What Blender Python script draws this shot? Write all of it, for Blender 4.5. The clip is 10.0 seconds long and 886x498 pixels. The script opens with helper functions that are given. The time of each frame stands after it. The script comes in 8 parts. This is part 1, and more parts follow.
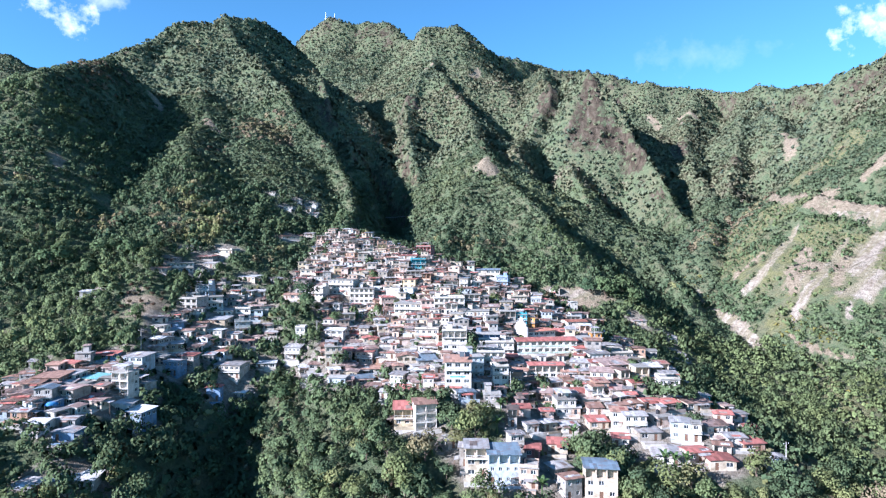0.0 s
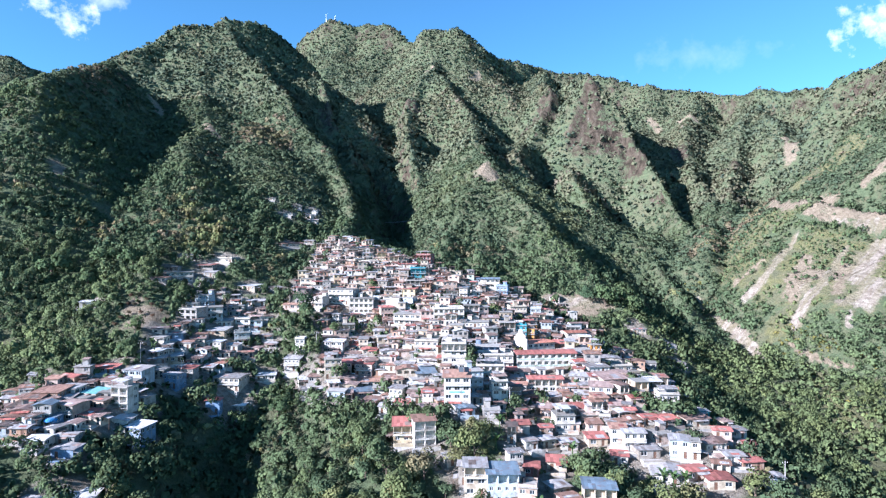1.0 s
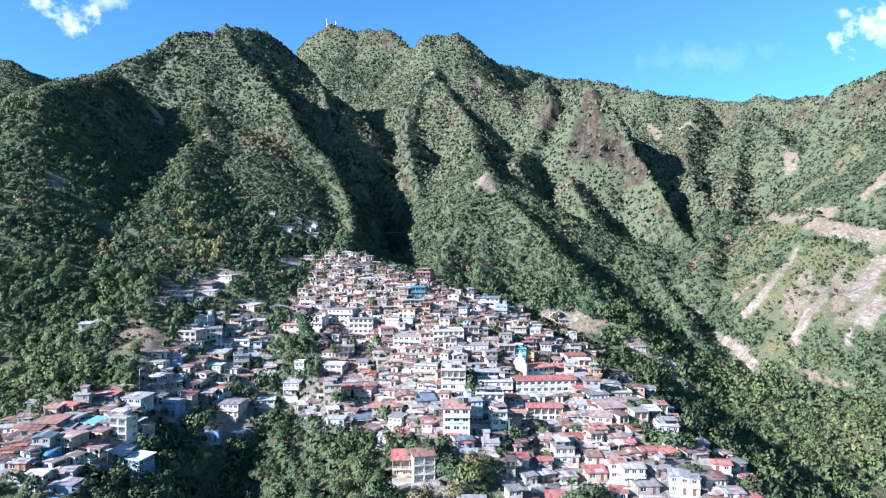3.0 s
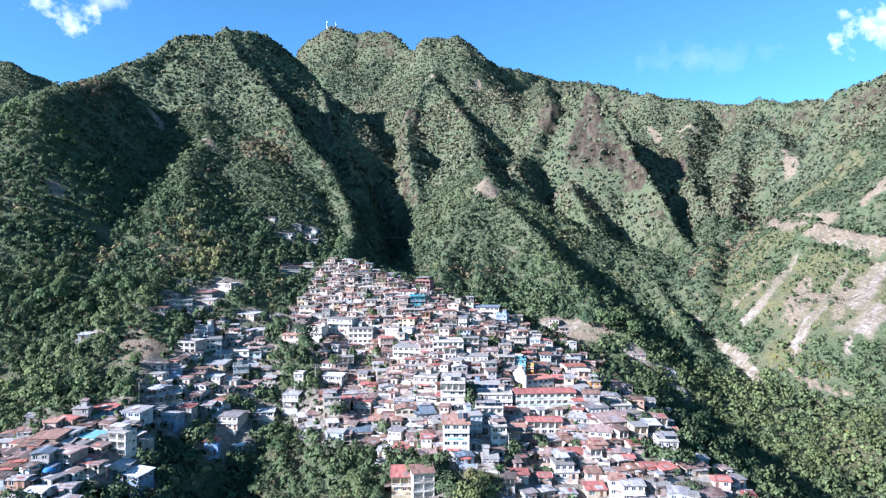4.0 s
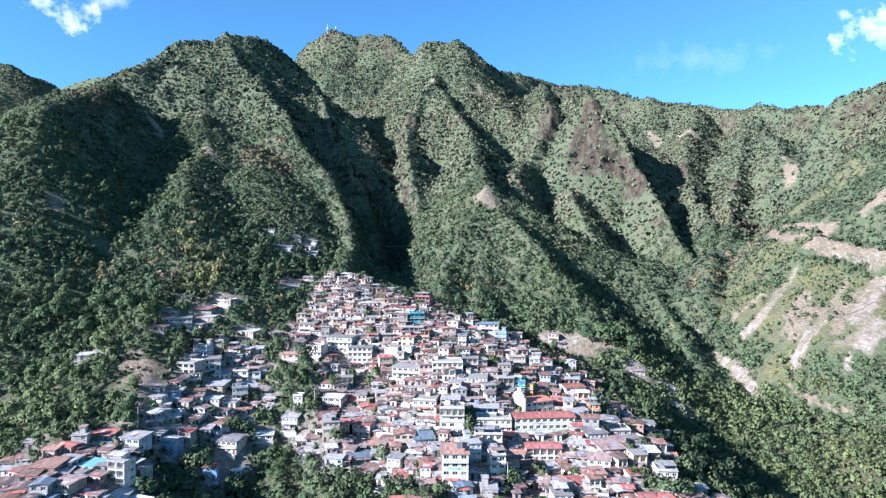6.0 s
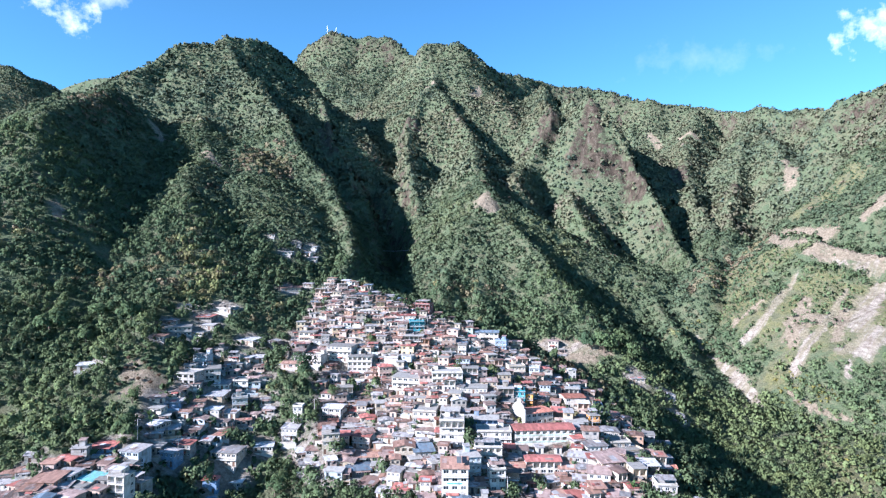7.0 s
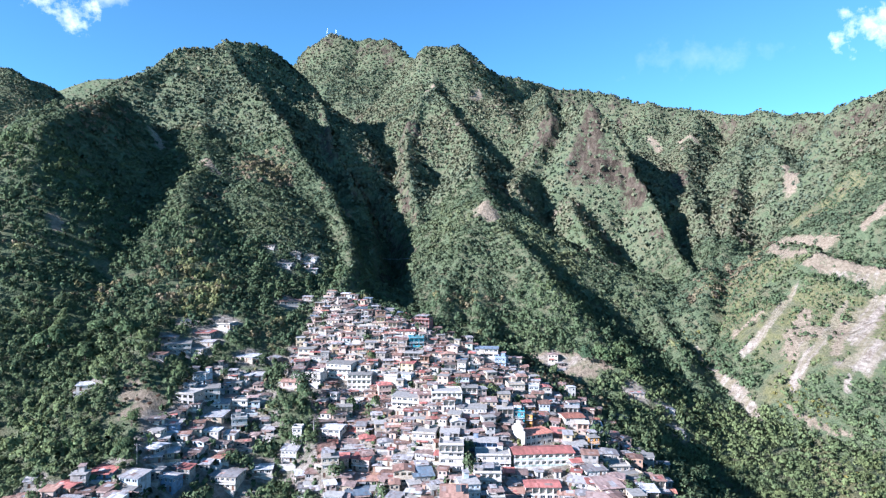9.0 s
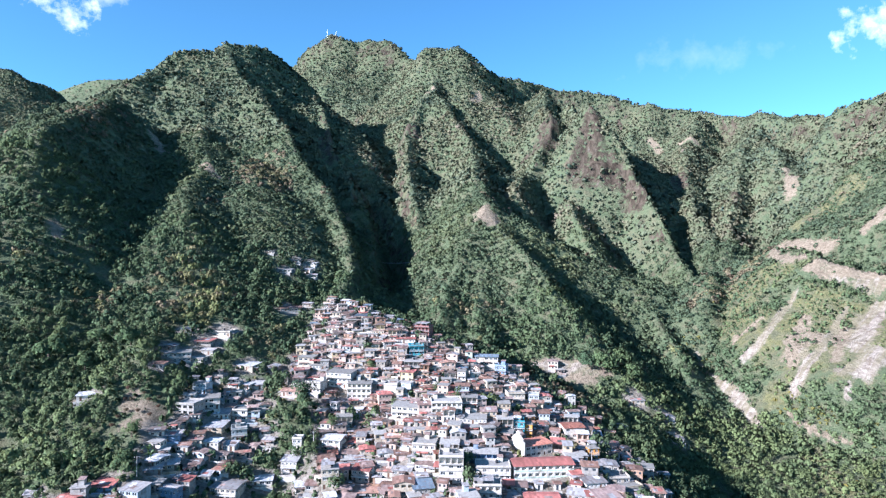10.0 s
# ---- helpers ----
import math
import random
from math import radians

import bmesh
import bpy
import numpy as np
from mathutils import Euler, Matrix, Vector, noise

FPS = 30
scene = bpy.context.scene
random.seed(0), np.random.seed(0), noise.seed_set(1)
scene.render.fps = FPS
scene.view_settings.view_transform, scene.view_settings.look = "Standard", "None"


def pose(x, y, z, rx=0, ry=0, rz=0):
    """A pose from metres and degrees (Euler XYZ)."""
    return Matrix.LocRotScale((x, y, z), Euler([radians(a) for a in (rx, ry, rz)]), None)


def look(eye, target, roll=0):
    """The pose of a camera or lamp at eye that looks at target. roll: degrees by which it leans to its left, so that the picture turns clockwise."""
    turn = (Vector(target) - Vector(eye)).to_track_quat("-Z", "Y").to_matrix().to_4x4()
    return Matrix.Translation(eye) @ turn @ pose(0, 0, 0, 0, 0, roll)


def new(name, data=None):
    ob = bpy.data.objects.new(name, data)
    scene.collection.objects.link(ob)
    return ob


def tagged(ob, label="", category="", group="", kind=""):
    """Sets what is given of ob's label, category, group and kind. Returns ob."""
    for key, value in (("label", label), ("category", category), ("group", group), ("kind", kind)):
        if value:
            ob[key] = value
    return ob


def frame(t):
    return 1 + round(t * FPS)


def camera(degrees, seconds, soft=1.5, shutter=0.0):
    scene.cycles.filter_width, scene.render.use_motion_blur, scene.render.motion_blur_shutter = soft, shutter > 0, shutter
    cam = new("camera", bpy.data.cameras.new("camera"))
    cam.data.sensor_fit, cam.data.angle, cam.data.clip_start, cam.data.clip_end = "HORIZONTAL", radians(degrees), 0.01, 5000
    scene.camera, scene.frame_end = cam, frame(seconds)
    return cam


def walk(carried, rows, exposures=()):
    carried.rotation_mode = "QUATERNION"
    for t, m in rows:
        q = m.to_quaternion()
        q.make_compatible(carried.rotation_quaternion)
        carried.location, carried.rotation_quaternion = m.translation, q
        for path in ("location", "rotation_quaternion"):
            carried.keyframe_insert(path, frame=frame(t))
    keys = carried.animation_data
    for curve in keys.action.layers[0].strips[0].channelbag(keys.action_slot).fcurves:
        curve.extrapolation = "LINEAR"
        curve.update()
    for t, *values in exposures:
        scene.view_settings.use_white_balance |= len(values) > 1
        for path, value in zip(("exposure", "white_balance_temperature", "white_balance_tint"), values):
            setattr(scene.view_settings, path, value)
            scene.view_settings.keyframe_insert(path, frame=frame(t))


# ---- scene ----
cam = camera(73.0, 10.0, soft=1.25)
METRES, EYE, TILT, LEAN, TURN = 50.0, 100.0, 0.0, 0.0, 0.0
ROWS = [
    (0.0, 0.0, 0.0, 0.0, 0.0, 0.0, -0.0),
    (0.5, 0.0031, -0.0007, 0.0501, 0.01, 0.01, -0.05),
    (1.0, 0.005, -0.0008, 0.1, 0.02, 0.03, -0.09),
    (1.5, 0.0052, -0.0007, 0.1503, 0.01, 0.06, -0.13),
    (2.0, 0.0053, -0.0, 0.1999, 0.02, 0.1, -0.17),
    (2.5, 0.0055, 0.0008, 0.2502, 0.02, 0.12, -0.2),
    (4.0, 0.0062, 0.0039, 0.4002, 0.0, 0.16, -0.31),
    (4.5, 0.007, 0.0045, 0.4501, -0.0, 0.15, -0.33),
    (5.0, 0.0074, 0.0055, 0.5, -0.0, 0.16, -0.37),
    (5.5, 0.0077, 0.0065, 0.5498, -0.01, 0.14, -0.4),
    (7.0, 0.0075, 0.0102, 0.6975, -0.01, 0.1, -0.48),
    (7.5, 0.008, 0.0112, 0.7477, -0.01, 0.07, -0.49),
    (8.0, 0.0082, 0.012, 0.7982, -0.01, 0.04, -0.5),
    (8.5, 0.0084, 0.013, 0.8486, -0.02, -0.0, -0.51),
    (9.0, 0.0088, 0.0141, 0.8986, -0.02, -0.04, -0.52),
    (9.5, 0.0088, 0.015, 0.9495, -0.02, -0.08, -0.52),
    (10.0, 0.0095, 0.0161, 0.9996, -0.01, -0.11, -0.52),
]
walk(cam, [(t, pose(0, 0, EYE, TILT, LEAN, TURN) @ pose(METRES * x, METRES * y, METRES * z, 90 + pitch, roll, yaw)) for t, x, y, z, yaw, pitch, roll in ROWS])

# ---- daylight ----
SUN_ELEVATION, SUN_AZIMUTH = radians(25), radians(-120)  # azimuth from straight ahead, negative to the left
sun_way = Vector((math.sin(SUN_AZIMUTH) * math.cos(SUN_ELEVATION), math.cos(SUN_AZIMUTH) * math.cos(SUN_ELEVATION), math.sin(SUN_ELEVATION)))
sun = new("sun", bpy.data.lights.new("sun", "SUN"))
sun.data.energy, sun.data.angle, sun.data.color = 3.25, radians(0.5), (1.0, 0.945, 0.885)
sun.matrix_world = look(sun_way * 100, (0, 0, 0))

world = bpy.data.worlds.new("sky")
scene.world = world
world.use_nodes = True
wn, wl = world.node_tree.nodes, world.node_tree.links
sky = wn.new("ShaderNodeTexSky")
sky.sky_type, sky.sun_disc = "NISHITA", False
sky.sun_elevation, sky.sun_rotation = SUN_ELEVATION, SUN_AZIMUTH
sky.altitude, sky.air_density, sky.dust_density, sky.ozone_density = 1800, 1.0, 0.05, 2.2
wn["Background"].inputs["Strength"].default_value = 0.064

# two small white clouds and a thin veil, by their bearing
bearing = wn.new("ShaderNodeTexCoord").outputs["Generated"]


def cloud(way, width, height, thick):
    """A ragged cloud round the bearing way: how much it covers."""
    off = wn.new("ShaderNodeVectorMath")
    off.operation = "SUBTRACT"
    off.inputs[1].default_value = Vector(way).normalized()
    wl.new(bearing, off.inputs[0])
    fit = wn.new("ShaderNodeMapping")
    fit.inputs["Scale"].default_value = (1 / width, 1 / width, 1 / height)
    wl.new(off.outputs[0], fit.inputs["Vector"])
    far = wn.new("ShaderNodeVectorMath")
    far.operation = "LENGTH"
    wl.new(fit.outputs[0], far.inputs[0])
    puff = wn.new("ShaderNodeTexNoise")
    puff.inputs["Scale"].default_value, puff.inputs["Detail"].default_value, puff.inputs["Roughness"].default_value = 24, 7, 0.62
    wl.new(bearing, puff.inputs["Vector"])
    body = wn.new("ShaderNodeMath")
    body.operation = "MULTIPLY_ADD"
    wl.new(puff.outputs["Fac"], body.inputs[0])
    body.inputs[1].default_value = 4.6
    wl.new(far.outputs["Value"], body.inputs[2])
    edge = wn.new("ShaderNodeMapRange")
    edge.inputs["From Min"].default_value, edge.inputs["From Max"].default_value = 3.15, 1.75
    edge.inputs["To Min"].default_value, edge.inputs["To Max"].default_value = 0.0, thick
    wl.new(body.outputs[0], edge.inputs["Value"])
    return edge.outputs["Result"]


clear = wn.new("ShaderNodeMix")  # the deep, slightly cyan blue of dry mountain air
clear.data_type, clear.blend_type = "RGBA", "MULTIPLY"
clear.inputs[0].default_value, clear.inputs[7].default_value = 1.0, (0.475, 0.76, 0.765, 1)
wl.new(sky.outputs["Color"], clear.inputs[6])
air = clear.outputs[2]
for way, width, height, thick in (((-672, 1059, 408), 0.030, 0.036, 1.1), ((-595, 1059, 440), 0.03, 0.012, 0.4), ((756, 1059, 410), 0.034, 0.040, 1.1), ((440, 1059, 345), 0.11, 0.025, 0.10)):
    over = wn.new("ShaderNodeMix")
    over.data_type = "RGBA"
    wl.new(cloud(way, width, height, thick), over.inputs[0])
    wl.new(air, over.inputs[6])
    over.inputs[7].default_value = (6.5, 6.5, 6.6, 1)
    air = over.outputs[2]
wl.new(air, wn["Background"].inputs["Color"])
scene.view_settings.exposure = 2.28
scene.view_settings.use_white_balance, scene.view_settings.white_balance_temperature, scene.view_settings.white_balance_tint = True, 5430, 18

# ---- materials ----
def material(name, rough=0.8, metal=0.0, spec=0.3):
    m = bpy.data.materials.new(name)
    m.use_nodes = True
    b = m.node_tree.nodes["Principled BSDF"]
    b.inputs["Roughness"].default_value = rough
    b.inputs["Metallic"].default_value = metal
    b.inputs["Specular IOR Level"].default_value = spec
    return m, m.node_tree.nodes, m.node_tree.links, b


def noise_node(nodes, links, coord, scale, detail=5.0, rough=0.6):
    n = nodes.new("ShaderNodeTexNoise")
    n.inputs["Scale"].default_value, n.inputs["Detail"].default_value, n.inputs["Roughness"].default_value = scale, detail, rough
    links.new(coord, n.inputs["Vector"])
    return n.outputs["Fac"]


def ramp(nodes, links, fac, *stops):
    r = nodes.new("ShaderNodeValToRGB")
    while len(r.color_ramp.elements) < len(stops):
        r.color_ramp.elements.new(0.5)
    for e, (p, c) in zip(r.color_ramp.elements, stops):
        e.position, e.color = p, (*c, 1) if len(c) == 3 else c
    links.new(fac, r.inputs["Fac"])
    return r.outputs["Color"]


def mix(nodes, links, fac, a, b, mode="MIX"):
    n = nodes.new("ShaderNodeMix")
    n.data_type, n.blend_type = "RGBA", mode
    for value, socket in ((fac, n.inputs[0]), (a, n.inputs[6]), (b, n.inputs[7])):
        if isinstance(value, bpy.types.NodeSocket):
            links.new(value, socket)
        else:
            socket.default_value = (*value, 1) if isinstance(value, tuple) else value
    return n.outputs[2]


def bump(nodes, links, bsdf, height, strength, distance):
    n = nodes.new("ShaderNodeBump")
    n.inputs["Strength"].default_value, n.inputs["Distance"].default_value = strength, distance
    links.new(height, n.inputs["Height"])
    links.new(n.outputs["Normal"], bsdf.inputs["Normal"])


def maths(nodes, links, op, a, b=0.5):
    n = nodes.new("ShaderNodeMath")
    n.operation, n.use_clamp = op, True
    for value, socket in ((a, n.inputs[0]), (b, n.inputs[1])):
        if isinstance(value, bpy.types.NodeSocket):
            links.new(value, socket)
        else:
            socket.default_value = value
    return n.outputs[0]


def ground_material():
    m, n, l, b = material("hillside", 0.95, 0, 0.1)
    pos = n.new("ShaderNodeNewGeometry")
    p = pos.outputs["Position"]
    fine, mid, broad = noise_node(n, l, p, 0.4, 7, 0.7), noise_node(n, l, p, 0.06), noise_node(n, l, p, 0.012)
    green = ramp(n, l, fine, (0.3, (0.070, 0.092, 0.052)), (0.52, (0.102, 0.128, 0.068)), (0.7, (0.140, 0.158, 0.088)))
    olive = ramp(n, l, fine, (0.3, (0.090, 0.096, 0.056)), (0.7, (0.165, 0.155, 0.092)))
    scrub = mix(n, l, ramp(n, l, mid, (0.46, (0, 0, 0)), (0.64, (1, 1, 1))), green, olive)
    rough = noise_node(n, l, p, 0.10, 9, 0.72)
    strata = n.new("ShaderNodeMapping")
    strata.inputs["Scale"].default_value = (1, 1, 0.25)
    l.new(p, strata.inputs["Vector"])
    rock = ramp(n, l, noise_node(n, l, strata.outputs[0], 0.16, 9, 0.75), (0.38, (0.030, 0.024, 0.017)), (0.5, (0.072, 0.055, 0.040)), (0.62, (0.120, 0.095, 0.070)), (0.74, (0.25, 0.23, 0.21)))
    rock = mix(n, l, ramp(n, l, rough, (0.53, (0, 0, 0)), (0.61, (1, 1, 1))), rock, green)
    split = n.new("ShaderNodeSeparateXYZ")
    l.new(pos.outputs["True Normal"], split.inputs[0])
    steep = maths(n, l, "ADD", split.outputs["Z"], maths(n, l, "MULTIPLY", maths(n, l, "SUBTRACT", mid, 0.4), 0.9))
    steep = ramp(n, l, steep, (0.42, (1, 1, 1)), (0.55, (0, 0, 0)))
    a = n.new("ShaderNodeAttribute")
    a.attribute_name = "cover"
    part_c = n.new("ShaderNodeSeparateColor")
    l.new(a.outputs["Color"], part_c.inputs[0])
    g = n.new("ShaderNodeAttribute")
    g.attribute_name = "meadow"
    ragged = noise_node(n, l, p, 0.15, 10, 0.82)

    def mask(socket, spread=3.2):
        sub = n.new("ShaderNodeMath")
        sub.operation = "MULTIPLY_ADD"
        l.new(ragged, sub.inputs[0])
        sub.inputs[1].default_value, sub.inputs[2].default_value = spread, -spread * 0.5
        return ramp(n, l, maths(n, l, "ADD", socket, sub.outputs[0]), (0.36, (0, 0, 0)), (0.72, (1, 1, 1)))
    dry = ramp(n, l, fine, (0.3, (0.138, 0.108, 0.074)), (0.7, (0.322, 0.260, 0.186)))
    lawn = ramp(n, l, fine, (0.3, (0.084, 0.090, 0.042)), (0.55, (0.168, 0.160, 0.074)), (0.75, (0.245, 0.212, 0.108)))
    pale = ramp(n, l, noise_node(n, l, p, 0.25, 8, 0.75), (0.36, (0.165, 0.130, 0.098)), (0.5, (0.290, 0.243, 0.195)), (0.68, (0.47, 0.42, 0.35)))
    runs = n.new("ShaderNodeMapping")  # gravel runs straight down the landslip
    runs.vector_type = "TEXTURE"
    runs.inputs["Rotation"].default_value, runs.inputs["Scale"].default_value = (0, 0, radians(-60)), (1, 14, 9)
    l.new(p, runs.inputs["Vector"])
    run = ramp(n, l, noise_node(n, l, runs.outputs[0], 0.16, 6, 0.65), (0.44, (0, 0, 0)), (0.56, (1, 1, 1)))
    pale = mix(n, l, maths(n, l, "MULTIPLY", run, 0.75), pale, mix(n, l, 0.5, dry, lawn))
    paving = ramp(n, l, noise_node(n, l, p, 0.5, 7, 0.7), (0.3, (0.115, 0.094, 0.071)), (0.5, (0.241, 0.207, 0.167)), (0.75, (0.402, 0.368, 0.322)))
    c = mix(n, l, steep, scrub, rock)
    lawn = mix(n, l, ramp(n, l, noise_node(n, l, p, 0.09, 7, 0.7), (0.42, (0, 0, 0)), (0.6, (1, 1, 1))), lawn, olive)
    lawn = mix(n, l, ramp(n, l, noise_node(n, l, p, 0.2, 6, 0.7), (0.57, (0, 0, 0)), (0.72, (1, 1, 1))), lawn, green)
    c = mix(n, l, mask(g.outputs["Fac"]), c, lawn)
    c = mix(n, l, mask(part_c.outputs["Green"], 4.0), c, dry)
    c = mix(n, l, mask(part_c.outputs["Blue"]), c, rock)
    c = mix(n, l, mask(part_c.outputs["Red"], 2.6), c, pale)
    c = mix(n, l, mask(a.outputs["Alpha"], 1.0), c, paving)
    l.new(c, b.inputs["Base Color"])
    bump(n, l, b, noise_node(n, l, p, 0.22, 10, 0.75), 1.0, 3.0)
    return m


MAT_GROUND = ground_material()
CRESTS = [
    ("left_mountain", 0.8, 0.85, 600, 22, [(-489, 430, 149), (-464, 500, 190), (-443, 570, 239), (-437, 640, 282), (-444, 700, 314), (-442, 750, 331), (-430, 800, 348), (-432, 850, 396), (-420, 920, 441), (-390, 940, 456), (-352, 970, 473), (-320, 1000, 479), (-303, 1040, 482), (-266, 1100, 467), (-259, 1150, 459)]),
    ("left_mountain_spur", 1.9, 0.62, 400, 14, [(-344, 950, 455), (-264, 850, 378), (-217, 770, 315), (-167, 690, 254), (-104, 600, 191), (-81, 540, 156), (-72, 480, 129), (-77, 430, 112)]),
    ("gully_buttress", 1.7, 1.2, 300, 10, [(-253, 1120, 450), (-203, 970, 387), (-162, 840, 295), (-127, 780, 254), (-116, 740, 212)]),
    ("west_rib", 0.9, 0.62, 400, 3, [(-444, 760, 330), (-385, 690, 312), (-357, 600, 285), (-345, 540, 264), (-331, 495, 244), (-314, 463, 220), (-297, 440, 192)]),
    ("west_rib_foot", 0.55, 0.55, 400, 3, [(-297, 440, 192), (-281, 422, 165), (-264, 409, 144), (-237, 371, 114)]),
    ("left_foothill", 0.5, 0.6, 400, 5, [(-204, 470, 168), (-228, 540, 199), (-248, 620, 231), (-283, 700, 274), (-315, 790, 322)]),
    ("huts_slope", 0.2, 0.2, 0, 1, [(-225, 680, 250), (-187, 600, 205), (-162, 545, 174), (-152, 490, 148), (-142, 445, 122)]),
    ("middle_foothill", 0.45, 0.5, 400, 3, [(-205, 490, 168), (-201, 470, 162), (-193, 425, 140), (-171, 345, 104), (-151, 300, 92)]),
    ("back_peaks", 0.5, 0.95, 700, 34, [(-456, 1700, 631), (-374, 1560, 637), (-336, 1510, 650), (-296, 1500, 672), (-259, 1490, 674), (-173, 1480, 663), (-116, 1460, 636), (-84, 1430, 606), (-61, 1400, 588), (-40, 1330, 601), (-5, 1330, 606), (30, 1320, 592), (82, 1320, 547), (139, 1390, 543), (227, 1450, 552), (372, 1480, 539), (464, 1420, 499), (576, 1400, 478), (618, 1370, 459), (641, 1310, 434), (630, 1190, 418), (651, 1120, 401), (646, 1020, 384), (626, 950, 384), (655, 930, 399), (666, 900, 400), (605, 700, 372), (604, 600, 345)]),
    ("centre_spur", 0.6, 2.3, 500, 16, [(-23, 1300, 525), (-24, 1170, 466), (-44, 1090, 402), (-58, 985, 335), (-60, 880, 284), (-49, 782, 236), (-31, 715, 190), (-19, 640, 143), (-10, 560, 111)]),
    ("centre_spur_east", 0.85, 0.7, 500, 18, [(-24, 1170, 466), (16, 1060, 391), (45, 930, 312), (40, 760, 237), (50, 625, 201)]),
    ("knob", 3.0, 0.7, 300, 3, [(50, 630, 202), (57, 600, 182), (68, 560, 162), (80, 516, 138), (90, 480, 114)]),
    ("knob_foot", 0.75, 0.6, 300, 3, [(80, 516, 137), (92, 475, 112), (106, 440, 92), (120, 408, 71), (131, 386, 50)]),
    ("knob_face", 0.55, 0.58, 300, 5, [(50, 625, 200), (35, 560, 148), (31, 490, 110), (25, 430, 88)]),
    ("knob_west", 0.6, 1.3, 300, 5, [(50, 630, 203), (22, 560, 151), (5, 510, 120), (-3, 450, 100)]),
    ("cliff_buttress", 1.4, 1.0, 400, 8, [(221, 1330, 508), (177, 1020, 380), (165, 930, 320), (121, 850, 253), (87, 760, 219)]),
    ("pinnacle", 2.2, 1.35, 400, 4, [(245, 1200, 441), (223, 960, 364), (222, 905, 367), (235, 895, 354), (250, 865, 309), (255, 825, 260), (262, 770, 213), (262, 690, 152), (248, 590, 110), (225, 510, 82)]),
    ("pinnacle_front", 0.9, 1.05, 400, 10, [(165, 790, 216), (166, 730, 183), (176, 630, 130), (190, 550, 93), (188, 480, 71), (181, 440, 57)]),
    ("east_low_spur", 0.9, 0.7, 400, 14, [(562, 1350, 458), (499, 1215, 373), (402, 1000, 276), (366, 900, 228), (329, 740, 171), (281, 620, 124)]),
    ("east_mid_spur", 0.9, 0.8, 400, 14, [(657, 1240, 429), (556, 1080, 346), (484, 996, 300), (452, 920, 246), (390, 800, 199), (308, 660, 144)]),
    ("east_terrace", 1.0, 0.5, 300, 5, [(382, 380, 147), (363, 420, 144), (337, 455, 143), (318, 470, 148), (310, 490, 150), (315, 560, 151), (298, 600, 143), (264, 570, 122), (236, 530, 101)]),
    ("east_upper", 0.8, 0.5, 500, 22, [(563, 560, 286), (536, 620, 270), (503, 680, 255), (499, 760, 248), (497, 855, 258), (561, 1050, 339)]),
    ("village", 0.14, 0.14, 0, 1, [(-75, 425, 112), (-57, 402, 107), (-34, 384, 102), (-14, 370, 96), (-6, 350, 87), (5, 305, 76), (10, 250, 60), (8, 205, 53), (25, 175, 43), (45, 152, 37), (55, 120, 20)]),
    ("village_east", 0.18, 0.12, 0, 1, [(-8, 374, 95), (20, 360, 86), (35, 346, 80), (58, 290, 62), (56, 250, 60), (70, 210, 52.5), (83, 180, 45), (95, 150, 33), (105, 110, 12)]),
    ("village_west", 0.15, 0.85, 0, 1, [(-70, 380, 98), (-80, 300, 74), (-52, 255, 57), (-38, 215, 47), (-18, 190, 41), (-5, 160, 32), (5, 120, 15)]),
    ("west_shelf", 0.85, 0.3, 0, 1, [(-190, 430, 140), (-150, 330, 92), (-128, 260, 73), (-110, 205, 55), (-106, 170, 44), (-104, 145, 34), (-100, 110, 15)]),
    ("west_shelf_out", 0.25, 0.5, 0, 1, [(-260, 380, 125), (-230, 340, 104), (-172, 293, 77), (-135, 205, 57), (-128, 182, 53), (-125, 155, 42), (-120, 110, 15)]),
    ("far_west", 0.8, 0.8, 700, 10, [(-1637, 1600, 585), (-1195, 1500, 566), (-1067, 1480, 581), (-1025, 1500, 557), (-1082, 1700, 567)]),
    ("far_west_back", 0.8, 0.8, 700, 10, [(-1503, 2200, 673), (-1400, 2200, 713), (-1285, 2200, 758), (-1182, 2200, 765), (-1005, 2200, 663)]),
]

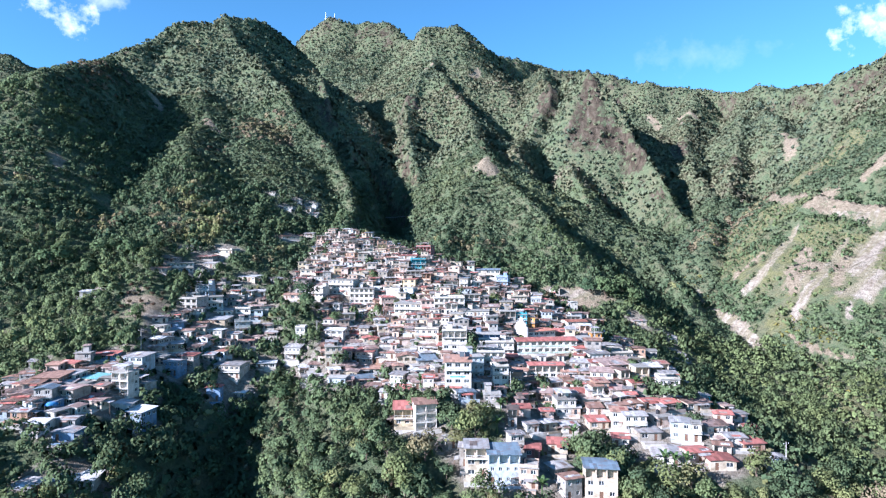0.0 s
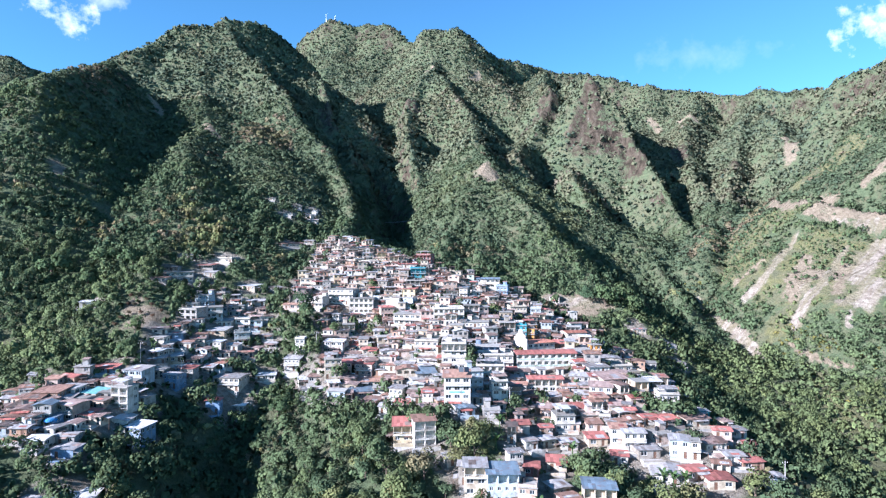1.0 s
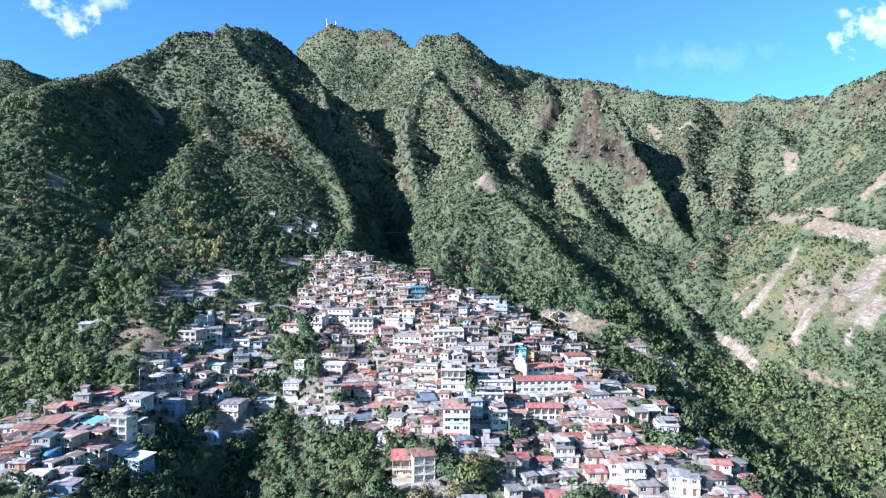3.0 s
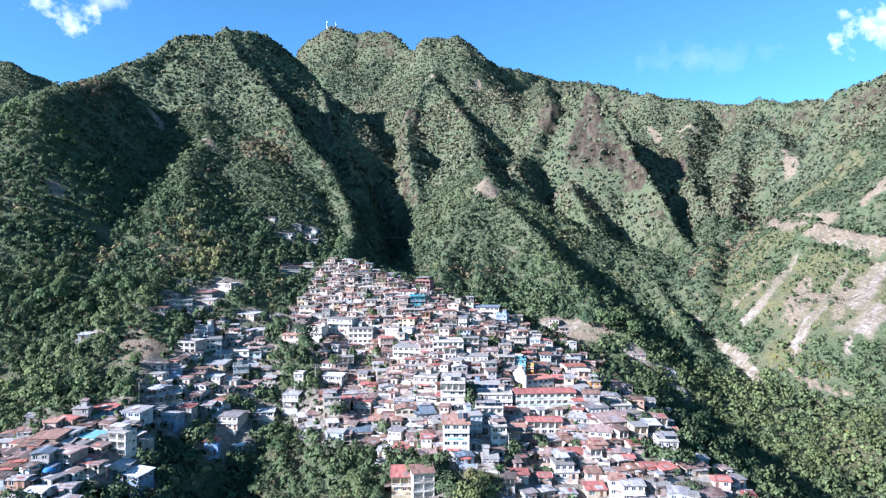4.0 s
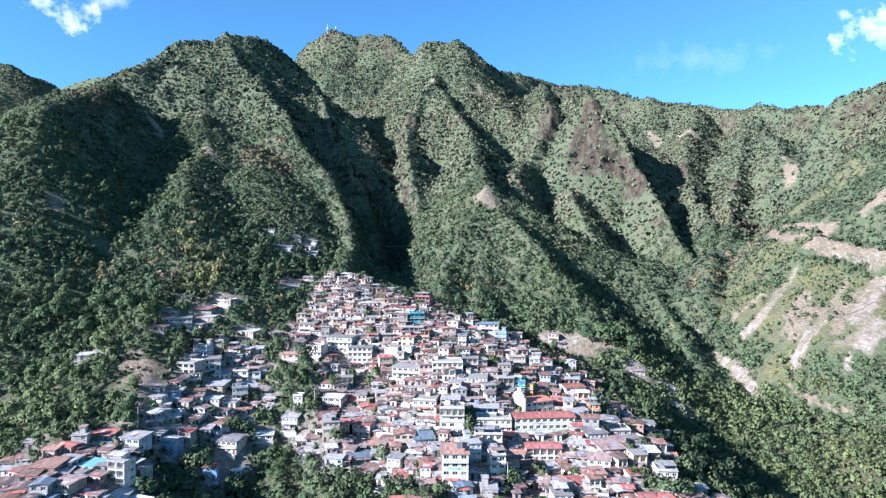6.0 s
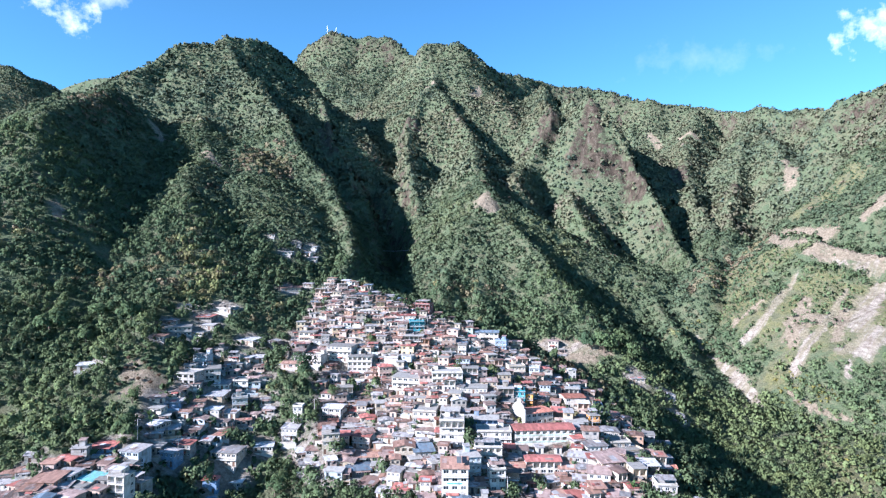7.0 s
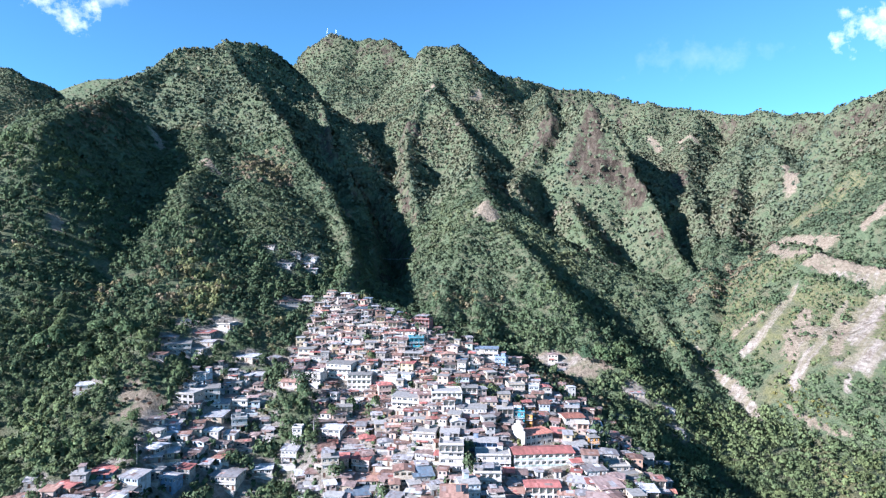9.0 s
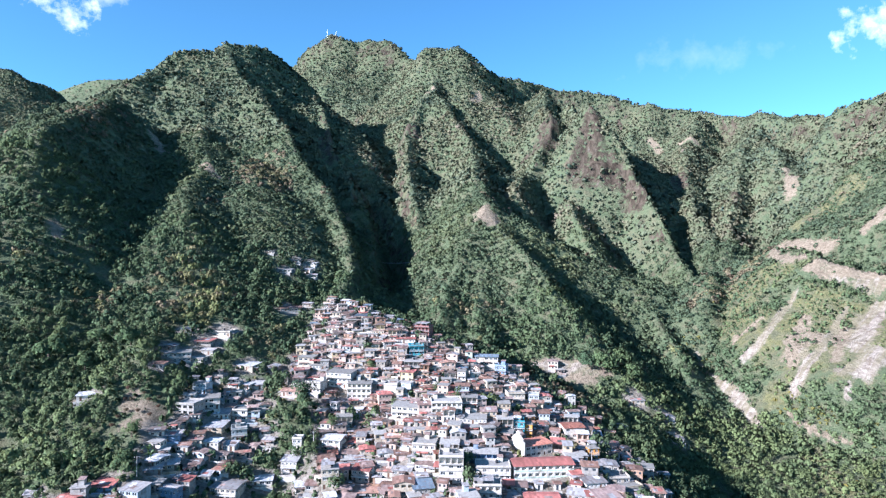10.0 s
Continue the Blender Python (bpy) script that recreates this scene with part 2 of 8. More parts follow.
# ---- bare earth, dry ground and rock: kind, then points with a radius ----
PATCHES = [
    ("bare", [(285, 482, 2.0), (269, 473, 3.2), (255, 464, 2.8), (241, 455, 3.6), (232, 454, 4.4)]),  # scree below the terrace road
    ("bare", [(306, 452, 1.6), (283, 436, 3.0), (268, 422, 2.6), (257, 418, 4.0), (244, 409, 4.8), (239, 404, 2.8)]),  # second scree run
    ("bare", [(258, 428, 3.6), (257, 418, 4.0)]),  # its side branch
    ("bare", [(327, 446, 3.6), (307, 433, 9.0), (285, 412, 7.0)]),  # wide fresh slide
    ("bare", [(266, 398, 4.6), (278, 395, 7.5), (294, 401, 7.0)]),  # foot of the slide
    ("bare", [(265, 389, 2.0), (261, 383, 2.6)]),  # gravel fan
    ("bare", [(319, 462, 2.8), (331, 458, 3.6)]),  # fresh cut by the road
    ("bare", [(310, 479, 1.5), (317, 462, 1.6), (331, 452, 1.6)]),  # terrace road
    ("grass", [(257, 559, 13), (276, 535, 16), (246, 504, 16), (252, 452, 20), (288, 458, 22), (275, 406, 20), (310, 434, 22), (232, 412, 10)]),  # grassy landslip slope
    ("grass", [(218, 336, 9), (214, 304, 9), (228, 368, 6), (183, 247, 7)]),  # open ground in the valley
    ("grass", [(167, 292, 5), (158, 240, 5)]),  # clearings
    ("grass", [(421, 701, 14), (472, 698, 18)]),  # pasture on the upper slope
    ("grass", [(290, 515, 14), (267, 527, 12)]),  # sunny slope
    ("dry", [(299, 490, 4.6), (308, 486, 7.3), (316, 480, 8.2), (325, 467, 6.4), (338, 457, 7.0)]),  # bare earth above the terrace road
    ("dry", [(310, 564, 4), (300, 519, 5), (308, 505, 4)]),  # earth slips above the terrace
    ("dry", [(249, 431, 4.6), (276, 455, 5)]),  # slope between the slides
    ("dry", [(250, 426, 5), (262, 442, 8), (283, 424, 10), (300, 426, 10)]),  # worn slope among the slides
    ("dry", [(270, 410, 4), (296, 444, 3.6)]),  # edge of the wide slide
    ("dry", [(234, 480, 2.6), (254, 475, 2.6)]),  # thin slope
    ("dry", [(388, 689, 8), (393, 644, 9), (401, 620, 8)]),  # upper slide
    ("dry", [(439, 593, 10), (420, 596, 6)]),  # bare slope
    ("bare", [(210, 492, 1.6), (210, 481, 1.6), (211, 465, 2.0), (213, 446, 3.6), (213, 427, 5.0), (214, 414, 3.8), (213, 398, 1.7)]),  # stream bed
    ("dry", [(230, 398, 1.6), (233, 382, 2.2), (241, 371, 2.2), (248, 362, 1.7)]),  # valley track
    ("dry", [(43, 607, 12), (51, 604, 11), (46, 598, 8)]),  # bald top of the knob
    ("dry", [(463, 1340, 10), (469, 1304, 10)]),  # high field
    ("dry", [(493, 1241, 9), (514, 1220, 9)]),  # high meadow
    ("dry", [(520, 902, 9), (463, 797, 9)]),  # small field
    ("dry", [(-22, 1208, 8), (-32, 1169, 8)]),  # saddle meadow
    ("dry", [(57, 1190, 9), (70, 1220, 9)]),  # shoulder meadow
    ("bare", [(76, 409, 3), (90, 407, 3), (104, 404, 2.5)]),  # fresh earth of the road cut
    ("dry", [(68, 404, 4), (84, 401, 4), (100, 397, 4)]),  # cleared ground below it
    ("dry", [(57, 414, 3.5), (66, 413, 5.5), (75, 412, 6.5), (88, 410, 6.5), (103, 407, 5.5), (112, 403, 4)]),  # road cut behind the village
    ("bare", [(64, 413, 2.5), (75, 412, 3.2), (88, 410, 3.2), (100, 408, 2.5)]),  # fresh face of the cut
    ("grass", [(44, 181, 3.5), (49, 184, 3.5)]),  # lawn in the lower village
    ("bare", [(72, 165, 1.3), (71, 160, 1.3), (71, 156, 1.3)]),  # lane down from the village
    ("dry", [(-143, 281, 3.5), (-141, 272, 4.5), (-134, 270, 5), (-128, 270, 5), (-135, 260, 4.5), (-125, 261, 4.5), (-121, 254, 3)]),  # orchard clearing
    ("dry", [(-107, 190, 3), (-104, 190, 4)]),  # earth bank under the hamlet
    ("dry", [(-268, 412, 4), (-256, 401, 4)]),  # red earth
    ("dry", [(-249, 629, 6), (-230, 611, 5)]),  # maize patch
    ("dry", [(-307, 659, 7), (-365, 737, 6)]),  # scrub patch
    ("rocky", [(220, 890, 12), (213, 869, 20), (196, 842, 22), (229, 833, 20), (251, 812, 13), (258, 779, 10)]),  # pinnacle face
    ("rocky", [(175, 998, 18), (156, 926, 24), (137, 959, 20)]),  # cliff
    ("rocky", [(390, 992, 14), (379, 953, 14)]),  # crag
    ("rocky", [(435, 893, 14)]),  # small crag
    ("rocky", [(-174, 881, 12), (-153, 833, 12)]),  # buttress
    ("rocky", [(-61, 1004, 16), (-46, 989, 14)]),  # spur face
]

# ---- the land: crest lines (name, slope to the left of their run, slope to the right, easing length, gully depth, points) ----
def lattice(ix, iy, seed):
    h = (ix * 374761393 + iy * 668265263 + seed * 974634777) & 0xFFFFFFFF
    h = ((h ^ (h >> 13)) * 1274126177) & 0xFFFFFFFF
    return ((h ^ (h >> 16)) & 0xFFFF) / 65535.0


def value_noise(x, y, seed=0):
    ix, iy = np.floor(x).astype(np.int64), np.floor(y).astype(np.int64)
    fx, fy = x - ix, y - iy
    fx, fy = fx * fx * (3 - 2 * fx), fy * fy * (3 - 2 * fy)
    a, b = lattice(ix, iy, seed), lattice(ix + 1, iy, seed)
    c, d = lattice(ix, iy + 1, seed), lattice(ix + 1, iy + 1, seed)
    return (a + (b - a) * fx) * (1 - fy) + (c + (d - c) * fx) * fy


def fractal(x, y, seed=0, octaves=4):
    total, amp = 0, 0.5
    for k in range(octaves):
        total = total + amp * (value_noise(x * 2 ** k, y * 2 ** k, seed + k) - 0.5)
        amp *= 0.5
    return total


def soft_max(a, b, k):
    h = np.maximum(k - np.abs(a - b), 0) / k
    return np.maximum(a, b) + h * h * k * 0.25


def crest_height(x, y, left, right, ease, gully, points, seed):
    best = np.full(x.shape, -1e4)
    run = 0.0
    for (ax, ay, az), (bx, by, bz) in zip(points, points[1:]):
        ux, uy = bx - ax, by - ay
        length = math.hypot(ux, uy)
        t = np.clip(((x - ax) * ux + (y - ay) * uy) / length ** 2, 0, 1)
        dx, dy = x - (ax + t * ux), y - (ay + t * uy)
        d = np.hypot(dx, dy) + 1e-6
        side = (ux * dy - uy * dx) / length / d
        slope = right + (left - right) * (0.5 + 0.5 * side)
        if ease:
            drop = slope * (0.8 * d + 0.2 * ease * (1 - np.exp(-d / ease)))
        else:  # a rounded back that steepens on its way down
            drop = slope * d + 0.0035 * d * d
        if gully > 25:  # cliffs under the highest crests
            drop = drop + 30 * (1 - np.exp(-np.maximum(d - 12, 0) / 22))
        z = az + t * (bz - az) - drop
        if gully > 0:
            s = run + t * length
            ribs = np.abs(2 * value_noise(s / 55 + d / 260, d / 400 + 9 * np.sign(side), seed) - 1)
            z = z - gully * np.minimum(d / 60, 1) * (1 - ribs) ** 1.5
        best = np.maximum(best, z)
        run += length
    return best


# the floor of the dark ravine above the village
RAVINE = [(-95, 800, 205), (-78, 745, 165), (-60, 685, 125), (-46, 610, 98), (-50, 540, 88)]


GORGE = [(-74, 225, 34), (-70, 200, 19), (-64, 170, 7), (-58, 140, -4)]  # between the hamlet and the village


def ravine_height(x, y, course, wall):
    best = np.full(x.shape, 1e4)
    for (ax, ay, az), (bx, by, bz) in zip(course, course[1:]):
        ux, uy = bx - ax, by - ay
        t = np.clip(((x - ax) * ux + (y - ay) * uy) / (ux * ux + uy * uy), 0, 1)
        d = np.hypot(x - ax - t * ux, y - ay - t * uy)
        best = np.minimum(best, az + t * (bz - az) + wall * np.maximum(d - 4, 0))
    return best


def land(x, y):
    """Height of the bare ground."""
    x, y = np.asarray(x, float), np.asarray(y, float)
    z = 12 + 0.16 * np.maximum(y - 290, 0) + 0 * x
    z = np.maximum(z, 0.25 * (np.abs(x) - 900))
    wx, wy = x + 22 * fractal(x / 90, y / 90, 11), y + 22 * fractal(x / 90, y / 90, 12)
    far = np.clip((y - 420) / 300, 0, 1) + np.clip((np.abs(x + 20) - 190) / 150, 0, 1)
    far = np.clip(far, 0, 1)
    wx, wy = x + far * (wx - x), y + far * (wy - y)
    for k, (name, left, right, ease, gully, points) in enumerate(CRESTS):
        z = soft_max(z, crest_height(wx, wy, left, right, ease, gully, points, 40 + k), 6)
    z = -soft_max(-z, -ravine_height(x, y, RAVINE, 2.5), 12)
    z = -soft_max(-z, -ravine_height(x, y, GORGE, 1.5), 4)
    ribs = 1 - np.abs(2 * value_noise(wx / 75, wy / 75, 33) - 1) + 0.5 * (1 - np.abs(2 * value_noise(wx / 34, wy / 34, 34) - 1))
    calm = 1 - 0.55 * np.clip((-80 - x) / 60, 0, 1) * np.clip((760 - y) / 120, 0, 1)  # the western slopes are smoother
    z = z + calm * far * (26 * fractal(x / 110, y / 110, 3, 5) + 15 * (ribs - 0.9)) + (1 + 5 * far) * fractal(x / 16, y / 16, 5, 3)
    return z


def spread(lo, hi, fine_lo, fine_hi, step, growth, coarse):
    """Grid lines: close together between fine_lo and fine_hi, wider apart outside."""
    mid = list(np.arange(fine_lo, fine_hi, step))
    up, s = [mid[-1]], step
    while up[-1] < hi:
        s = min(s * growth, coarse)
        up.append(up[-1] + s)
    down, s = [mid[0]], step
    while down[-1] > lo:
        s = min(s * growth, coarse)
        down.append(down[-1] - s)
    return np.array(down[:0:-1] + mid + up[1:])


GX = spread(-2600, 2600, -300, 380, 3.0, 1.03, 60)
GY = spread(-1500, 3000, 140, 520, 3.0, 1.012, 40)
MX, MY = np.meshgrid(GX, GY)
MZ = land(MX, MY)


def ground_at(x, y):
    """Height of the ground mesh at places, between its grid lines."""
    x, y = np.asarray(x, float), np.asarray(y, float)
    i = np.clip(np.searchsorted(GX, x) - 1, 0, len(GX) - 2)
    j = np.clip(np.searchsorted(GY, y) - 1, 0, len(GY) - 2)
    u, v = (x - GX[i]) / (GX[i + 1] - GX[i]), (y - GY[j]) / (GY[j + 1] - GY[j])
    return (MZ[j, i] * (1 - u) + MZ[j, i + 1] * u) * (1 - v) + (MZ[j + 1, i] * (1 - u) + MZ[j + 1, i + 1] * u) * v


def mesh_from(name, verts, faces, mat, smooth=False):
    """A mesh from arrays: verts n x 3, faces m x 3 or m x 4."""
    me = bpy.data.meshes.new(name)
    verts, faces = np.asarray(verts, np.float32), np.asarray(faces, np.int32)
    k = faces.shape[1]
    me.vertices.add(len(verts))
    me.vertices.foreach_set("co", verts.ravel())
    me.loops.add(faces.size)
    me.loops.foreach_set("vertex_index", faces.ravel())
    me.polygons.add(len(faces))
    me.polygons.foreach_set("loop_start", np.arange(0, faces.size, k, dtype=np.int32))
    me.polygons.foreach_set("use_smooth", np.full(len(faces), smooth))
    me.update(calc_edges=True)
    if mat:
        me.materials.append(mat)
    return me


def stroke(points):
    """How far inside a patch each grid point lies: 1 within, fading to 0 outside."""
    best = np.zeros_like(MX)
    px, py = MX + 5 * fractal(MX / 12, MY / 12, 61), MY + 5 * fractal(MX / 12, MY / 12, 62)
    for (ax, ay, ar), (bx, by, br) in zip(points, points[1:] + points[-1:]):
        ux, uy = bx - ax, by - ay
        t = np.clip(((px - ax) * ux + (py - ay) * uy) / (ux * ux + uy * uy + 1e-6), 0, 1)
        r = ar + t * (br - ar)
        best = np.maximum(best, np.clip(1.5 - np.hypot(px - ax - t * ux, py - ay - t * uy) / r, 0, 1))
    return best


COVER = {"bare": np.zeros_like(MX), "dry": np.zeros_like(MX), "rocky": np.zeros_like(MX), "paved": np.zeros_like(MX), "grass": np.zeros_like(MX)}
for kind, points in PATCHES:
    COVER[kind] = np.maximum(COVER[kind], stroke(points))

# broken rock faces
crags = np.abs(2 * value_noise(MX / 30, MY / 18, 91) - 1) + 0.6 * np.abs(2 * value_noise(MX / 13, MY / 13, 92) - 1)
MZ = MZ - 13 * COVER["rocky"] * np.clip((MY - 560) / 100, 0.15, 1) * (crags - 0.6)

ny, nx = MX.shape
index = np.arange(ny * nx).reshape(ny, nx)
quads = np.stack([index[:-1, :-1], index[:-1, 1:], index[1:, 1:], index[1:, :-1]], -1).reshape(-1, 4)
ground_mesh = mesh_from("ground", np.stack([MX, MY, MZ], -1).reshape(-1, 3), quads, MAT_GROUND, True)
ground = tagged(new("ground", ground_mesh), "steep forested mountain slopes with scrub, bare earth and rock", "mountainside", kind="structure")

# ---- village materials ----
def object_colour(nodes, joined):
    """The paint of a part: its object's colour, or, in the joined houses, what each face carries."""
    if joined:
        a = nodes.new("ShaderNodeAttribute")
        a.attribute_name = "paint"
        return a.outputs["Color"]
    return nodes.new("ShaderNodeObjectInfo").outputs["Color"]


def plaster_material(joined=False):
    m, n, l, b = material("painted_plaster", 0.85, 0, 0.2)
    p = n.new("ShaderNodeNewGeometry").outputs["Position"]
    stain = ramp(n, l, noise_node(n, l, p, 0.5, 6, 0.65), (0.34, (0.46, 0.42, 0.37)), (0.52, (0.86, 0.84, 0.80)), (0.66, (1, 1, 1)))
    c = mix(n, l, 1.0, object_colour(n, joined), stain, "MULTIPLY")
    streak = n.new("ShaderNodeMapping")
    streak.inputs["Scale"].default_value = (1.6, 1.6, 0.12)
    l.new(p, streak.inputs["Vector"])
    dirt = ramp(n, l, noise_node(n, l, streak.outputs[0], 1.0, 4, 0.6), (0.50, (0, 0, 0)), (0.76, (0.7, 0.7, 0.7)))
    c = mix(n, l, dirt, c, (0.30, 0.26, 0.22))
    l.new(c, b.inputs["Base Color"])
    bump(n, l, b, noise_node(n, l, p, 6, 4), 0.25, 0.03)
    return m


def sheet_material(joined=False):
    m, n, l, b = material("roof_sheet", 0.75, 0.0, 0.2)
    geo = n.new("ShaderNodeNewGeometry")
    p = geo.outputs["Position"]
    local = n.new("ShaderNodeTexCoord").outputs["Object"]
    step = n.new("ShaderNodeVectorMath")
    step.operation = "SNAP"
    step.inputs[1].default_value = (0.95, 2.6, 50)
    l.new(p if joined else local, step.inputs[0])
    per_sheet = n.new("ShaderNodeTexWhiteNoise")
    l.new(step.outputs[0], per_sheet.inputs["Vector"])
    tone = ramp(n, l, per_sheet.outputs["Value"], (0.0, (0.70, 0.68, 0.67)), (0.45, (1, 1, 1)), (0.85, (1.12, 1.1, 1.08)), (1.0, (1.4, 1.4, 1.42)))
    c = mix(n, l, 1.0, object_colour(n, joined), tone, "MULTIPLY")
    rust = ramp(n, l, noise_node(n, l, p, 0.7, 6, 0.7), (0.5, (0, 0, 0)), (0.72, (0.75, 0.75, 0.75)))
    c = mix(n, l, rust, c, (0.17, 0.085, 0.055))
    l.new(c, b.inputs["Base Color"])
    wave = n.new("ShaderNodeTexWave")
    wave.inputs["Scale"].default_value = 1.6
    l.new(p if joined else local, wave.inputs["Vector"])
    bump(n, l, b, wave.outputs["Fac"], 0.5, 0.06)
    return m


def concrete_material(joined=False):
    m, n, l, b = material("weathered_concrete", 0.9, 0, 0.2)
    p = n.new("ShaderNodeNewGeometry").outputs["Position"]
    grain = ramp(n, l, noise_node(n, l, p, 0.8, 7, 0.7), (0.3, (0.5, 0.48, 0.46)), (0.55, (0.85, 0.84, 0.82)), (0.75, (1.1, 1.08, 1.05)))
    l.new(mix(n, l, 1.0, object_colour(n, joined), grain, "MULTIPLY"), b.inputs["Base Color"])
    bump(n, l, b, noise_node(n, l, p, 4, 5), 0.3, 0.04)
    return m


def glass_material():
    m, n, l, b = material("window_glass", 0.12, 0, 0.5)
    r = n.new("ShaderNodeObjectInfo").outputs["Random"]
    l.new(ramp(n, l, r, (0.0, (0.012, 0.016, 0.022)), (0.7, (0.04, 0.05, 0.06)), (1.0, (0.12, 0.13, 0.13))), b.inputs["Base Color"])
    return m


def plain_material(name, colour, rough=0.6, metal=0.0):
    m, n, l, b = material(name, rough, metal)
    p = n.new("ShaderNodeNewGeometry").outputs["Position"]
    dark = tuple(0.7 * c for c in colour)
    l.new(ramp(n, l, noise_node(n, l, p, 3, 4), (0.35, dark), (0.6, colour)), b.inputs["Base Color"])
    return m


MAT_PLASTER, MAT_SHEET, MAT_CONCRETE, MAT_GLASS = plaster_material(), sheet_material(), concrete_material(), glass_material()
MAT_PLASTER_ALL, MAT_SHEET_ALL, MAT_CONCRETE_ALL = plaster_material(True), sheet_material(True), concrete_material(True)
MAT_FRAME = plain_material("window_frame_paint", (0.75, 0.74, 0.72))
MAT_DOOR = plain_material("door_paint", (0.16, 0.09, 0.06))
MAT_IRON = plain_material("dark_iron", (0.05, 0.05, 0.055), 0.5, 0.6)
MAT_STEEL = plain_material("galvanised_steel", (0.45, 0.46, 0.48), 0.4, 0.7)
MAT_TANK = plain_material("black_plastic", (0.03, 0.03, 0.035), 0.4)
MAT_WHITE = plain_material("white_paint", (0.8, 0.8, 0.8), 0.4)

WALLS = {
    "white": (0.632, 0.604, 0.564), "cream": (0.540, 0.471, 0.380), "pink": (0.552, 0.437, 0.385), "blue": (0.230, 0.345, 0.529), "teal": (0.069, 0.380, 0.483),
    "grey": (0.368, 0.351, 0.333), "yellow": (0.632, 0.540, 0.380), "orange": (0.713, 0.322, 0.069), "brown": (0.414, 0.276, 0.207), "red": (0.322, 0.138, 0.127),
    "pale blue": (0.517, 0.598, 0.667), "green": (0.517, 0.598, 0.517),
}
ROOFS = {
    "rust": (0.270, 0.196, 0.169), "red": (0.345, 0.128, 0.106), "zinc": (0.287, 0.276, 0.270), "blue": (0.115, 0.155, 0.190), "flat": (0.345, 0.328, 0.305), "white": (0.483, 0.483, 0.483),
    "tile": (0.400, 0.165, 0.115), "teal": (0.161, 0.391, 0.402), "dark": (0.127, 0.103, 0.092),
}
ROOF_WORDS = {"rust": "rusty corrugated metal", "red": "red metal", "zinc": "grey zinc sheet", "blue": "blue-grey metal", "flat": "flat concrete", "white": "pale sheet",
              "tile": "orange-red tile", "teal": "teal metal", "dark": "dark old sheet"}
STOREY = 2.65


class Shell:
    """Vertices and faces of one part, gathered piece by piece."""

    def __init__(self):
        self.v, self.f = [], []

    def poly(self, *points):
        k = len(self.v)
        self.v.extend(points)
        self.f.append(tuple(range(k, k + len(points))))

    def box(self, x0, x1, y0, y1, z0, z1):
        k = len(self.v)
        self.v.extend([(x0, y0, z0), (x1, y0, z0), (x1, y1, z0), (x0, y1, z0), (x0, y0, z1), (x1, y0, z1), (x1, y1, z1), (x0, y1, z1)])
        self.f.extend([(k + a, k + b, k + c, k + d) for a, b, c, d in ((0, 3, 2, 1), (4, 5, 6, 7), (0, 1, 5, 4), (1, 2, 6, 5), (2, 3, 7, 6), (3, 0, 4, 7))])

    def slab(self, a, b, c, d, t):
        """A sheet of thickness t under the four corners a, b, c, d."""
        k = len(self.v)
        self.v.extend([a, b, c, d] + [(q[0], q[1], q[2] - t) for q in (a, b, c, d)])
        self.f.extend([(k + p, k + q, k + r, k + s) for p, q, r, s in ((0, 1, 2, 3), (7, 6, 5, 4), (4, 5, 1, 0), (5, 6, 2, 1), (6, 7, 3, 2), (7, 4, 0, 3))])

    def tube(self, x, y, z0, z1, r0, r1=None, sides=8):
        r1 = r0 if r1 is None else r1
        k = len(self.v)
        for z, r in ((z0, r0), (z1, r1)):
            self.v.extend([(x + r * math.cos(2 * math.pi * i / sides), y + r * math.sin(2 * math.pi * i / sides), z) for i in range(sides)])
        self.f.extend([(k + i, k + (i + 1) % sides, k + sides + (i + 1) % sides, k + sides + i) for i in range(sides)])
        self.f.append(tuple(k + sides + i for i in range(sides)))
        self.f.append(tuple(k + sides - 1 - i for i in range(sides)))

    def mesh(self, name, *mats):
        me = bpy.data.meshes.new(name)
        me.from_pydata(self.v, [], self.f)
        for mat in mats:
            me.materials.append(mat)
        return me


def part(name, shell, mat, parent, label="", at=None, colour=None):
    """One mesh object under a thing. shell: a Shell, or a mesh that alike parts share."""
    me = shell.mesh(name, mat) if isinstance(shell, Shell) else shell
    ob = new(name, me)
    ob.parent = parent
    if at is not None:
        ob.matrix_basis = at
    if colour:
        ob.color = (*colour, 1)
    if label:
        ob["label"] = label
    return ob


def window_mesh(w, h):
    """The frame of a two-light window, in one piece, and its pane."""
    s, e = Shell(), 0.08
    facade(s, lambda u, r, q: (u, r, q), w, 0, h, [(-w / 2 + e, -e / 2, e, h - e, 0.05), (e / 2, w / 2 - e, e, h - e, 0.05)], False)
    me = s.mesh("window", MAT_FRAME)
    bm = bmesh.new()
    bm.from_mesh(me)
    bmesh.ops.remove_doubles(bm, verts=bm.verts, dist=0.001)
    bm.to_mesh(me)
    bm.free()
    pane = Shell()
    pane.box(-w / 2 + 0.02, w / 2 - 0.02, 0.035, 0.05, 0.02, h - 0.02)
    return me, pane.mesh("pane", MAT_GLASS)


def door_mesh(w, h):
    s = Shell()
    s.box(-w / 2, w / 2, 0, 0.06, 0, h), s.box(-w / 2 + 0.12, w / 2 - 0.12, -0.02, 0, 0.15, 0.95), s.box(-w / 2 + 0.12, w / 2 - 0.12, -0.02, 0, 1.1, h - 0.15)
    return s.mesh("door", MAT_DOOR)


HOUSES = []  # footprints: x, y, half width


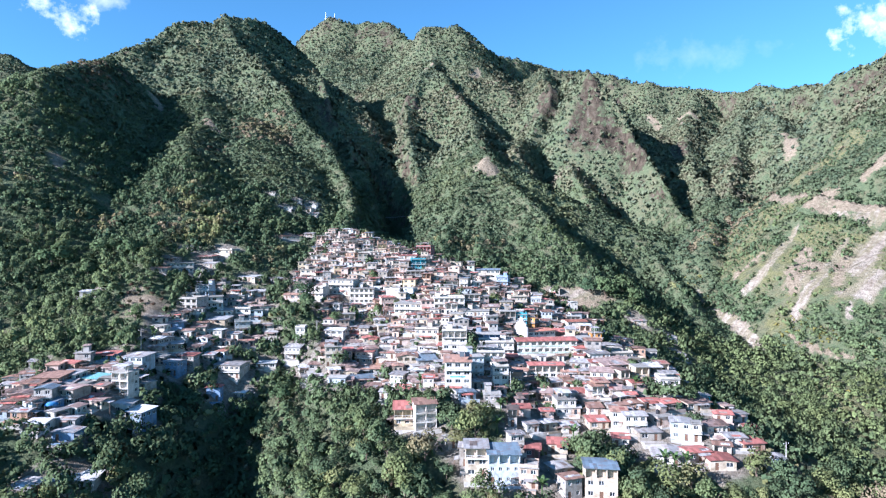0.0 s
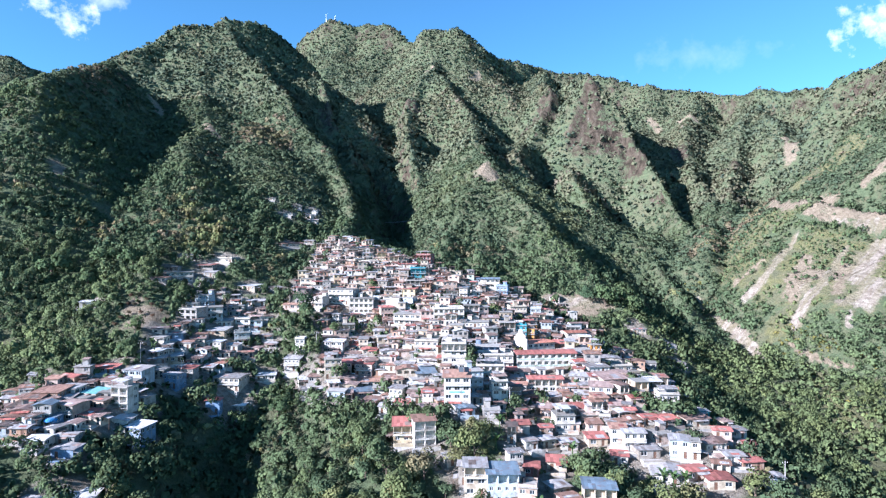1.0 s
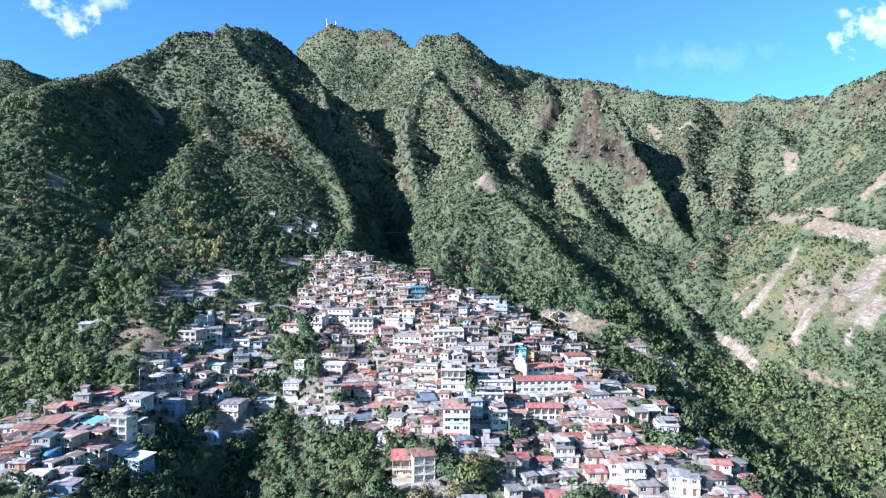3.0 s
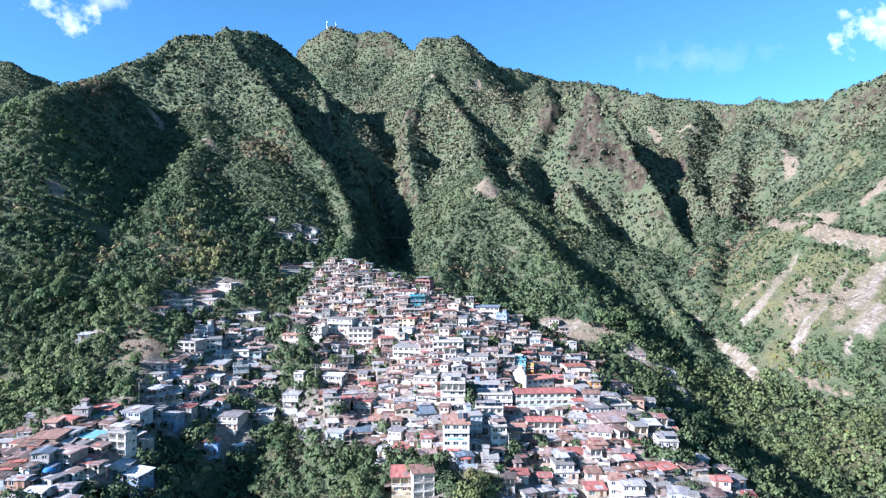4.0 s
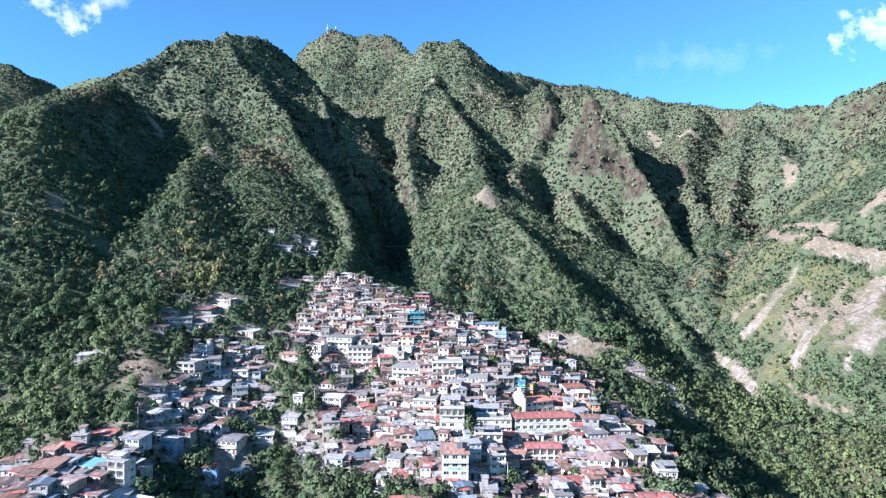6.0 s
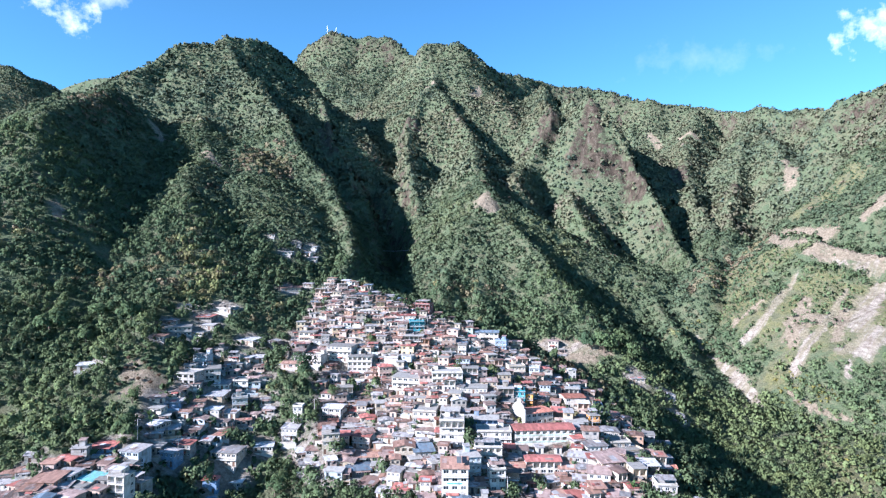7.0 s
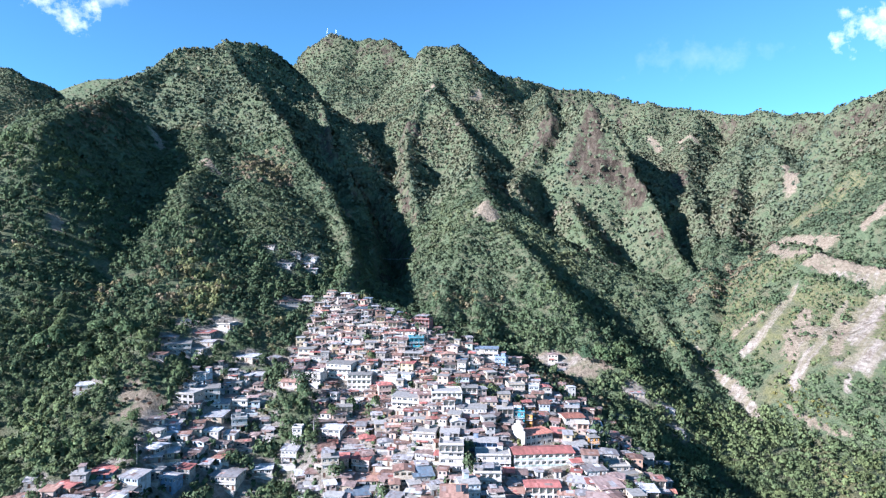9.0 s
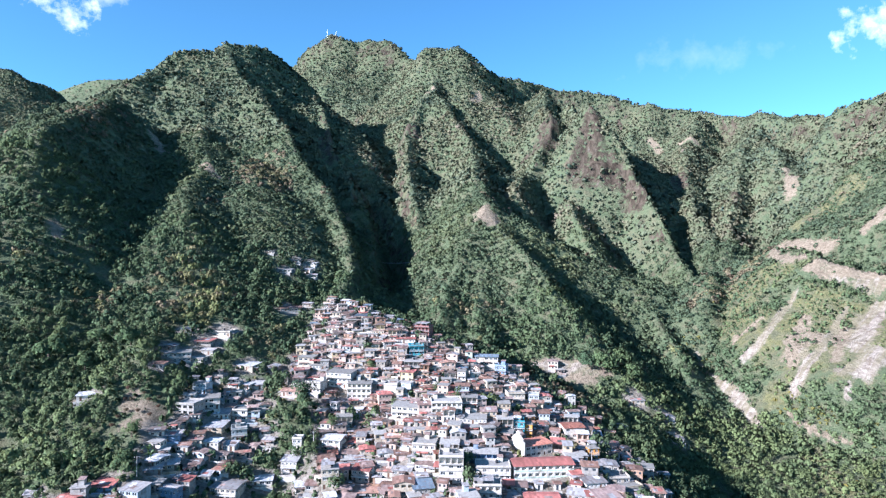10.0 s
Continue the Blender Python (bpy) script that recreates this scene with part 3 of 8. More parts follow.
def facade(shell, turn_to, width, low, high, openings, closed=True):
    """A wall face with recessed openings (u0, u1, z0, z1, depth). turn_to maps (u, inward, z) into the house."""
    us = sorted({-width / 2, width / 2, *[o[0] for o in openings], *[o[1] for o in openings]})
    zs = sorted({low, high, *[o[2] for o in openings], *[o[3] for o in openings]})
    for u0, u1 in zip(us, us[1:]):
        for z0, z1 in zip(zs, zs[1:]):
            um, zm = (u0 + u1) / 2, (z0 + z1) / 2
            if not any(o[0] < um < o[1] and o[2] < zm < o[3] for o in openings):
                shell.poly(turn_to(u0, 0, z0), turn_to(u1, 0, z0), turn_to(u1, 0, z1), turn_to(u0, 0, z1))
    for u0, u1, z0, z1, r in openings:
        c = [(u0, z0), (u1, z0), (u1, z1), (u0, z1)]
        for (ua, za), (ub, zb) in zip(c, c[1:] + c[:1]):
            shell.poly(turn_to(ua, 0, za), turn_to(ub, 0, zb), turn_to(ub, r, zb), turn_to(ua, r, za))
        if closed:
            shell.poly(*[turn_to(u, r, z) for u, z in c])


WINDOWS = {w: window_mesh(w, h) for w, h in ((1.3, 1.15), (0.9, 1.0), (1.8, 1.2))}
WINDOW_H = {1.3: 1.15, 0.9: 1.0, 1.8: 1.2}
DOOR = door_mesh(0.95, 2.05)
handle_shell = Shell()
handle_shell.box(0.33, 0.37, -0.07, -0.004, 0.95, 1.1)
HANDLE = handle_shell.mesh("handle", MAT_STEEL)
tank_shell = Shell()
tank_shell.tube(0, 0, 0.0, 1.15, 0.55, 0.55, 12), tank_shell.tube(0, 0, 1.15, 1.35, 0.5, 0.2, 12), tank_shell.tube(0, 0, 1.35, 1.42, 0.22, 0.22, 10)
TANK = tank_shell.mesh("water_tank", MAT_TANK)


def sheet_roof(shell, corners, t=0.08):
    """A slope of roofing sheet. corners: eave left, eave right, top right, top left."""
    shell.slab(*corners, t)


JOINED = {"wall": [], "roof": [], "slab": [], "glass": []}  # far houses between the others: (shell, pose, colour)


def shaded(colour, tone):
    return tuple(min(0.9, q * tone) for q in colour)


def house(x, y, turn, width, depth, storeys, wall, roof, style="", single=True, lift=0.0):
    """A house whose front stands at x, y and faces the valley; turn in degrees. style: gallery, arches, blank, open."""
    rng, roll = random.Random(int(x * 31 + y * 57)), random.Random(int(x * 17 + y * 91) + 5)
    c, s = math.cos(radians(turn)), math.sin(radians(turn))
    z = float(min(ground_at(x, y), ground_at(x - c * width / 2, y - s * width / 2) + 1.2, ground_at(x + c * width / 2, y + s * width / 2) + 1.2)) + lift
    top = storeys * STOREY
    place = pose(x, y, z, 0, 0, turn)
    thing = None
    if single:
        thing = new("house")
        thing.matrix_basis = place
    tone, worn = roll.uniform(0.78, 1.03), roll.choice((0, 0, 0.3, 0.8))  # sound paint, or worn back to sandy plaster
    if storeys > 2 or style in ("gallery", "arches", "nave"):
        tone, worn = 0.98, 0
    colour = tuple(min(0.9, q * tone * (1 + worn * w)) for q, w in zip(WALLS[wall], (-0.06, -0.12, -0.2)))
    HOUSES.append((x - s * depth / 2, y + c * depth / 2, max(width, depth) / 2))
    # walls with their openings
    body = Shell()
    fittings = []
    sides = (("front", width, lambda u, r, q: (u, r, q)), ("right", depth, lambda u, r, q: (width / 2 - r, depth / 2 + u, q)),
             ("left", depth, lambda u, r, q: (-width / 2 + r, depth / 2 - u, q)), ("back", width, lambda u, r, q: (-u, depth - r, q)))
    turns = {"front": 0, "right": 90, "left": -90}
    size = rng.choice((1.3, 1.3, 1.8, 1.8, 0.9)) if width > 5 else rng.choice((0.9, 1.3))
    for side, run, turn_to in sides:
        holes = []
        if side != "back" and style != "blank":
            bays = max(1, int(run / (size + 0.75)))
            pitch = run / bays
            for k in range(storeys):
                base = k * STOREY
                if side == "front" and (style in ("gallery", "tiers") or (style == "open" and k == storeys - 1) or (style == "arches" and k == storeys - 1)):
                    n = max(2, round(run / 2.6))
                    gap = run / n
                    for i in range(n):
                        u = -run / 2 + (i + 0.5) * gap
                        w = gap * (0.45 if style in ("open", "tiers") else 0.34)
                        holes.append((u - w, u + w, base + (0.1 if style in ("open", "tiers") else 0.95), base + 2.25, 1.3))
                    continue
                door_bay = rng.randrange(bays) if k == 0 and side == "front" else -1
                for i in range(bays):
                    u = -run / 2 + (i + 0.5) * pitch
                    if i == door_bay and pitch > 1.15:
                        holes.append((u - 0.475, u + 0.475, base + 0.02, base + 2.07, 0.14))
                        fittings.append(("door", DOOR, turn_to(u, 0.10, base + 0.02), turns[side]))
                    elif rng.random() < (0.93 if side == "front" else 0.55) and pitch > size + 0.2:
                        h = WINDOW_H[size]
                        holes.append((u - size / 2, u + size / 2, base + 0.95, base + 0.95 + h, 0.16))
                        fittings.append(("window", WINDOWS[size][0], turn_to(u, 0.09, base + 0.95), turns[side]))
        facade(body, turn_to, run, -5.0 - lift, top, holes)
    # roof
    lid = Shell()
    w2, over = width / 2, 0.5
    if roof == "flat":
        parapet = rng.random() < 0.45
        lid.box(-w2 - 0.25, w2 + 0.25, -0.5, depth + 0.2, top, top + 0.2)
        tone = rng.uniform(0.7, 1.3)
        shade = tuple(q * tone for q in ROOFS["flat"])
        if thing:
            part("roof", lid, MAT_CONCRETE, thing, colour=shade)
            if parapet:
                ring = Shell()
                for k, (px, py) in enumerate(((-w2, -0.1), (w2, -0.1), (w2, depth), (-w2, depth))):
                    ix, iy = px - math.copysign(0.15, px), py + (0.15 if py < 1 else -0.15)
                    ring.v.extend([(px, py, top + 0.2), (px, py, top + 0.85), (ix, iy, top + 0.85), (ix, iy, top + 0.2)])
                for k in range(4):
                    a, b = 4 * k, 4 * ((k + 1) % 4)
                    ring.f.extend([(a + i, b + i, b + i + 1, a + i + 1) for i in range(3)])
                part("parapet", ring, MAT_PLASTER, thing, colour=colour)
            else:
                for px in (-w2 + 0.3, w2 - 0.3):
                    stub = Shell()
                    stub.box(px - 0.12, px + 0.12, 0.2, 0.44, top + 0.2, top + rng.uniform(0.5, 1.3))
                    part("column_stub", stub, MAT_CONCRETE, thing, colour=shade)
            for k in range(1, storeys):
                if rng.random() < 0.6:
                    ledge = Shell()
                    ledge.box(-w2 - 0.1, w2 + 0.1, -rng.choice((0.25, 0.9)), -0.004, k * STOREY - 0.2, k * STOREY)
                    part("floor_slab", ledge, MAT_CONCRETE, thing, colour=shade)
        else:
            JOINED["slab"].append((lid, place, shade))
    else:
        tone = rng.uniform(0.65, 1.3)
        age = ((1, 1, 1), (0.84, 0.70, 0.62), (0.66, 0.60, 0.58), (1.05, 0.86, 0.74), (1, 1, 1.02))[int(x * 13 + y * 7) % 5] if roof == "rust" else (1, 1, 1)
        tint = tuple(min(0.9, q * tone * a) for q, a in zip(ROOFS[roof], age))
        kind = rng.choice(("gable_x", "shed", "shed", "gable_y")) if width < 11 else "gable_x"
        if roof == "tile" or style == "gallery":
            kind = "gable_x"
        if style == "nave":
            kind = "gable_x"
        up = (rng.uniform(0.07, 0.22) * (depth / 2 if kind == "gable_x" else width / 2 if kind == "gable_y" else depth * 0.55))
        lo, hi = top + 0.06, top + 0.06 + up
        if kind == "shed":
            tall = -w2, w2
            k = over * up / depth
            sheet_roof(lid, ((-w2 - over, -over, lo - k), (w2 + over, -over, lo - k), (w2 + over, depth + over, hi + k), (-w2 - over, depth + over, hi + k)))
            body.poly((w2, 0, top), (w2, depth, top), (w2, depth, top + up))
            body.poly((-w2, depth, top), (-w2, 0, top), (-w2, depth, top + up))
            body.poly((w2, depth, top), (-w2, depth, top), (-w2, depth, top + up), (w2, depth, top + up))
        elif kind == "gable_x":
            k = over * up / (depth / 2)
            m = depth / 2
            sheet_roof(lid, ((-w2 - over, -over, lo - k), (w2 + over, -over, lo - k), (w2 + over, m, hi), (-w2 - over, m, hi)))
            sheet_roof(lid, ((w2 + over, depth + over, lo - k), (-w2 - over, depth + over, lo - k), (-w2 - over, m, hi), (w2 + over, m, hi)))
            body.poly((w2, 0, top), (w2, depth, top), (w2, m, top + up))
            body.poly((-w2, depth, top), (-w2, 0, top), (-w2, m, top + up))
        else:
            k = over * up / w2
            sheet_roof(lid, ((-w2 - over, depth + over, lo - k), (-w2 - over, -over, lo - k), (0, -over, hi), (0, depth + over, hi)))
            sheet_roof(lid, ((w2 + over, -over, lo - k), (w2 + over, depth + over, lo - k), (0, depth + over, hi), (0, -over, hi)))
            body.poly((-w2, 0, top), (w2, 0, top), (0, 0, top + up))
            body.poly((w2, depth, top), (-w2, depth, top), (0, depth, top + up))
        if thing:
            part("roof", lid, MAT_SHEET, thing, colour=tint)
        else:
            JOINED["roof"].append((lid, place, tint))
    if style in ("", "open") and rng.random() < 0.5 and width > 3.2:
        porch = Shell()
        u0, u1 = sorted((rng.uniform(-w2, -0.1), rng.uniform(0.6, w2)))
        reach = rng.uniform(0.8, 1.6)
        porch.slab((u0, -reach, 2.15), (u1, -reach, 2.15), (u1, -0.01, 2.5), (u0, -0.01, 2.5), 0.06)
        tone = rng.uniform(0.7, 1.2)
        awning_colour = tuple(q * tone for q in ROOFS[rng.choice(("rust", "rust", "zinc", "red", "dark"))])
        if thing:
            part("porch_roof", porch, MAT_SHEET, thing, colour=awning_colour)
        else:
            JOINED["roof"].append((porch, place, awning_colour))
    # a terrace before the house, with a low wall at its edge
    if style != "nave" and roll.random() < 0.78 and width < 14:
        reach = roll.uniform(1.6, 3.8)
        u0, u1 = -w2 - roll.uniform(-0.4, 1.2), w2 + roll.uniform(-0.6, 1.0)
        deck = Shell()
        deck.box(u0, u1, -reach, -0.02, -6.0, -0.04)
        edge = Shell()
        edge.box(u0, u1, -reach - 0.02, -reach + 0.14, -0.03, roll.uniform(0.5, 1.0))
        stone = shaded(WALLS["grey"], roll.uniform(0.95, 1.5))
        if thing:
            part("terrace", deck, MAT_CONCRETE, thing, colour=stone)
            part("terrace_wall", edge, MAT_PLASTER, thing, colour=colour)
        else:
            JOINED["slab"].append((deck, place, stone))
            JOINED["wall"].append((edge, place, colour))
    # odd sheets laid over the old roof
    if roof in ("rust", "zinc", "dark", "red") and style not in ("gallery", "nave", "tiers"):
        run = depth if kind == "shed" else depth / 2 if kind == "gable_x" else w2
        for k in range(roll.choice((0, 1, 1, 2))):
            patch = Shell()
            a0 = roll.uniform(0.02, 0.45)
            a1 = a0 + roll.uniform(0.3, 0.5)
            if kind == "gable_y":
                y0 = roll.uniform(0, depth * 0.5)
                y1 = y0 + roll.uniform(1.5, 2.8)
                side = roll.choice((-1, 1))
                q = [(side * w2 * (1 - a), y, lo + up * a + 0.05) for a, y in ((a0, y0), (a0, y1), (a1, y1), (a1, y0))]
                patch.slab(*(q if side > 0 else q[::-1]), 0.03)
            else:
                x0 = roll.uniform(-w2, w2 * 0.3)
                x1 = min(w2, x0 + roll.uniform(1.5, 3.2))
                patch.slab(*[(px, run * a, lo + up * a + 0.05) for px, a in ((x0, a0), (x1, a0), (x1, a1), (x0, a1))], 0.03)
            patch_colour = shaded(ROOFS[roll.choice(("rust", "zinc", "white", "rust", "dark", "red"))], roll.uniform(0.7, 1.35))
            if thing:
                part("roof_patch", patch, MAT_SHEET, thing, colour=patch_colour)
            else:
                JOINED["roof"].append((patch, place, patch_colour))
    # a lean-to of sheet beside the house
    if style in ("", "open") and storeys < 3 and roll.random() < 0.4:
        side, reach, high = roll.choice((-1, 1)), roll.uniform(1.4, 2.6), roll.uniform(2.0, 2.5)
        y0, y1 = sorted((roll.uniform(-0.5, 1.0), depth * roll.uniform(0.5, 0.9)))
        lean = Shell()
        q = [(side * (w2 + reach), y0, high - 0.35), (side * (w2 + reach), y1, high - 0.35), (side * (w2 + 0.01), y1, high), (side * (w2 + 0.01), y0, high)]
        lean.slab(*(q if side > 0 else q[::-1]), 0.05)
        prop = Shell()
        prop.box(side * (w2 + reach - 0.15) - 0.06, side * (w2 + reach - 0.15) + 0.06, y0 + 0.1, y0 + 0.22, -4.0, high - 0.4)
        lean_colour = shaded(ROOFS[roll.choice(("rust", "zinc", "dark"))], roll.uniform(0.7, 1.3))
        if thing:
            cover_sheet = part("lean_to_roof", lean, MAT_SHEET, thing, colour=lean_colour)
            part("post", prop, MAT_DOOR, cover_sheet)
        else:
            JOINED["roof"].append((lean, place, lean_colour))
            JOINED["wall"].append((prop, place, (0.12, 0.08, 0.06)))
    # a sheet canopy over the flat roof
    if roof == "flat" and thing and style != "nave" and 4 < width < 12 and roll.random() < 0.45:
        u0, u1 = -w2 + 0.3, roll.uniform(0.1, 1.0) * w2
        y0, y1, high = 0.3, depth * roll.uniform(0.5, 0.95), roll.uniform(1.9, 2.3)
        shade_sheet = Shell()
        shade_sheet.slab((u0 - 0.3, y0 - 0.5, top + high), (u1 + 0.3, y0 - 0.5, top + high), (u1 + 0.3, y1, top + high + 0.35), (u0 - 0.3, y1, top + high + 0.35), 0.05)
        canopy_colour = shaded(ROOFS[roll.choice(("rust", "zinc", "zinc", "red", "white"))], roll.uniform(0.8, 1.35))
        canopy = part("roof_canopy", shade_sheet, MAT_SHEET, thing, colour=canopy_colour)
        for px, py in ((u0, y0), (u1, y0), (u0, y1 - 0.3), (u1, y1 - 0.3)):
            prop = Shell()
            prop.box(px - 0.05, px + 0.05, py - 0.05, py + 0.05, top + 0.2, top + high + (0.0 if py == y0 else 0.25))
            part("post", prop, MAT_STEEL, canopy)
    if roof == "flat" and width > 5 and rng.random() < 0.4 and thing:
        hut = Shell()
        u = rng.uniform(-w2 + 1.2, w2 - 1.2)
        hut.box(u - 1.0, u + 1.0, depth - 2.4, depth - 0.3, top + 0.2, top + 2.4)
        part("stair_hut", hut, MAT_PLASTER, thing, colour=colour)
        lid2 = Shell()
        lid2.slab((u - 1.3, depth - 2.8, top + 2.45), (u + 1.3, depth - 2.8, top + 2.45), (u + 1.3, depth, top + 2.75), (u - 1.3, depth, top + 2.75), 0.07)
        part("hut_roof", lid2, MAT_SHEET, thing, colour=ROOFS[rng.choice(("rust", "zinc"))])
    if not thing:
        JOINED["wall"].append((body, place, colour))
        panes = Shell()
        for name, me, at, way in fittings:
            m = pose(*at, 0, 0, way)
            w = 0.5 if name == "door" else 0.6
            panes.poly(*[tuple(m @ Vector(q)) for q in ((-w, 0.02, 0.04), (w, 0.02, 0.04), (w, 0.02, 1.0 if name == "window" else 2.0), (-w, 0.02, 1.0 if name == "window" else 2.0))])
        JOINED["glass"].append((panes, place, colour))
        return None
    part("wall", body, MAT_PLASTER, thing, colour=colour)
    for name, me, at, way in fittings:
        fitted = part(name, me, None, thing, at=pose(*at, 0, 0, way))
        if name == "window":
            part("pane", WINDOWS[size][1], None, fitted)
        else:
            part("handle", HANDLE, None, fitted)
    if roof == "flat" and rng.random() < 0.3 and width > 4.5:
        tank = new("water_tank", TANK)
        tank.matrix_basis = thing.matrix_basis @ pose(rng.uniform(-0.3, 0.3) * width, depth * 0.6, top + 0.2)
        tagged(tank, "black plastic water tank on a flat house roof", "water tank", "roof water tanks")
    if style == "tiers":
        for k in range(storeys):
            rail = Shell()
            for q in (0.45, 0.9):
                rail.box(-width / 2, width / 2, -0.08, -0.02, k * STOREY + q, k * STOREY + q + 0.06)
            n = round(width / 0.7)
            for i in range(n + 1):
                u = -width / 2 + i * width / n
                rail.box(u - 0.03, u + 0.03, -0.075, -0.025, k * STOREY + 0.05, k * STOREY + 0.9)
            part("railing", rail, MAT_CONCRETE, thing, colour=(0.5, 0.48, 0.46))
    if storeys >= 2 and style in ("", "open") and rng.random() < 0.35:
        rail = Shell()
        n = max(3, round(width / 0.5))
        zf = STOREY * (storeys - 1)
        rail.box(-w2, w2, -0.9, -0.004, zf - 0.16, zf - 0.02)
        for i in range(n + 1):
            u = -w2 + 0.05 + i * (width - 0.1) / n
            rail.box(u - 0.025, u + 0.025, -0.88, -0.83, zf - 0.02, zf + 0.9)
        rail.box(-w2, w2, -0.89, -0.82, zf + 0.9, zf + 0.96)
        part("balcony", rail, MAT_CONCRETE, thing, colour=(0.7, 0.69, 0.67))
    words = {1: "single-storey", 2: "two-storey", 3: "three-storey", 4: "four-storey"}[storeys]
    tagged(thing, f"{words} {wall} plastered house with {ROOF_WORDS[roof]} roof", "house", "village houses")
    return thing


def join_houses():
    """The small far houses between the others, past those that can be told apart, as one thing of three parts."""
    root = tagged(new("house_cluster"), "close-packed small plastered houses with rusty roofs", "houses", kind="stuff")
    for key, mat, name in (("wall", MAT_PLASTER_ALL, "wall"), ("roof", MAT_SHEET_ALL, "roof"), ("slab", MAT_CONCRETE_ALL, "flat_roof"), ("glass", MAT_GLASS, "window")):
        verts, faces, paints = [], [], []
        for shell, place, colour in JOINED[key]:
            k = len(verts)
            verts.extend([tuple(place @ Vector(q)) for q in shell.v])
            faces.extend([tuple(k + i for i in q) for q in shell.f])
            paints.extend([(*colour, 1.0)] * len(shell.v))
        me = bpy.data.meshes.new(name)
        me.from_pydata(verts, [], faces)
        me.materials.append(mat)
        at = me.attributes.new("paint", "FLOAT_COLOR", "POINT")
        at.data.foreach_set("color", np.array(paints, np.float32).ravel())
        ob = new(name, me)
        ob.parent = root
        tagged(ob, kind="stuff")

# ---- houses: place of the front, turn, width, depth, storeys, walls, roof ----
# upper village
house(-52, 385, -12, 8.0, 6.5, 1, "grey", "blue")
house(-42, 386, 12, 5.9, 5.6, 1, "cream", "flat")
house(-67, 368, -12, 8.3, 6.7, 1, "cream", "rust")
house(-66, 355, 20, 4.6, 4.0, 1, "pink", "flat")
house(-61, 354, -18, 4.6, 4.8, 1, "pink", "rust")
house(-76, 369, 20, 4.5, 4.0, 1, "cream", "rust")
house(-48, 347, -8, 5.9, 5.1, 1, "white", "zinc")
house(-39, 347, 0, 6.6, 6.5, 1, "cream", "rust")
house(-61, 344, -18, 8.4, 6.8, 1, "grey", "rust")
house(-49, 335, 0, 5.7, 5.7, 1, "white", "rust")
house(-75, 333, -4, 8.8, 8.7, 2, "cream", "flat")
house(-69, 330, 0, 6.9, 5.5, 1, "white", "flat")
house(-64, 330, 4, 4.4, 4.1, 2, "grey", "flat")
house(-43, 332, 4, 3.7, 3.9, 1, "cream", "flat")
house(-101, 402, 20, 13.7, 10.0, 1, "grey", "rust")
house(-37, 322, -4, 6.1, 5.1, 1, "pale blue", "flat")
house(-35, 392, -12, 5.9, 5.3, 1, "white", "zinc")
house(-26, 385, 20, 6.5, 6.8, 1, "white", "blue")
house(-12, 367, -18, 9.3, 7.7, 3, "red", "flat", "tiers", lift=-2.6)
house(-21, 353, 0, 11.3, 7.3, 1, "white", "red")
house(-30, 349, 20, 7.2, 7.2, 1, "white", "rust")
house(-14, 341, 8, 8.3, 6.8, 2, "teal", "flat", "open")
house(-22, 332, 8, 4.1, 4.0, 2, "pink", "flat")
house(-15, 326, -4, 9.9, 8.8, 2, "grey", "flat", "open")
house(-5, 347, -18, 5.9, 5.0, 1, "grey", "rust")
house(0, 353, 12, 4.4, 3.4, 1, "pink", "flat")
house(6, 362, 0, 3.8, 3.5, 1, "cream", "rust")
house(4, 328, 12, 8.0, 7.3, 2, "pink", "rust")
house(11, 321, -8, 4.5, 4.4, 2, "white", "flat")
house(18, 334, -4, 6.3, 6.6, 1, "white", "flat")
house(26, 343, -4, 13.0, 8.2, 2, "white", "blue")
house(-28, 322, 12, 6.0, 5.7, 1, "cream", "flat")
house(-62, 385, 4, 5.1, 4.2, 1, "grey", "rust")
house(-46, 368, 4, 6.9, 6.2, 1, "white", "flat")
house(-38, 362, -4, 6.8, 6.5, 1, "cream", "rust")
house(-56, 361, -12, 5.5, 5.6, 1, "brown", "rust")
house(-4, 332, -4, 5.6, 5.7, 1, "cream", "rust")
# middle village
house(-76, 303, -4, 9.7, 8.1, 1, "pink", "rust")
house(-93, 332, -8, 5.6, 4.4, 1, "grey", "zinc")
house(-66, 309, -18, 8.8, 7.3, 2, "white", "flat")
house(-54, 316, -12, 13.7, 10.0, 3, "white", "flat")
house(-42, 309, 0, 12.2, 10.1, 3, "white", "flat", "gallery")
house(-57, 309, 4, 6.4, 6.2, 1, "brown", "rust")
house(-49, 303, 0, 6.3, 4.8, 1, "brown", "rust")
house(-51, 292, -8, 5.0, 4.2, 1, "cream", "rust")
house(-46, 287, 8, 7.6, 7.5, 2, "white", "flat", "open")
house(-49, 269, -12, 8.6, 8.7, 2, "white", "white")
house(-63, 264, -4, 4.2, 4.0, 3, "white", "flat")
house(-36, 305, 0, 5.8, 5.9, 1, "pink", "rust")
house(-30, 282, 8, 4.8, 4.0, 1, "white", "zinc")
house(-26, 310, -8, 7.0, 6.5, 2, "white", "flat", "blank")
house(-18, 310, -18, 5.3, 4.5, 2, "pale blue", "flat")
house(-6, 308, 12, 8.2, 7.0, 1, "yellow", "rust")
house(3, 284, 4, 14.5, 10.0, 2, "white", "flat", "gallery")
house(-17, 287, -12, 13.5, 10.0, 2, "white", "flat")
house(-33, 308, -4, 6.4, 5.6, 1, "brown", "red")
house(-28, 295, -4, 5.0, 4.4, 1, "pink", "rust")
house(-19, 280, -18, 4.0, 4.0, 1, "cream", "flat")
house(-14, 271, -8, 4.6, 4.0, 1, "grey", "zinc")
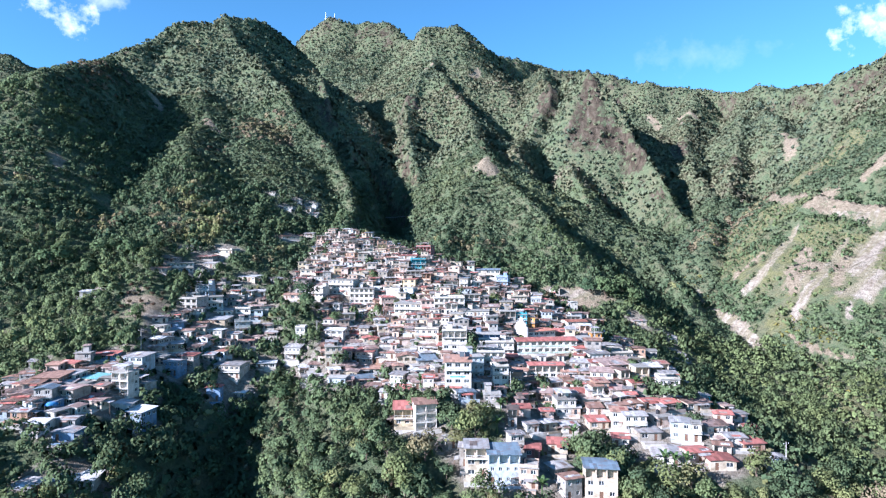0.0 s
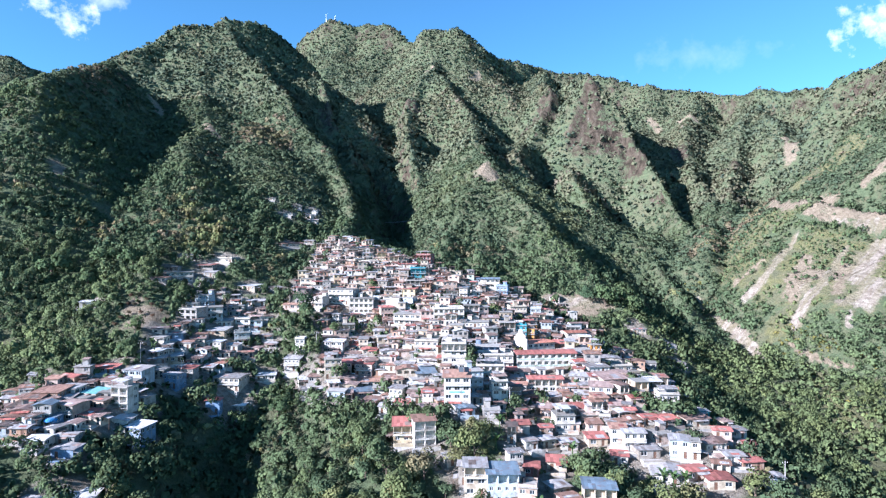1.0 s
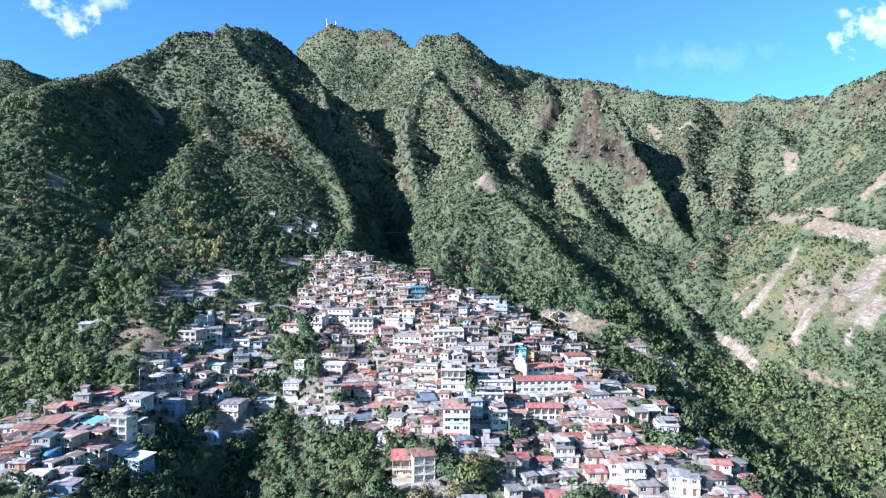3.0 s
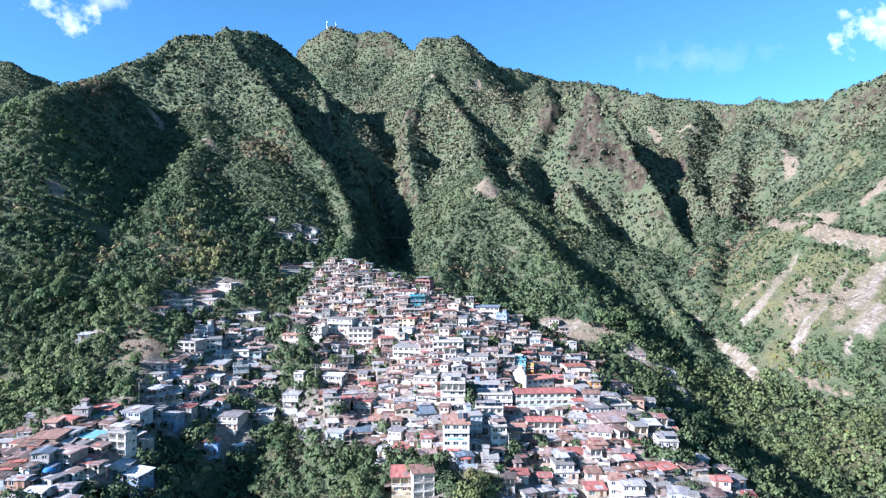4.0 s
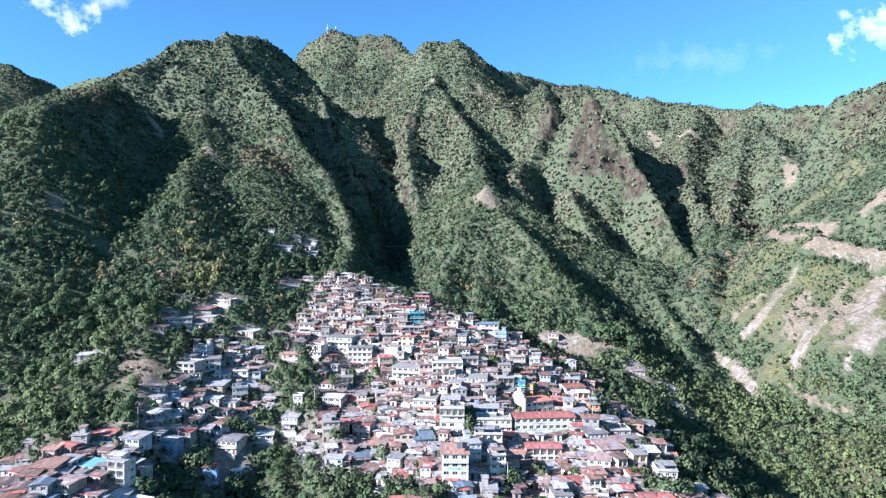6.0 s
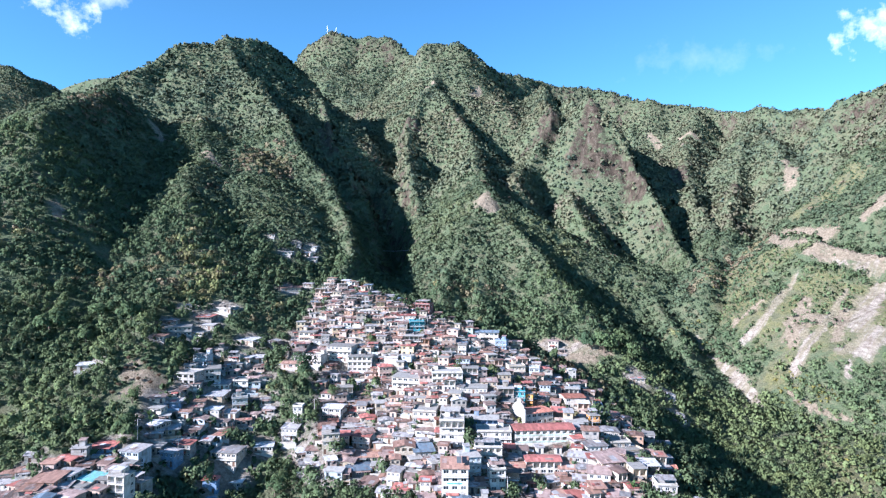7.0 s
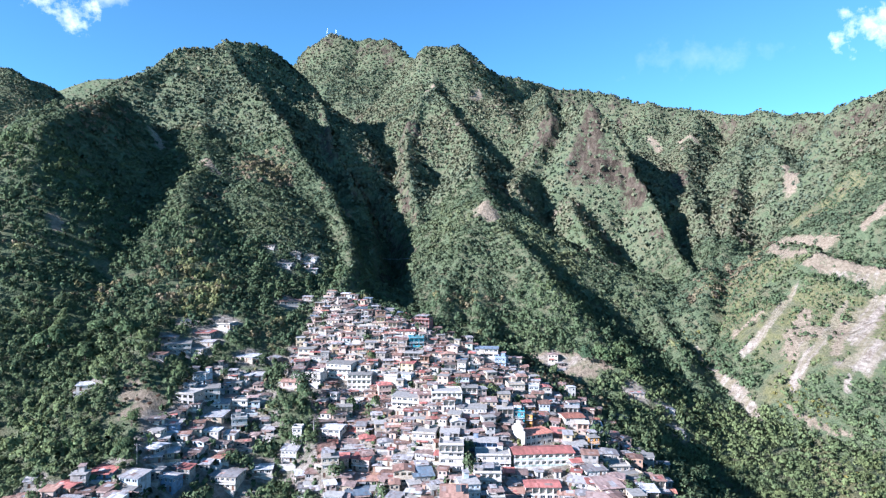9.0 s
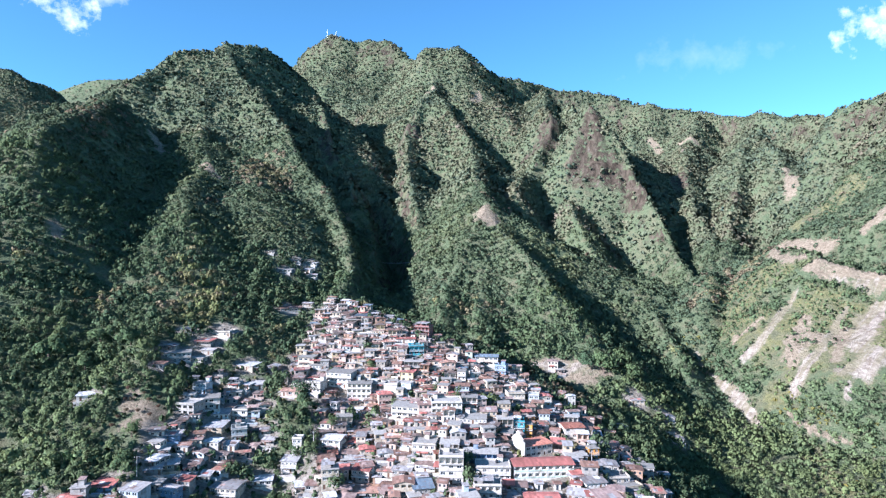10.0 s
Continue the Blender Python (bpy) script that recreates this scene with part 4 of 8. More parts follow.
house(-7, 257, -8, 10.2, 9.5, 2, "white", "flat")
house(4, 256, -4, 8.2, 7.4, 2, "grey", "flat", "gallery")
house(17, 250, -4, 14.5, 7.5, 2, "blue", "flat", "tiers", lift=0.5)
house(-3, 274, 20, 3.6, 4.0, 1, "cream", "flat")
house(-21, 268, 8, 6.6, 5.5, 1, "pink", "rust")
house(-37, 279, -4, 5.8, 5.5, 1, "white", "rust")
house(-12, 293, -4, 5.5, 4.9, 1, "grey", "rust")
house(-32, 265, 12, 6.5, 5.7, 1, "cream", "red")
house(-23, 259, 8, 7.3, 5.6, 1, "white", "zinc")
house(-16, 257, 8, 6.3, 5.6, 1, "pink", "rust")
# upper east village
house(19, 326, 12, 5.5, 5.5, 1, "white", "flat")
house(33, 334, -18, 6.3, 5.1, 2, "blue", "flat")
house(14, 290, -4, 7.7, 6.3, 2, "grey", "flat", "open")
house(15, 277, -4, 12.6, 10.0, 1, "white", "flat")
house(23, 285, 0, 7.5, 6.6, 1, "cream", "rust")
house(22, 274, -18, 8.8, 7.0, 1, "brown", "dark")
house(12, 270, 4, 3.1, 4.0, 1, "red", "red")
house(39, 308, 8, 8.7, 8.0, 2, "cream", "flat")
house(54, 310, 6, 7.0, 7.3, 2, "white", "red")
house(42, 301, -12, 8.5, 7.6, 1, "grey", "zinc")
house(48, 309, -8, 5.2, 4.7, 2, "pale blue", "flat")
house(28, 305, -4, 8.1, 6.9, 1, "grey", "blue")
house(37, 320, 4, 6.0, 5.9, 1, "white", "flat")
house(23, 311, 20, 5.9, 5.9, 1, "brown", "rust")
house(30, 277, 0, 7.3, 6.0, 2, "grey", "flat", "open")
house(43, 293, 8, 6.6, 5.7, 1, "orange", "flat")
house(55, 305, -12, 5.8, 6.0, 1, "pale blue", "zinc")
# square
house(43.5, 263, 24, 13.9, 9.4, 2, "white", "tile", "nave", lift=-0.4)
house(63.5, 283, 8, 9.8, 9.0, 2, "white", "tile")
house(58, 254, 6, 9.5, 6.0, 1, "grey", "flat")
house(21.4, 239, 0, 13.8, 8.0, 3, "white", "flat", lift=-2.2)
house(42, 241, 6, 24.6, 9.4, 2, "white", "red", "gallery", lift=1.0)
house(18, 224, 0, 10.2, 9.0, 2, "white", "flat", "arches", lift=1.3)
# white house in the hotel's shadow: its pale blue paint holds that shade
house(11, 212, 12, 7.2, 7.3, 3, "pale blue", "flat")
house(20, 207, 8, 5.5, 5.0, 3, "white", "flat")
house(27, 234, -4, 4.0, 4.1, 1, "red", "red")
house(31, 233, -4, 6.1, 6.0, 1, "white", "rust")
house(38.5, 223, 0, 13.0, 7.0, 2, "white", "red", "open", lift=-0.8)
house(67, 261, 8, 4.6, 3.9, 2, "orange", "flat")
house(5, 199, 0, 8.8, 8.9, 4, "white", "rust")
house(70, 251, -4, 9.5, 7.3, 1, "white", "zinc")
house(72, 241, 4, 9.1, 7.2, 1, "white", "flat")
house(76, 236, 20, 9.8, 9.4, 1, "cream", "flat")
house(61, 233, 12, 8.8, 8.6, 1, "white", "zinc")
house(64, 221, 12, 9.6, 9.4, 1, "cream", "rust")
house(52, 227, -18, 7.3, 5.5, 1, "grey", "zinc")
house(28, 222, -12, 6.3, 6.0, 1, "grey", "rust")
house(33, 215, 0, 6.9, 6.1, 1, "brown", "dark")
house(47, 221, -8, 6.2, 5.8, 1, "pink", "rust")
house(56, 211, -12, 7.6, 5.8, 2, "white", "rust")
house(64, 216, 20, 7.3, 7.2, 1, "brown", "rust")
house(76, 228, 0, 4.7, 4.8, 1, "pink", "rust")
house(50, 213, -12, 5.2, 5.2, 1, "white", "zinc")
house(41, 215, 20, 6.1, 4.8, 1, "pink", "zinc")
# west village
house(-65, 258, -4, 6.8, 6.0, 2, "white", "zinc")
house(-52, 244, 0, 5.5, 5.5, 1, "grey", "rust")
house(-44, 241, 12, 6.8, 5.9, 3, "cream", "flat")
house(-40, 248, 8, 4.7, 4.7, 2, "pink", "red")
house(-33, 249, -12, 7.5, 5.9, 2, "pink", "red")
house(-30, 239, 4, 10.4, 10.0, 1, "cream", "rust")
house(-53, 239, 8, 6.3, 5.7, 1, "white", "zinc")
house(-47, 233, 12, 6.2, 5.4, 1, "grey", "zinc")
house(-37, 233, -4, 7.0, 5.4, 1, "cream", "rust")
house(-31, 229, 12, 9.1, 8.5, 1, "grey", "blue")
house(-30, 251, 20, 5.2, 4.6, 2, "white", "rust")
house(-23, 250, -8, 6.6, 5.3, 1, "white", "rust")
house(-16, 249, -8, 8.0, 6.4, 1, "grey", "zinc")
house(-14, 234, 4, 8.0, 6.7, 2, "cream", "rust", "arches")
house(-6, 249, -18, 9.4, 7.8, 1, "white", "rust")
house(-17, 218, -18, 5.1, 5.0, 2, "white", "zinc")
house(-14, 209, -12, 5.9, 5.6, 1, "cream", "red")
house(-4, 198, 12, 5.2, 4.8, 1, "pink", "rust")
house(-6, 232, 12, 7.9, 7.8, 1, "grey", "blue")
house(-0, 221, 20, 6.3, 5.7, 1, "grey", "flat")
house(-24, 231, 0, 5.7, 4.7, 1, "white", "flat")
house(-19, 210, -8, 6.7, 5.8, 1, "white", "zinc")
house(-27, 219, -18, 6.2, 6.5, 1, "grey", "rust")
house(-9, 211, 4, 4.0, 4.0, 1, "white", "rust")
house(8, 194, 12, 5.5, 5.0, 1, "pale blue", "blue")
house(16, 194, 0, 5.5, 5.4, 1, "grey", "flat")
# lower village
house(42, 206, 20, 5.4, 5.6, 1, "yellow", "rust")
house(48, 204, 12, 6.2, 6.1, 1, "cream", "red")
house(25, 188, 0, 5.0, 4.3, 1, "pink", "red")
house(33, 190, 4, 4.3, 4.2, 1, "pink", "red")
house(40, 194, 4, 6.3, 6.5, 2, "white", "flat")
house(34, 206, -12, 6.6, 5.2, 1, "brown", "rust")
house(54, 183, -8, 4.8, 4.6, 2, "white", "rust")
house(48, 184, 4, 6.0, 4.9, 1, "cream", "red")
house(39, 183, 4, 5.2, 4.2, 1, "white", "zinc")
house(52, 175, -12, 4.6, 4.4, 1, "white", "red")
house(33, 172, -8, 5.5, 4.3, 1, "cream", "red")
house(61, 176, 4, 6.6, 5.6, 1, "grey", "zinc")
house(58, 180, 0, 6.5, 5.4, 2, "white", "zinc")
house(70, 176, -18, 5.7, 5.8, 2, "pale blue", "zinc")
house(74, 175, -12, 3.0, 3.8, 2, "white", "flat")
house(89, 190, -12, 5.4, 5.3, 1, "pink", "red")
house(96, 194, 12, 6.2, 4.9, 1, "white", "zinc")
house(96, 186, -12, 3.5, 3.8, 1, "brown", "red")
house(63, 165, -12, 9.6, 9.4, 1, "white", "zinc")
house(71, 165, 12, 6.3, 5.0, 1, "pink", "red")
house(75, 160, -4, 6.7, 6.4, 1, "cream", "red")
house(84, 171, 0, 5.4, 5.2, 1, "white", "zinc")
house(88, 169, 8, 6.4, 6.4, 1, "brown", "red")
house(77, 203, -4, 6.6, 6.7, 2, "white", "flat")
house(92, 227, -4, 3.9, 3.9, 1, "brown", "flat")
house(88, 203, -4, 5.0, 4.2, 1, "teal", "zinc")
house(73, 191, 20, 6.1, 5.9, 1, "pink", "red")
house(83, 194, 12, 8.4, 7.9, 1, "cream", "rust")
house(67, 205, 8, 5.0, 5.1, 1, "pink", "red")
house(59, 201, 4, 5.7, 5.1, 1, "cream", "rust")
house(67, 192, 8, 5.4, 4.6, 1, "white", "red")
house(49, 192, 0, 4.7, 4.4, 1, "pink", "rust")
house(27, 180, 20, 4.1, 4.0, 1, "white", "zinc")
house(33, 183, 20, 4.5, 4.0, 1, "cream", "zinc")
house(62, 191, 4, 5.0, 4.8, 1, "brown", "rust")
house(81, 178, 8, 5.0, 4.4, 1, "white", "rust")
# front houses
house(40, 151, -8, 8.0, 7.5, 3, "cream", "blue", "open")
house(-5, 179, 12, 6.4, 5.8, 3, "white", "rust", "tiers")
house(-11, 183, 4, 7.9, 8.3, 2, "yellow", "red", "open")
house(16, 156, 0, 8.2, 7.7, 3, "pale blue", "blue", "open")
house(9, 159, 0, 6.0, 6.1, 3, "cream", "zinc", "open")
house(21, 169, 12, 4.1, 4.0, 2, "white", "zinc")
house(22, 154, -12, 4.9, 5.0, 2, "pink", "flat")
house(6, 163, -4, 3.1, 4.0, 2, "grey", "zinc")
house(21, 181, -8, 2.7, 4.0, 2, "grey", "dark", "open")
house(25, 167, -8, 4.1, 4.2, 1, "red", "red")
house(3, 170, 20, 3.2, 4.0, 1, "grey", "zinc")
house(32, 159, 20, 5.1, 4.9, 1, "grey", "zinc")
house(33, 151, 20, 4.8, 4.0, 2, "grey", "rust")
# west hamlet
house(-108, 200, -12, 6.4, 5.3, 3, "white", "flat", "tiers")
house(-106, 193, 4, 8.7, 7.1, 1, "white", "white")
house(-108, 170, 0, 6.4, 5.0, 1, "blue", "zinc")
house(-111, 176, 0, 5.6, 4.3, 1, "grey", "zinc")
house(-120, 183, -8, 2.6, 4.0, 1, "blue", "blue")
house(-123, 184, 8, 5.2, 5.1, 2, "grey", "blue")
house(-119, 188, -12, 6.7, 7.0, 2, "grey", "rust")
house(-120, 203, -18, 6.5, 6.0, 1, "white", "teal")
house(-149, 218, 20, 3.3, 4.0, 1, "white", "zinc")
house(-130, 216, 8, 5.3, 4.2, 2, "grey", "flat")
house(-125, 222, 0, 8.4, 6.7, 1, "blue", "red")
house(-113, 218, -12, 7.8, 7.0, 2, "pale blue", "zinc")
house(-128, 203, -8, 6.9, 6.0, 1, "white", "zinc")
house(-131, 197, 0, 8.6, 8.7, 1, "brown", "rust")
house(-144, 209, 20, 6.7, 6.1, 1, "white", "rust")
house(-150, 206, 8, 4.7, 4.5, 1, "white", "zinc")
house(-131, 186, 8, 8.1, 6.9, 1, "pink", "rust")
house(-133, 212, -18, 6.8, 5.2, 1, "brown", "red")
house(-104, 228, -18, 6.5, 5.4, 2, "blue", "zinc")
house(-100, 234, -8, 5.3, 4.5, 2, "grey", "red")
house(-104, 238, -12, 5.4, 4.2, 1, "blue", "zinc")
house(-117, 240, -18, 8.2, 8.2, 1, "grey", "white")
house(-113, 236, 20, 6.7, 5.5, 1, "grey", "zinc")
house(-109, 242, 20, 6.9, 5.2, 1, "cream", "zinc")
house(-109, 254, 12, 6.2, 5.0, 1, "pink", "rust")
house(-115, 257, 8, 6.8, 7.1, 1, "blue", "zinc")
house(-86, 238, -8, 10.8, 9.2, 2, "white", "zinc")
house(-83, 233, -4, 11.9, 10.0, 1, "white", "white")
house(-86, 224, 4, 5.1, 4.0, 2, "blue", "red")
house(-74, 250, 8, 8.0, 6.8, 1, "white", "white")
house(-99, 191, -18, 6.9, 6.4, 2, "blue", "white")
house(-117, 172, -4, 5.5, 5.5, 1, "white", "white")
house(-124, 175, 0, 5.0, 4.1, 1, "brown", "zinc")
house(-101, 155, 12, 8.2, 8.1, 1, "white", "blue")
house(-96, 159, 4, 6.0, 5.6, 1, "white", "white")
house(-107, 150, -12, 6.2, 6.2, 1, "brown", "zinc")
house(-132, 182, 4, 5.2, 5.2, 1, "white", "rust")
house(-106, 209, -18, 5.1, 5.2, 1, "white", "flat")
# west hamlet above
house(-141, 321, 20, 13.3, 10.0, 2, "white", "flat")
house(-149, 328, 4, 6.8, 6.1, 1, "grey", "zinc")
house(-130, 352, -8, 12.6, 10.0, 1, "white", "flat")
house(-148, 348, 12, 5.3, 5.1, 1, "white", "blue")
house(-135, 340, -4, 9.0, 8.1, 1, "grey", "red")
house(-119, 296, -12, 7.3, 5.5, 2, "pale blue", "flat")
house(-133, 325, -8, 8.6, 7.3, 1, "white", "flat")
house(-130, 333, -12, 7.5, 7.2, 1, "grey", "zinc")
house(-112, 286, 20, 13.0, 10.0, 2, "white", "flat")
house(-117, 275, -12, 8.8, 8.8, 2, "grey", "flat", "gallery")
house(-107, 310, 0, 5.9, 5.9, 1, "white", "flat")
house(-107, 327, -18, 9.9, 9.3, 1, "cream", "white")
house(-101, 311, -18, 4.1, 4.2, 1, "white", "white")
house(-117, 313, -8, 7.1, 5.3, 1, "grey", "flat")
house(-104, 271, -4, 10.7, 8.7, 1, "cream", "white")
house(-104, 282, 4, 8.5, 8.7, 1, "white", "zinc")
house(-96, 287, 0, 7.3, 7.3, 2, "white", "flat")
house(-90, 288, 8, 6.3, 6.3, 2, "pale blue", "flat")
house(-81, 278, 8, 4.7, 4.0, 1, "white", "zinc")
house(-78, 272, -12, 5.6, 5.1, 1, "grey", "zinc")
house(-91, 272, 20, 6.7, 6.5, 2, "pale blue", "flat")
house(-100, 261, 0, 6.9, 5.8, 1, "white", "white")
house(-106, 263, 8, 4.5, 4.4, 1, "pink", "rust")
house(-109, 253, -4, 5.3, 4.4, 1, "white", "zinc")
house(-126, 304, 8, 5.2, 4.0, 1, "grey", "zinc")
house(-142, 301, 0, 5.7, 5.9, 1, "grey", "rust")
house(-120, 286, 8, 5.4, 4.6, 1, "white", "flat")
house(-96, 313, 8, 5.9, 6.1, 1, "grey", "zinc")
house(-93, 263, -4, 6.0, 5.0, 1, "white", "zinc")
house(-164, 277, 20, 7.3, 6.1, 1, "white", "white")
# hillside huts
house(-137, 481, 8, 4.5, 4.0, 1, "white", "zinc")
house(-119, 456, 0, 8.6, 7.1, 1, "white", "zinc")
house(-108, 472, -8, 8.0, 7.6, 1, "white", "zinc")
house(-102, 469, 4, 8.0, 7.4, 1, "white", "zinc")
house(-93, 415, -8, 7.1, 5.5, 1, "grey", "zinc")
house(-105, 487, -4, 5.5, 5.2, 1, "white", "white")
house(-116, 481, 0, 5.4, 5.6, 1, "grey", "zinc")
house(97, 320, 12, 6.0, 5.7, 1, "cream", "zinc")
house(125, 380, 4, 8.6, 8.4, 1, "cream", "zinc")
house(143, 376, -4, 7.8, 5.9, 1, "white", "zinc")
house(101, 270, -4, 4.6, 4.0, 1, "grey", "zinc")
house(143, 360, -12, 6.1, 5.5, 1, "white", "zinc")
house(92, 243, 4, 4.6, 3.7, 1, "grey", "zinc")
house(92, 163, -8, 2.6, 3.8, 1, "pale blue", "zinc")
# close-packed small houses between them
house(-45, 324, -18, 6.7, 6.3, 1, "pink", "blue", single=False)
house(4.5, 236, -2, 9.6, 7.5, 4, "white", "flat", "open")
house(14, 357, -12, 3.9, 4.0, 1, "cream", "rust", "open", single=False)
house(-33, 301, 12, 5.7, 3.8, 1, "white", "rust", single=False)
house(-42, 300, -6, 6.0, 5.2, 1, "pale blue", "white", "open", single=False)
house(-40, 336, -6, 5.3, 3.8, 2, "grey", "zinc", single=False)
house(-25, 384, -6, 3.9, 4.5, 1, "white", "red", "open", single=False)
house(-1, 335, -12, 4.2, 5.6, 1, "white", "rust", single=False)
house(-4, 279, -18, 4.5, 5.3, 1, "white", "zinc", single=False)
house(-70, 342, -18, 5.1, 5.1, 1, "grey", "rust", single=False)
house(17, 262, 12, 6.5, 3.9, 1, "brown", "rust", single=False)
house(28, 328, 12, 6.0, 5.3, 1, "white", "rust", single=False)
house(-27, 356, 0, 5.5, 3.8, 1, "pink", "dark", "open", single=False)
house(27, 262, 6, 6.8, 4.8, 1, "grey", "rust", single=False)
house(48, 319, 6, 5.0, 4.5, 1, "white", "flat", single=False)
house(79, 278, -18, 4.4, 5.7, 1, "white", "rust", single=False)
house(-39, 290, -12, 4.1, 4.6, 1, "pink", "rust", "open", single=False)
house(49, 198, 6, 5.9, 5.0, 1, "pink", "flat")
house(54, 290, 12, 4.0, 4.9, 1, "yellow", "flat", "open", single=False)
house(-40, 260, 6, 6.0, 5.2, 1, "brown", "flat", "open", single=False)
house(-47, 280, 18, 6.3, 5.9, 2, "pink", "dark", single=False)
house(-25, 282, -6, 3.8, 4.3, 1, "brown", "dark", single=False)
house(-50, 254, 0, 4.1, 4.3, 1, "pink", "rust", "open", single=False)
house(86, 234, 0, 4.4, 4.7, 2, "white", "rust", "open", single=False)
house(-71, 349, -12, 4.0, 6.5, 1, "white", "zinc", "open", single=False)
house(-57, 301, 6, 4.5, 4.3, 1, "pink", "rust", "open", single=False)
house(-47, 351, 0, 5.8, 5.3, 2, "grey", "rust", single=False)
house(-53, 353, 12, 6.5, 4.1, 1, "white", "rust", single=False)
house(35, 288, 0, 6.5, 5.3, 1, "cream", "rust", single=False)
house(-33, 365, -12, 4.0, 5.1, 1, "white", "rust", single=False)
house(-47, 359, 18, 4.2, 5.6, 1, "white", "flat", single=False)
house(-20, 237, 6, 5.1, 4.7, 1, "white", "rust", single=False)
house(-47, 339, 12, 6.1, 3.4, 1, "brown", "flat", single=False)
house(15, 267, -12, 3.8, 4.0, 1, "white", "flat", single=False)
house(54, 314, 18, 5.2, 3.5, 1, "white", "flat", single=False)
house(30, 288, -6, 4.2, 6.0, 1, "cream", "zinc", single=False)
house(83, 240, -12, 4.2, 3.5, 1, "cream", "rust", "open", single=False)
house(27, 330, 0, 4.2, 3.3, 1, "cream", "rust", single=False)
house(-8, 349, 0, 3.7, 4.6, 1, "cream", "rust", single=False)
house(-43, 398, -12, 3.0, 4.0, 1, "white", "flat", single=False)
house(-46, 377, 12, 5.6, 5.2, 2, "pink", "rust", single=False)
house(-78, 426, -18, 6.0, 3.7, 1, "green", "rust", "open", single=False)
house(-67, 408, -6, 6.3, 4.0, 1, "pink", "rust", single=False)
house(-4, 214, 18, 5.3, 3.9, 1, "cream", "rust")
house(-11, 347, -6, 3.7, 3.4, 1, "pale blue", "rust", single=False)
house(13, 313, 0, 4.5, 5.1, 1, "cream", "rust", "open", single=False)
house(28, 266, 12, 3.9, 5.7, 1, "cream", "rust", "open", single=False)
house(27, 317, 18, 5.6, 4.8, 2, "cream", "flat", single=False)
house(-45, 399, 18, 5.3, 4.6, 1, "pink", "flat", "open", single=False)
house(-53, 277, 18, 6.8, 4.6, 1, "grey", "dark", "open", single=False)
house(36.5, 278, -6, 5.0, 5.0, 2, "teal", "flat")
house(41.2, 279, -6, 3.2, 3.6, 2, "orange", "flat")
house(46, 281, 4, 5.0, 4.6, 1, "brown", "dark")
house(-15, 240, -12, 4.0, 5.7, 1, "white", "white", single=False)
house(-6, 297, 12, 3.6, 4.4, 1, "white", "rust", single=False)
house(-29, 334, 18, 5.7, 6.3, 1, "pink", "zinc", single=False)
house(-10, 223, -18, 4.5, 5.7, 1, "brown", "flat")
house(-22, 339, -6, 5.2, 6.2, 2, "grey", "rust", single=False)
house(-40, 319, -18, 5.6, 4.5, 2, "cream", "rust", single=False)
house(5, 294, 6, 5.1, 4.5, 1, "pink", "rust", single=False)
house(-35, 338, -18, 4.2, 6.0, 1, "white", "rust", single=False)
house(71, 213, 6, 5.0, 6.0, 2, "cream", "flat", "open", single=False)
house(-9, 228, 18, 5.0, 4.8, 1, "grey", "flat", single=False)
house(-25, 369, 18, 3.7, 4.5, 1, "brown", "zinc", single=False)
house(-69, 316, -18, 4.3, 5.7, 1, "cream", "red", "open", single=False)
house(-32, 276, -6, 3.9, 3.8, 1, "brown", "flat", "open", single=False)
house(43, 340, -6, 5.1, 4.5, 2, "white", "rust", "open", single=False)
house(86, 305, -12, 5.4, 3.4, 1, "cream", "rust", single=False)
house(-9, 324, -12, 4.7, 3.9, 2, "brown", "rust", "open", single=False)
house(-49, 259, 12, 6.6, 5.0, 1, "cream", "rust", single=False)
house(1, 229, -12, 3.5, 4.6, 2, "pink", "rust", single=False)
house(-10, 305, 18, 4.9, 4.8, 1, "cream", "rust", single=False)
house(11, 335, -6, 3.6, 6.3, 1, "cream", "flat", "open", single=False)
house(44, 326, 0, 3.0, 3.9, 1, "cream", "zinc", single=False)
house(-4, 293, 0, 4.5, 4.5, 2, "cream", "zinc", single=False)
house(-35, 354, -18, 3.5, 5.9, 1, "brown", "zinc", single=False)
house(-27, 273, 12, 5.3, 5.9, 1, "cream", "flat", single=False)
house(72, 295, 12, 6.1, 4.4, 1, "white", "rust", single=False)
house(31, 347, 12, 5.2, 4.1, 1, "cream", "zinc", single=False)
house(-67, 337, 12, 3.8, 5.7, 1, "white", "dark", "open", single=False)
house(-66, 321, -12, 6.8, 4.8, 1, "pink", "rust", single=False)
house(-44, 248, 12, 5.4, 6.0, 1, "white", "flat", single=False)
house(25, 213, -6, 6.1, 3.6, 2, "brown", "dark")
house(31, 293, 0, 6.2, 6.4, 2, "cream", "flat", single=False)
house(-52, 394, -12, 3.1, 3.8, 2, "cream", "red", single=False)
house(66, 277, -6, 5.0, 4.3, 2, "pink", "white", "open", single=False)
house(50, 315, -6, 4.2, 3.5, 2, "pink", "zinc", single=False)
house(-42, 232, 18, 4.1, 5.0, 1, "pink", "white", single=False)
house(-11, 373, -12, 3.7, 3.4, 1, "white", "red", single=False)
house(54, 283, -18, 4.4, 5.5, 1, "cream", "rust", single=False)
house(-38, 239, -6, 5.7, 5.0, 1, "white", "rust", "open", single=False)
house(58, 245, -12, 4.9, 5.4, 1, "brown", "rust", single=False)
house(50, 289, 6, 4.5, 5.3, 1, "white", "rust", single=False)
house(53, 219, -12, 6.1, 5.1, 1, "cream", "zinc", "open", single=False)
house(43, 200, 12, 4.1, 4.2, 2, "white", "rust", "open")
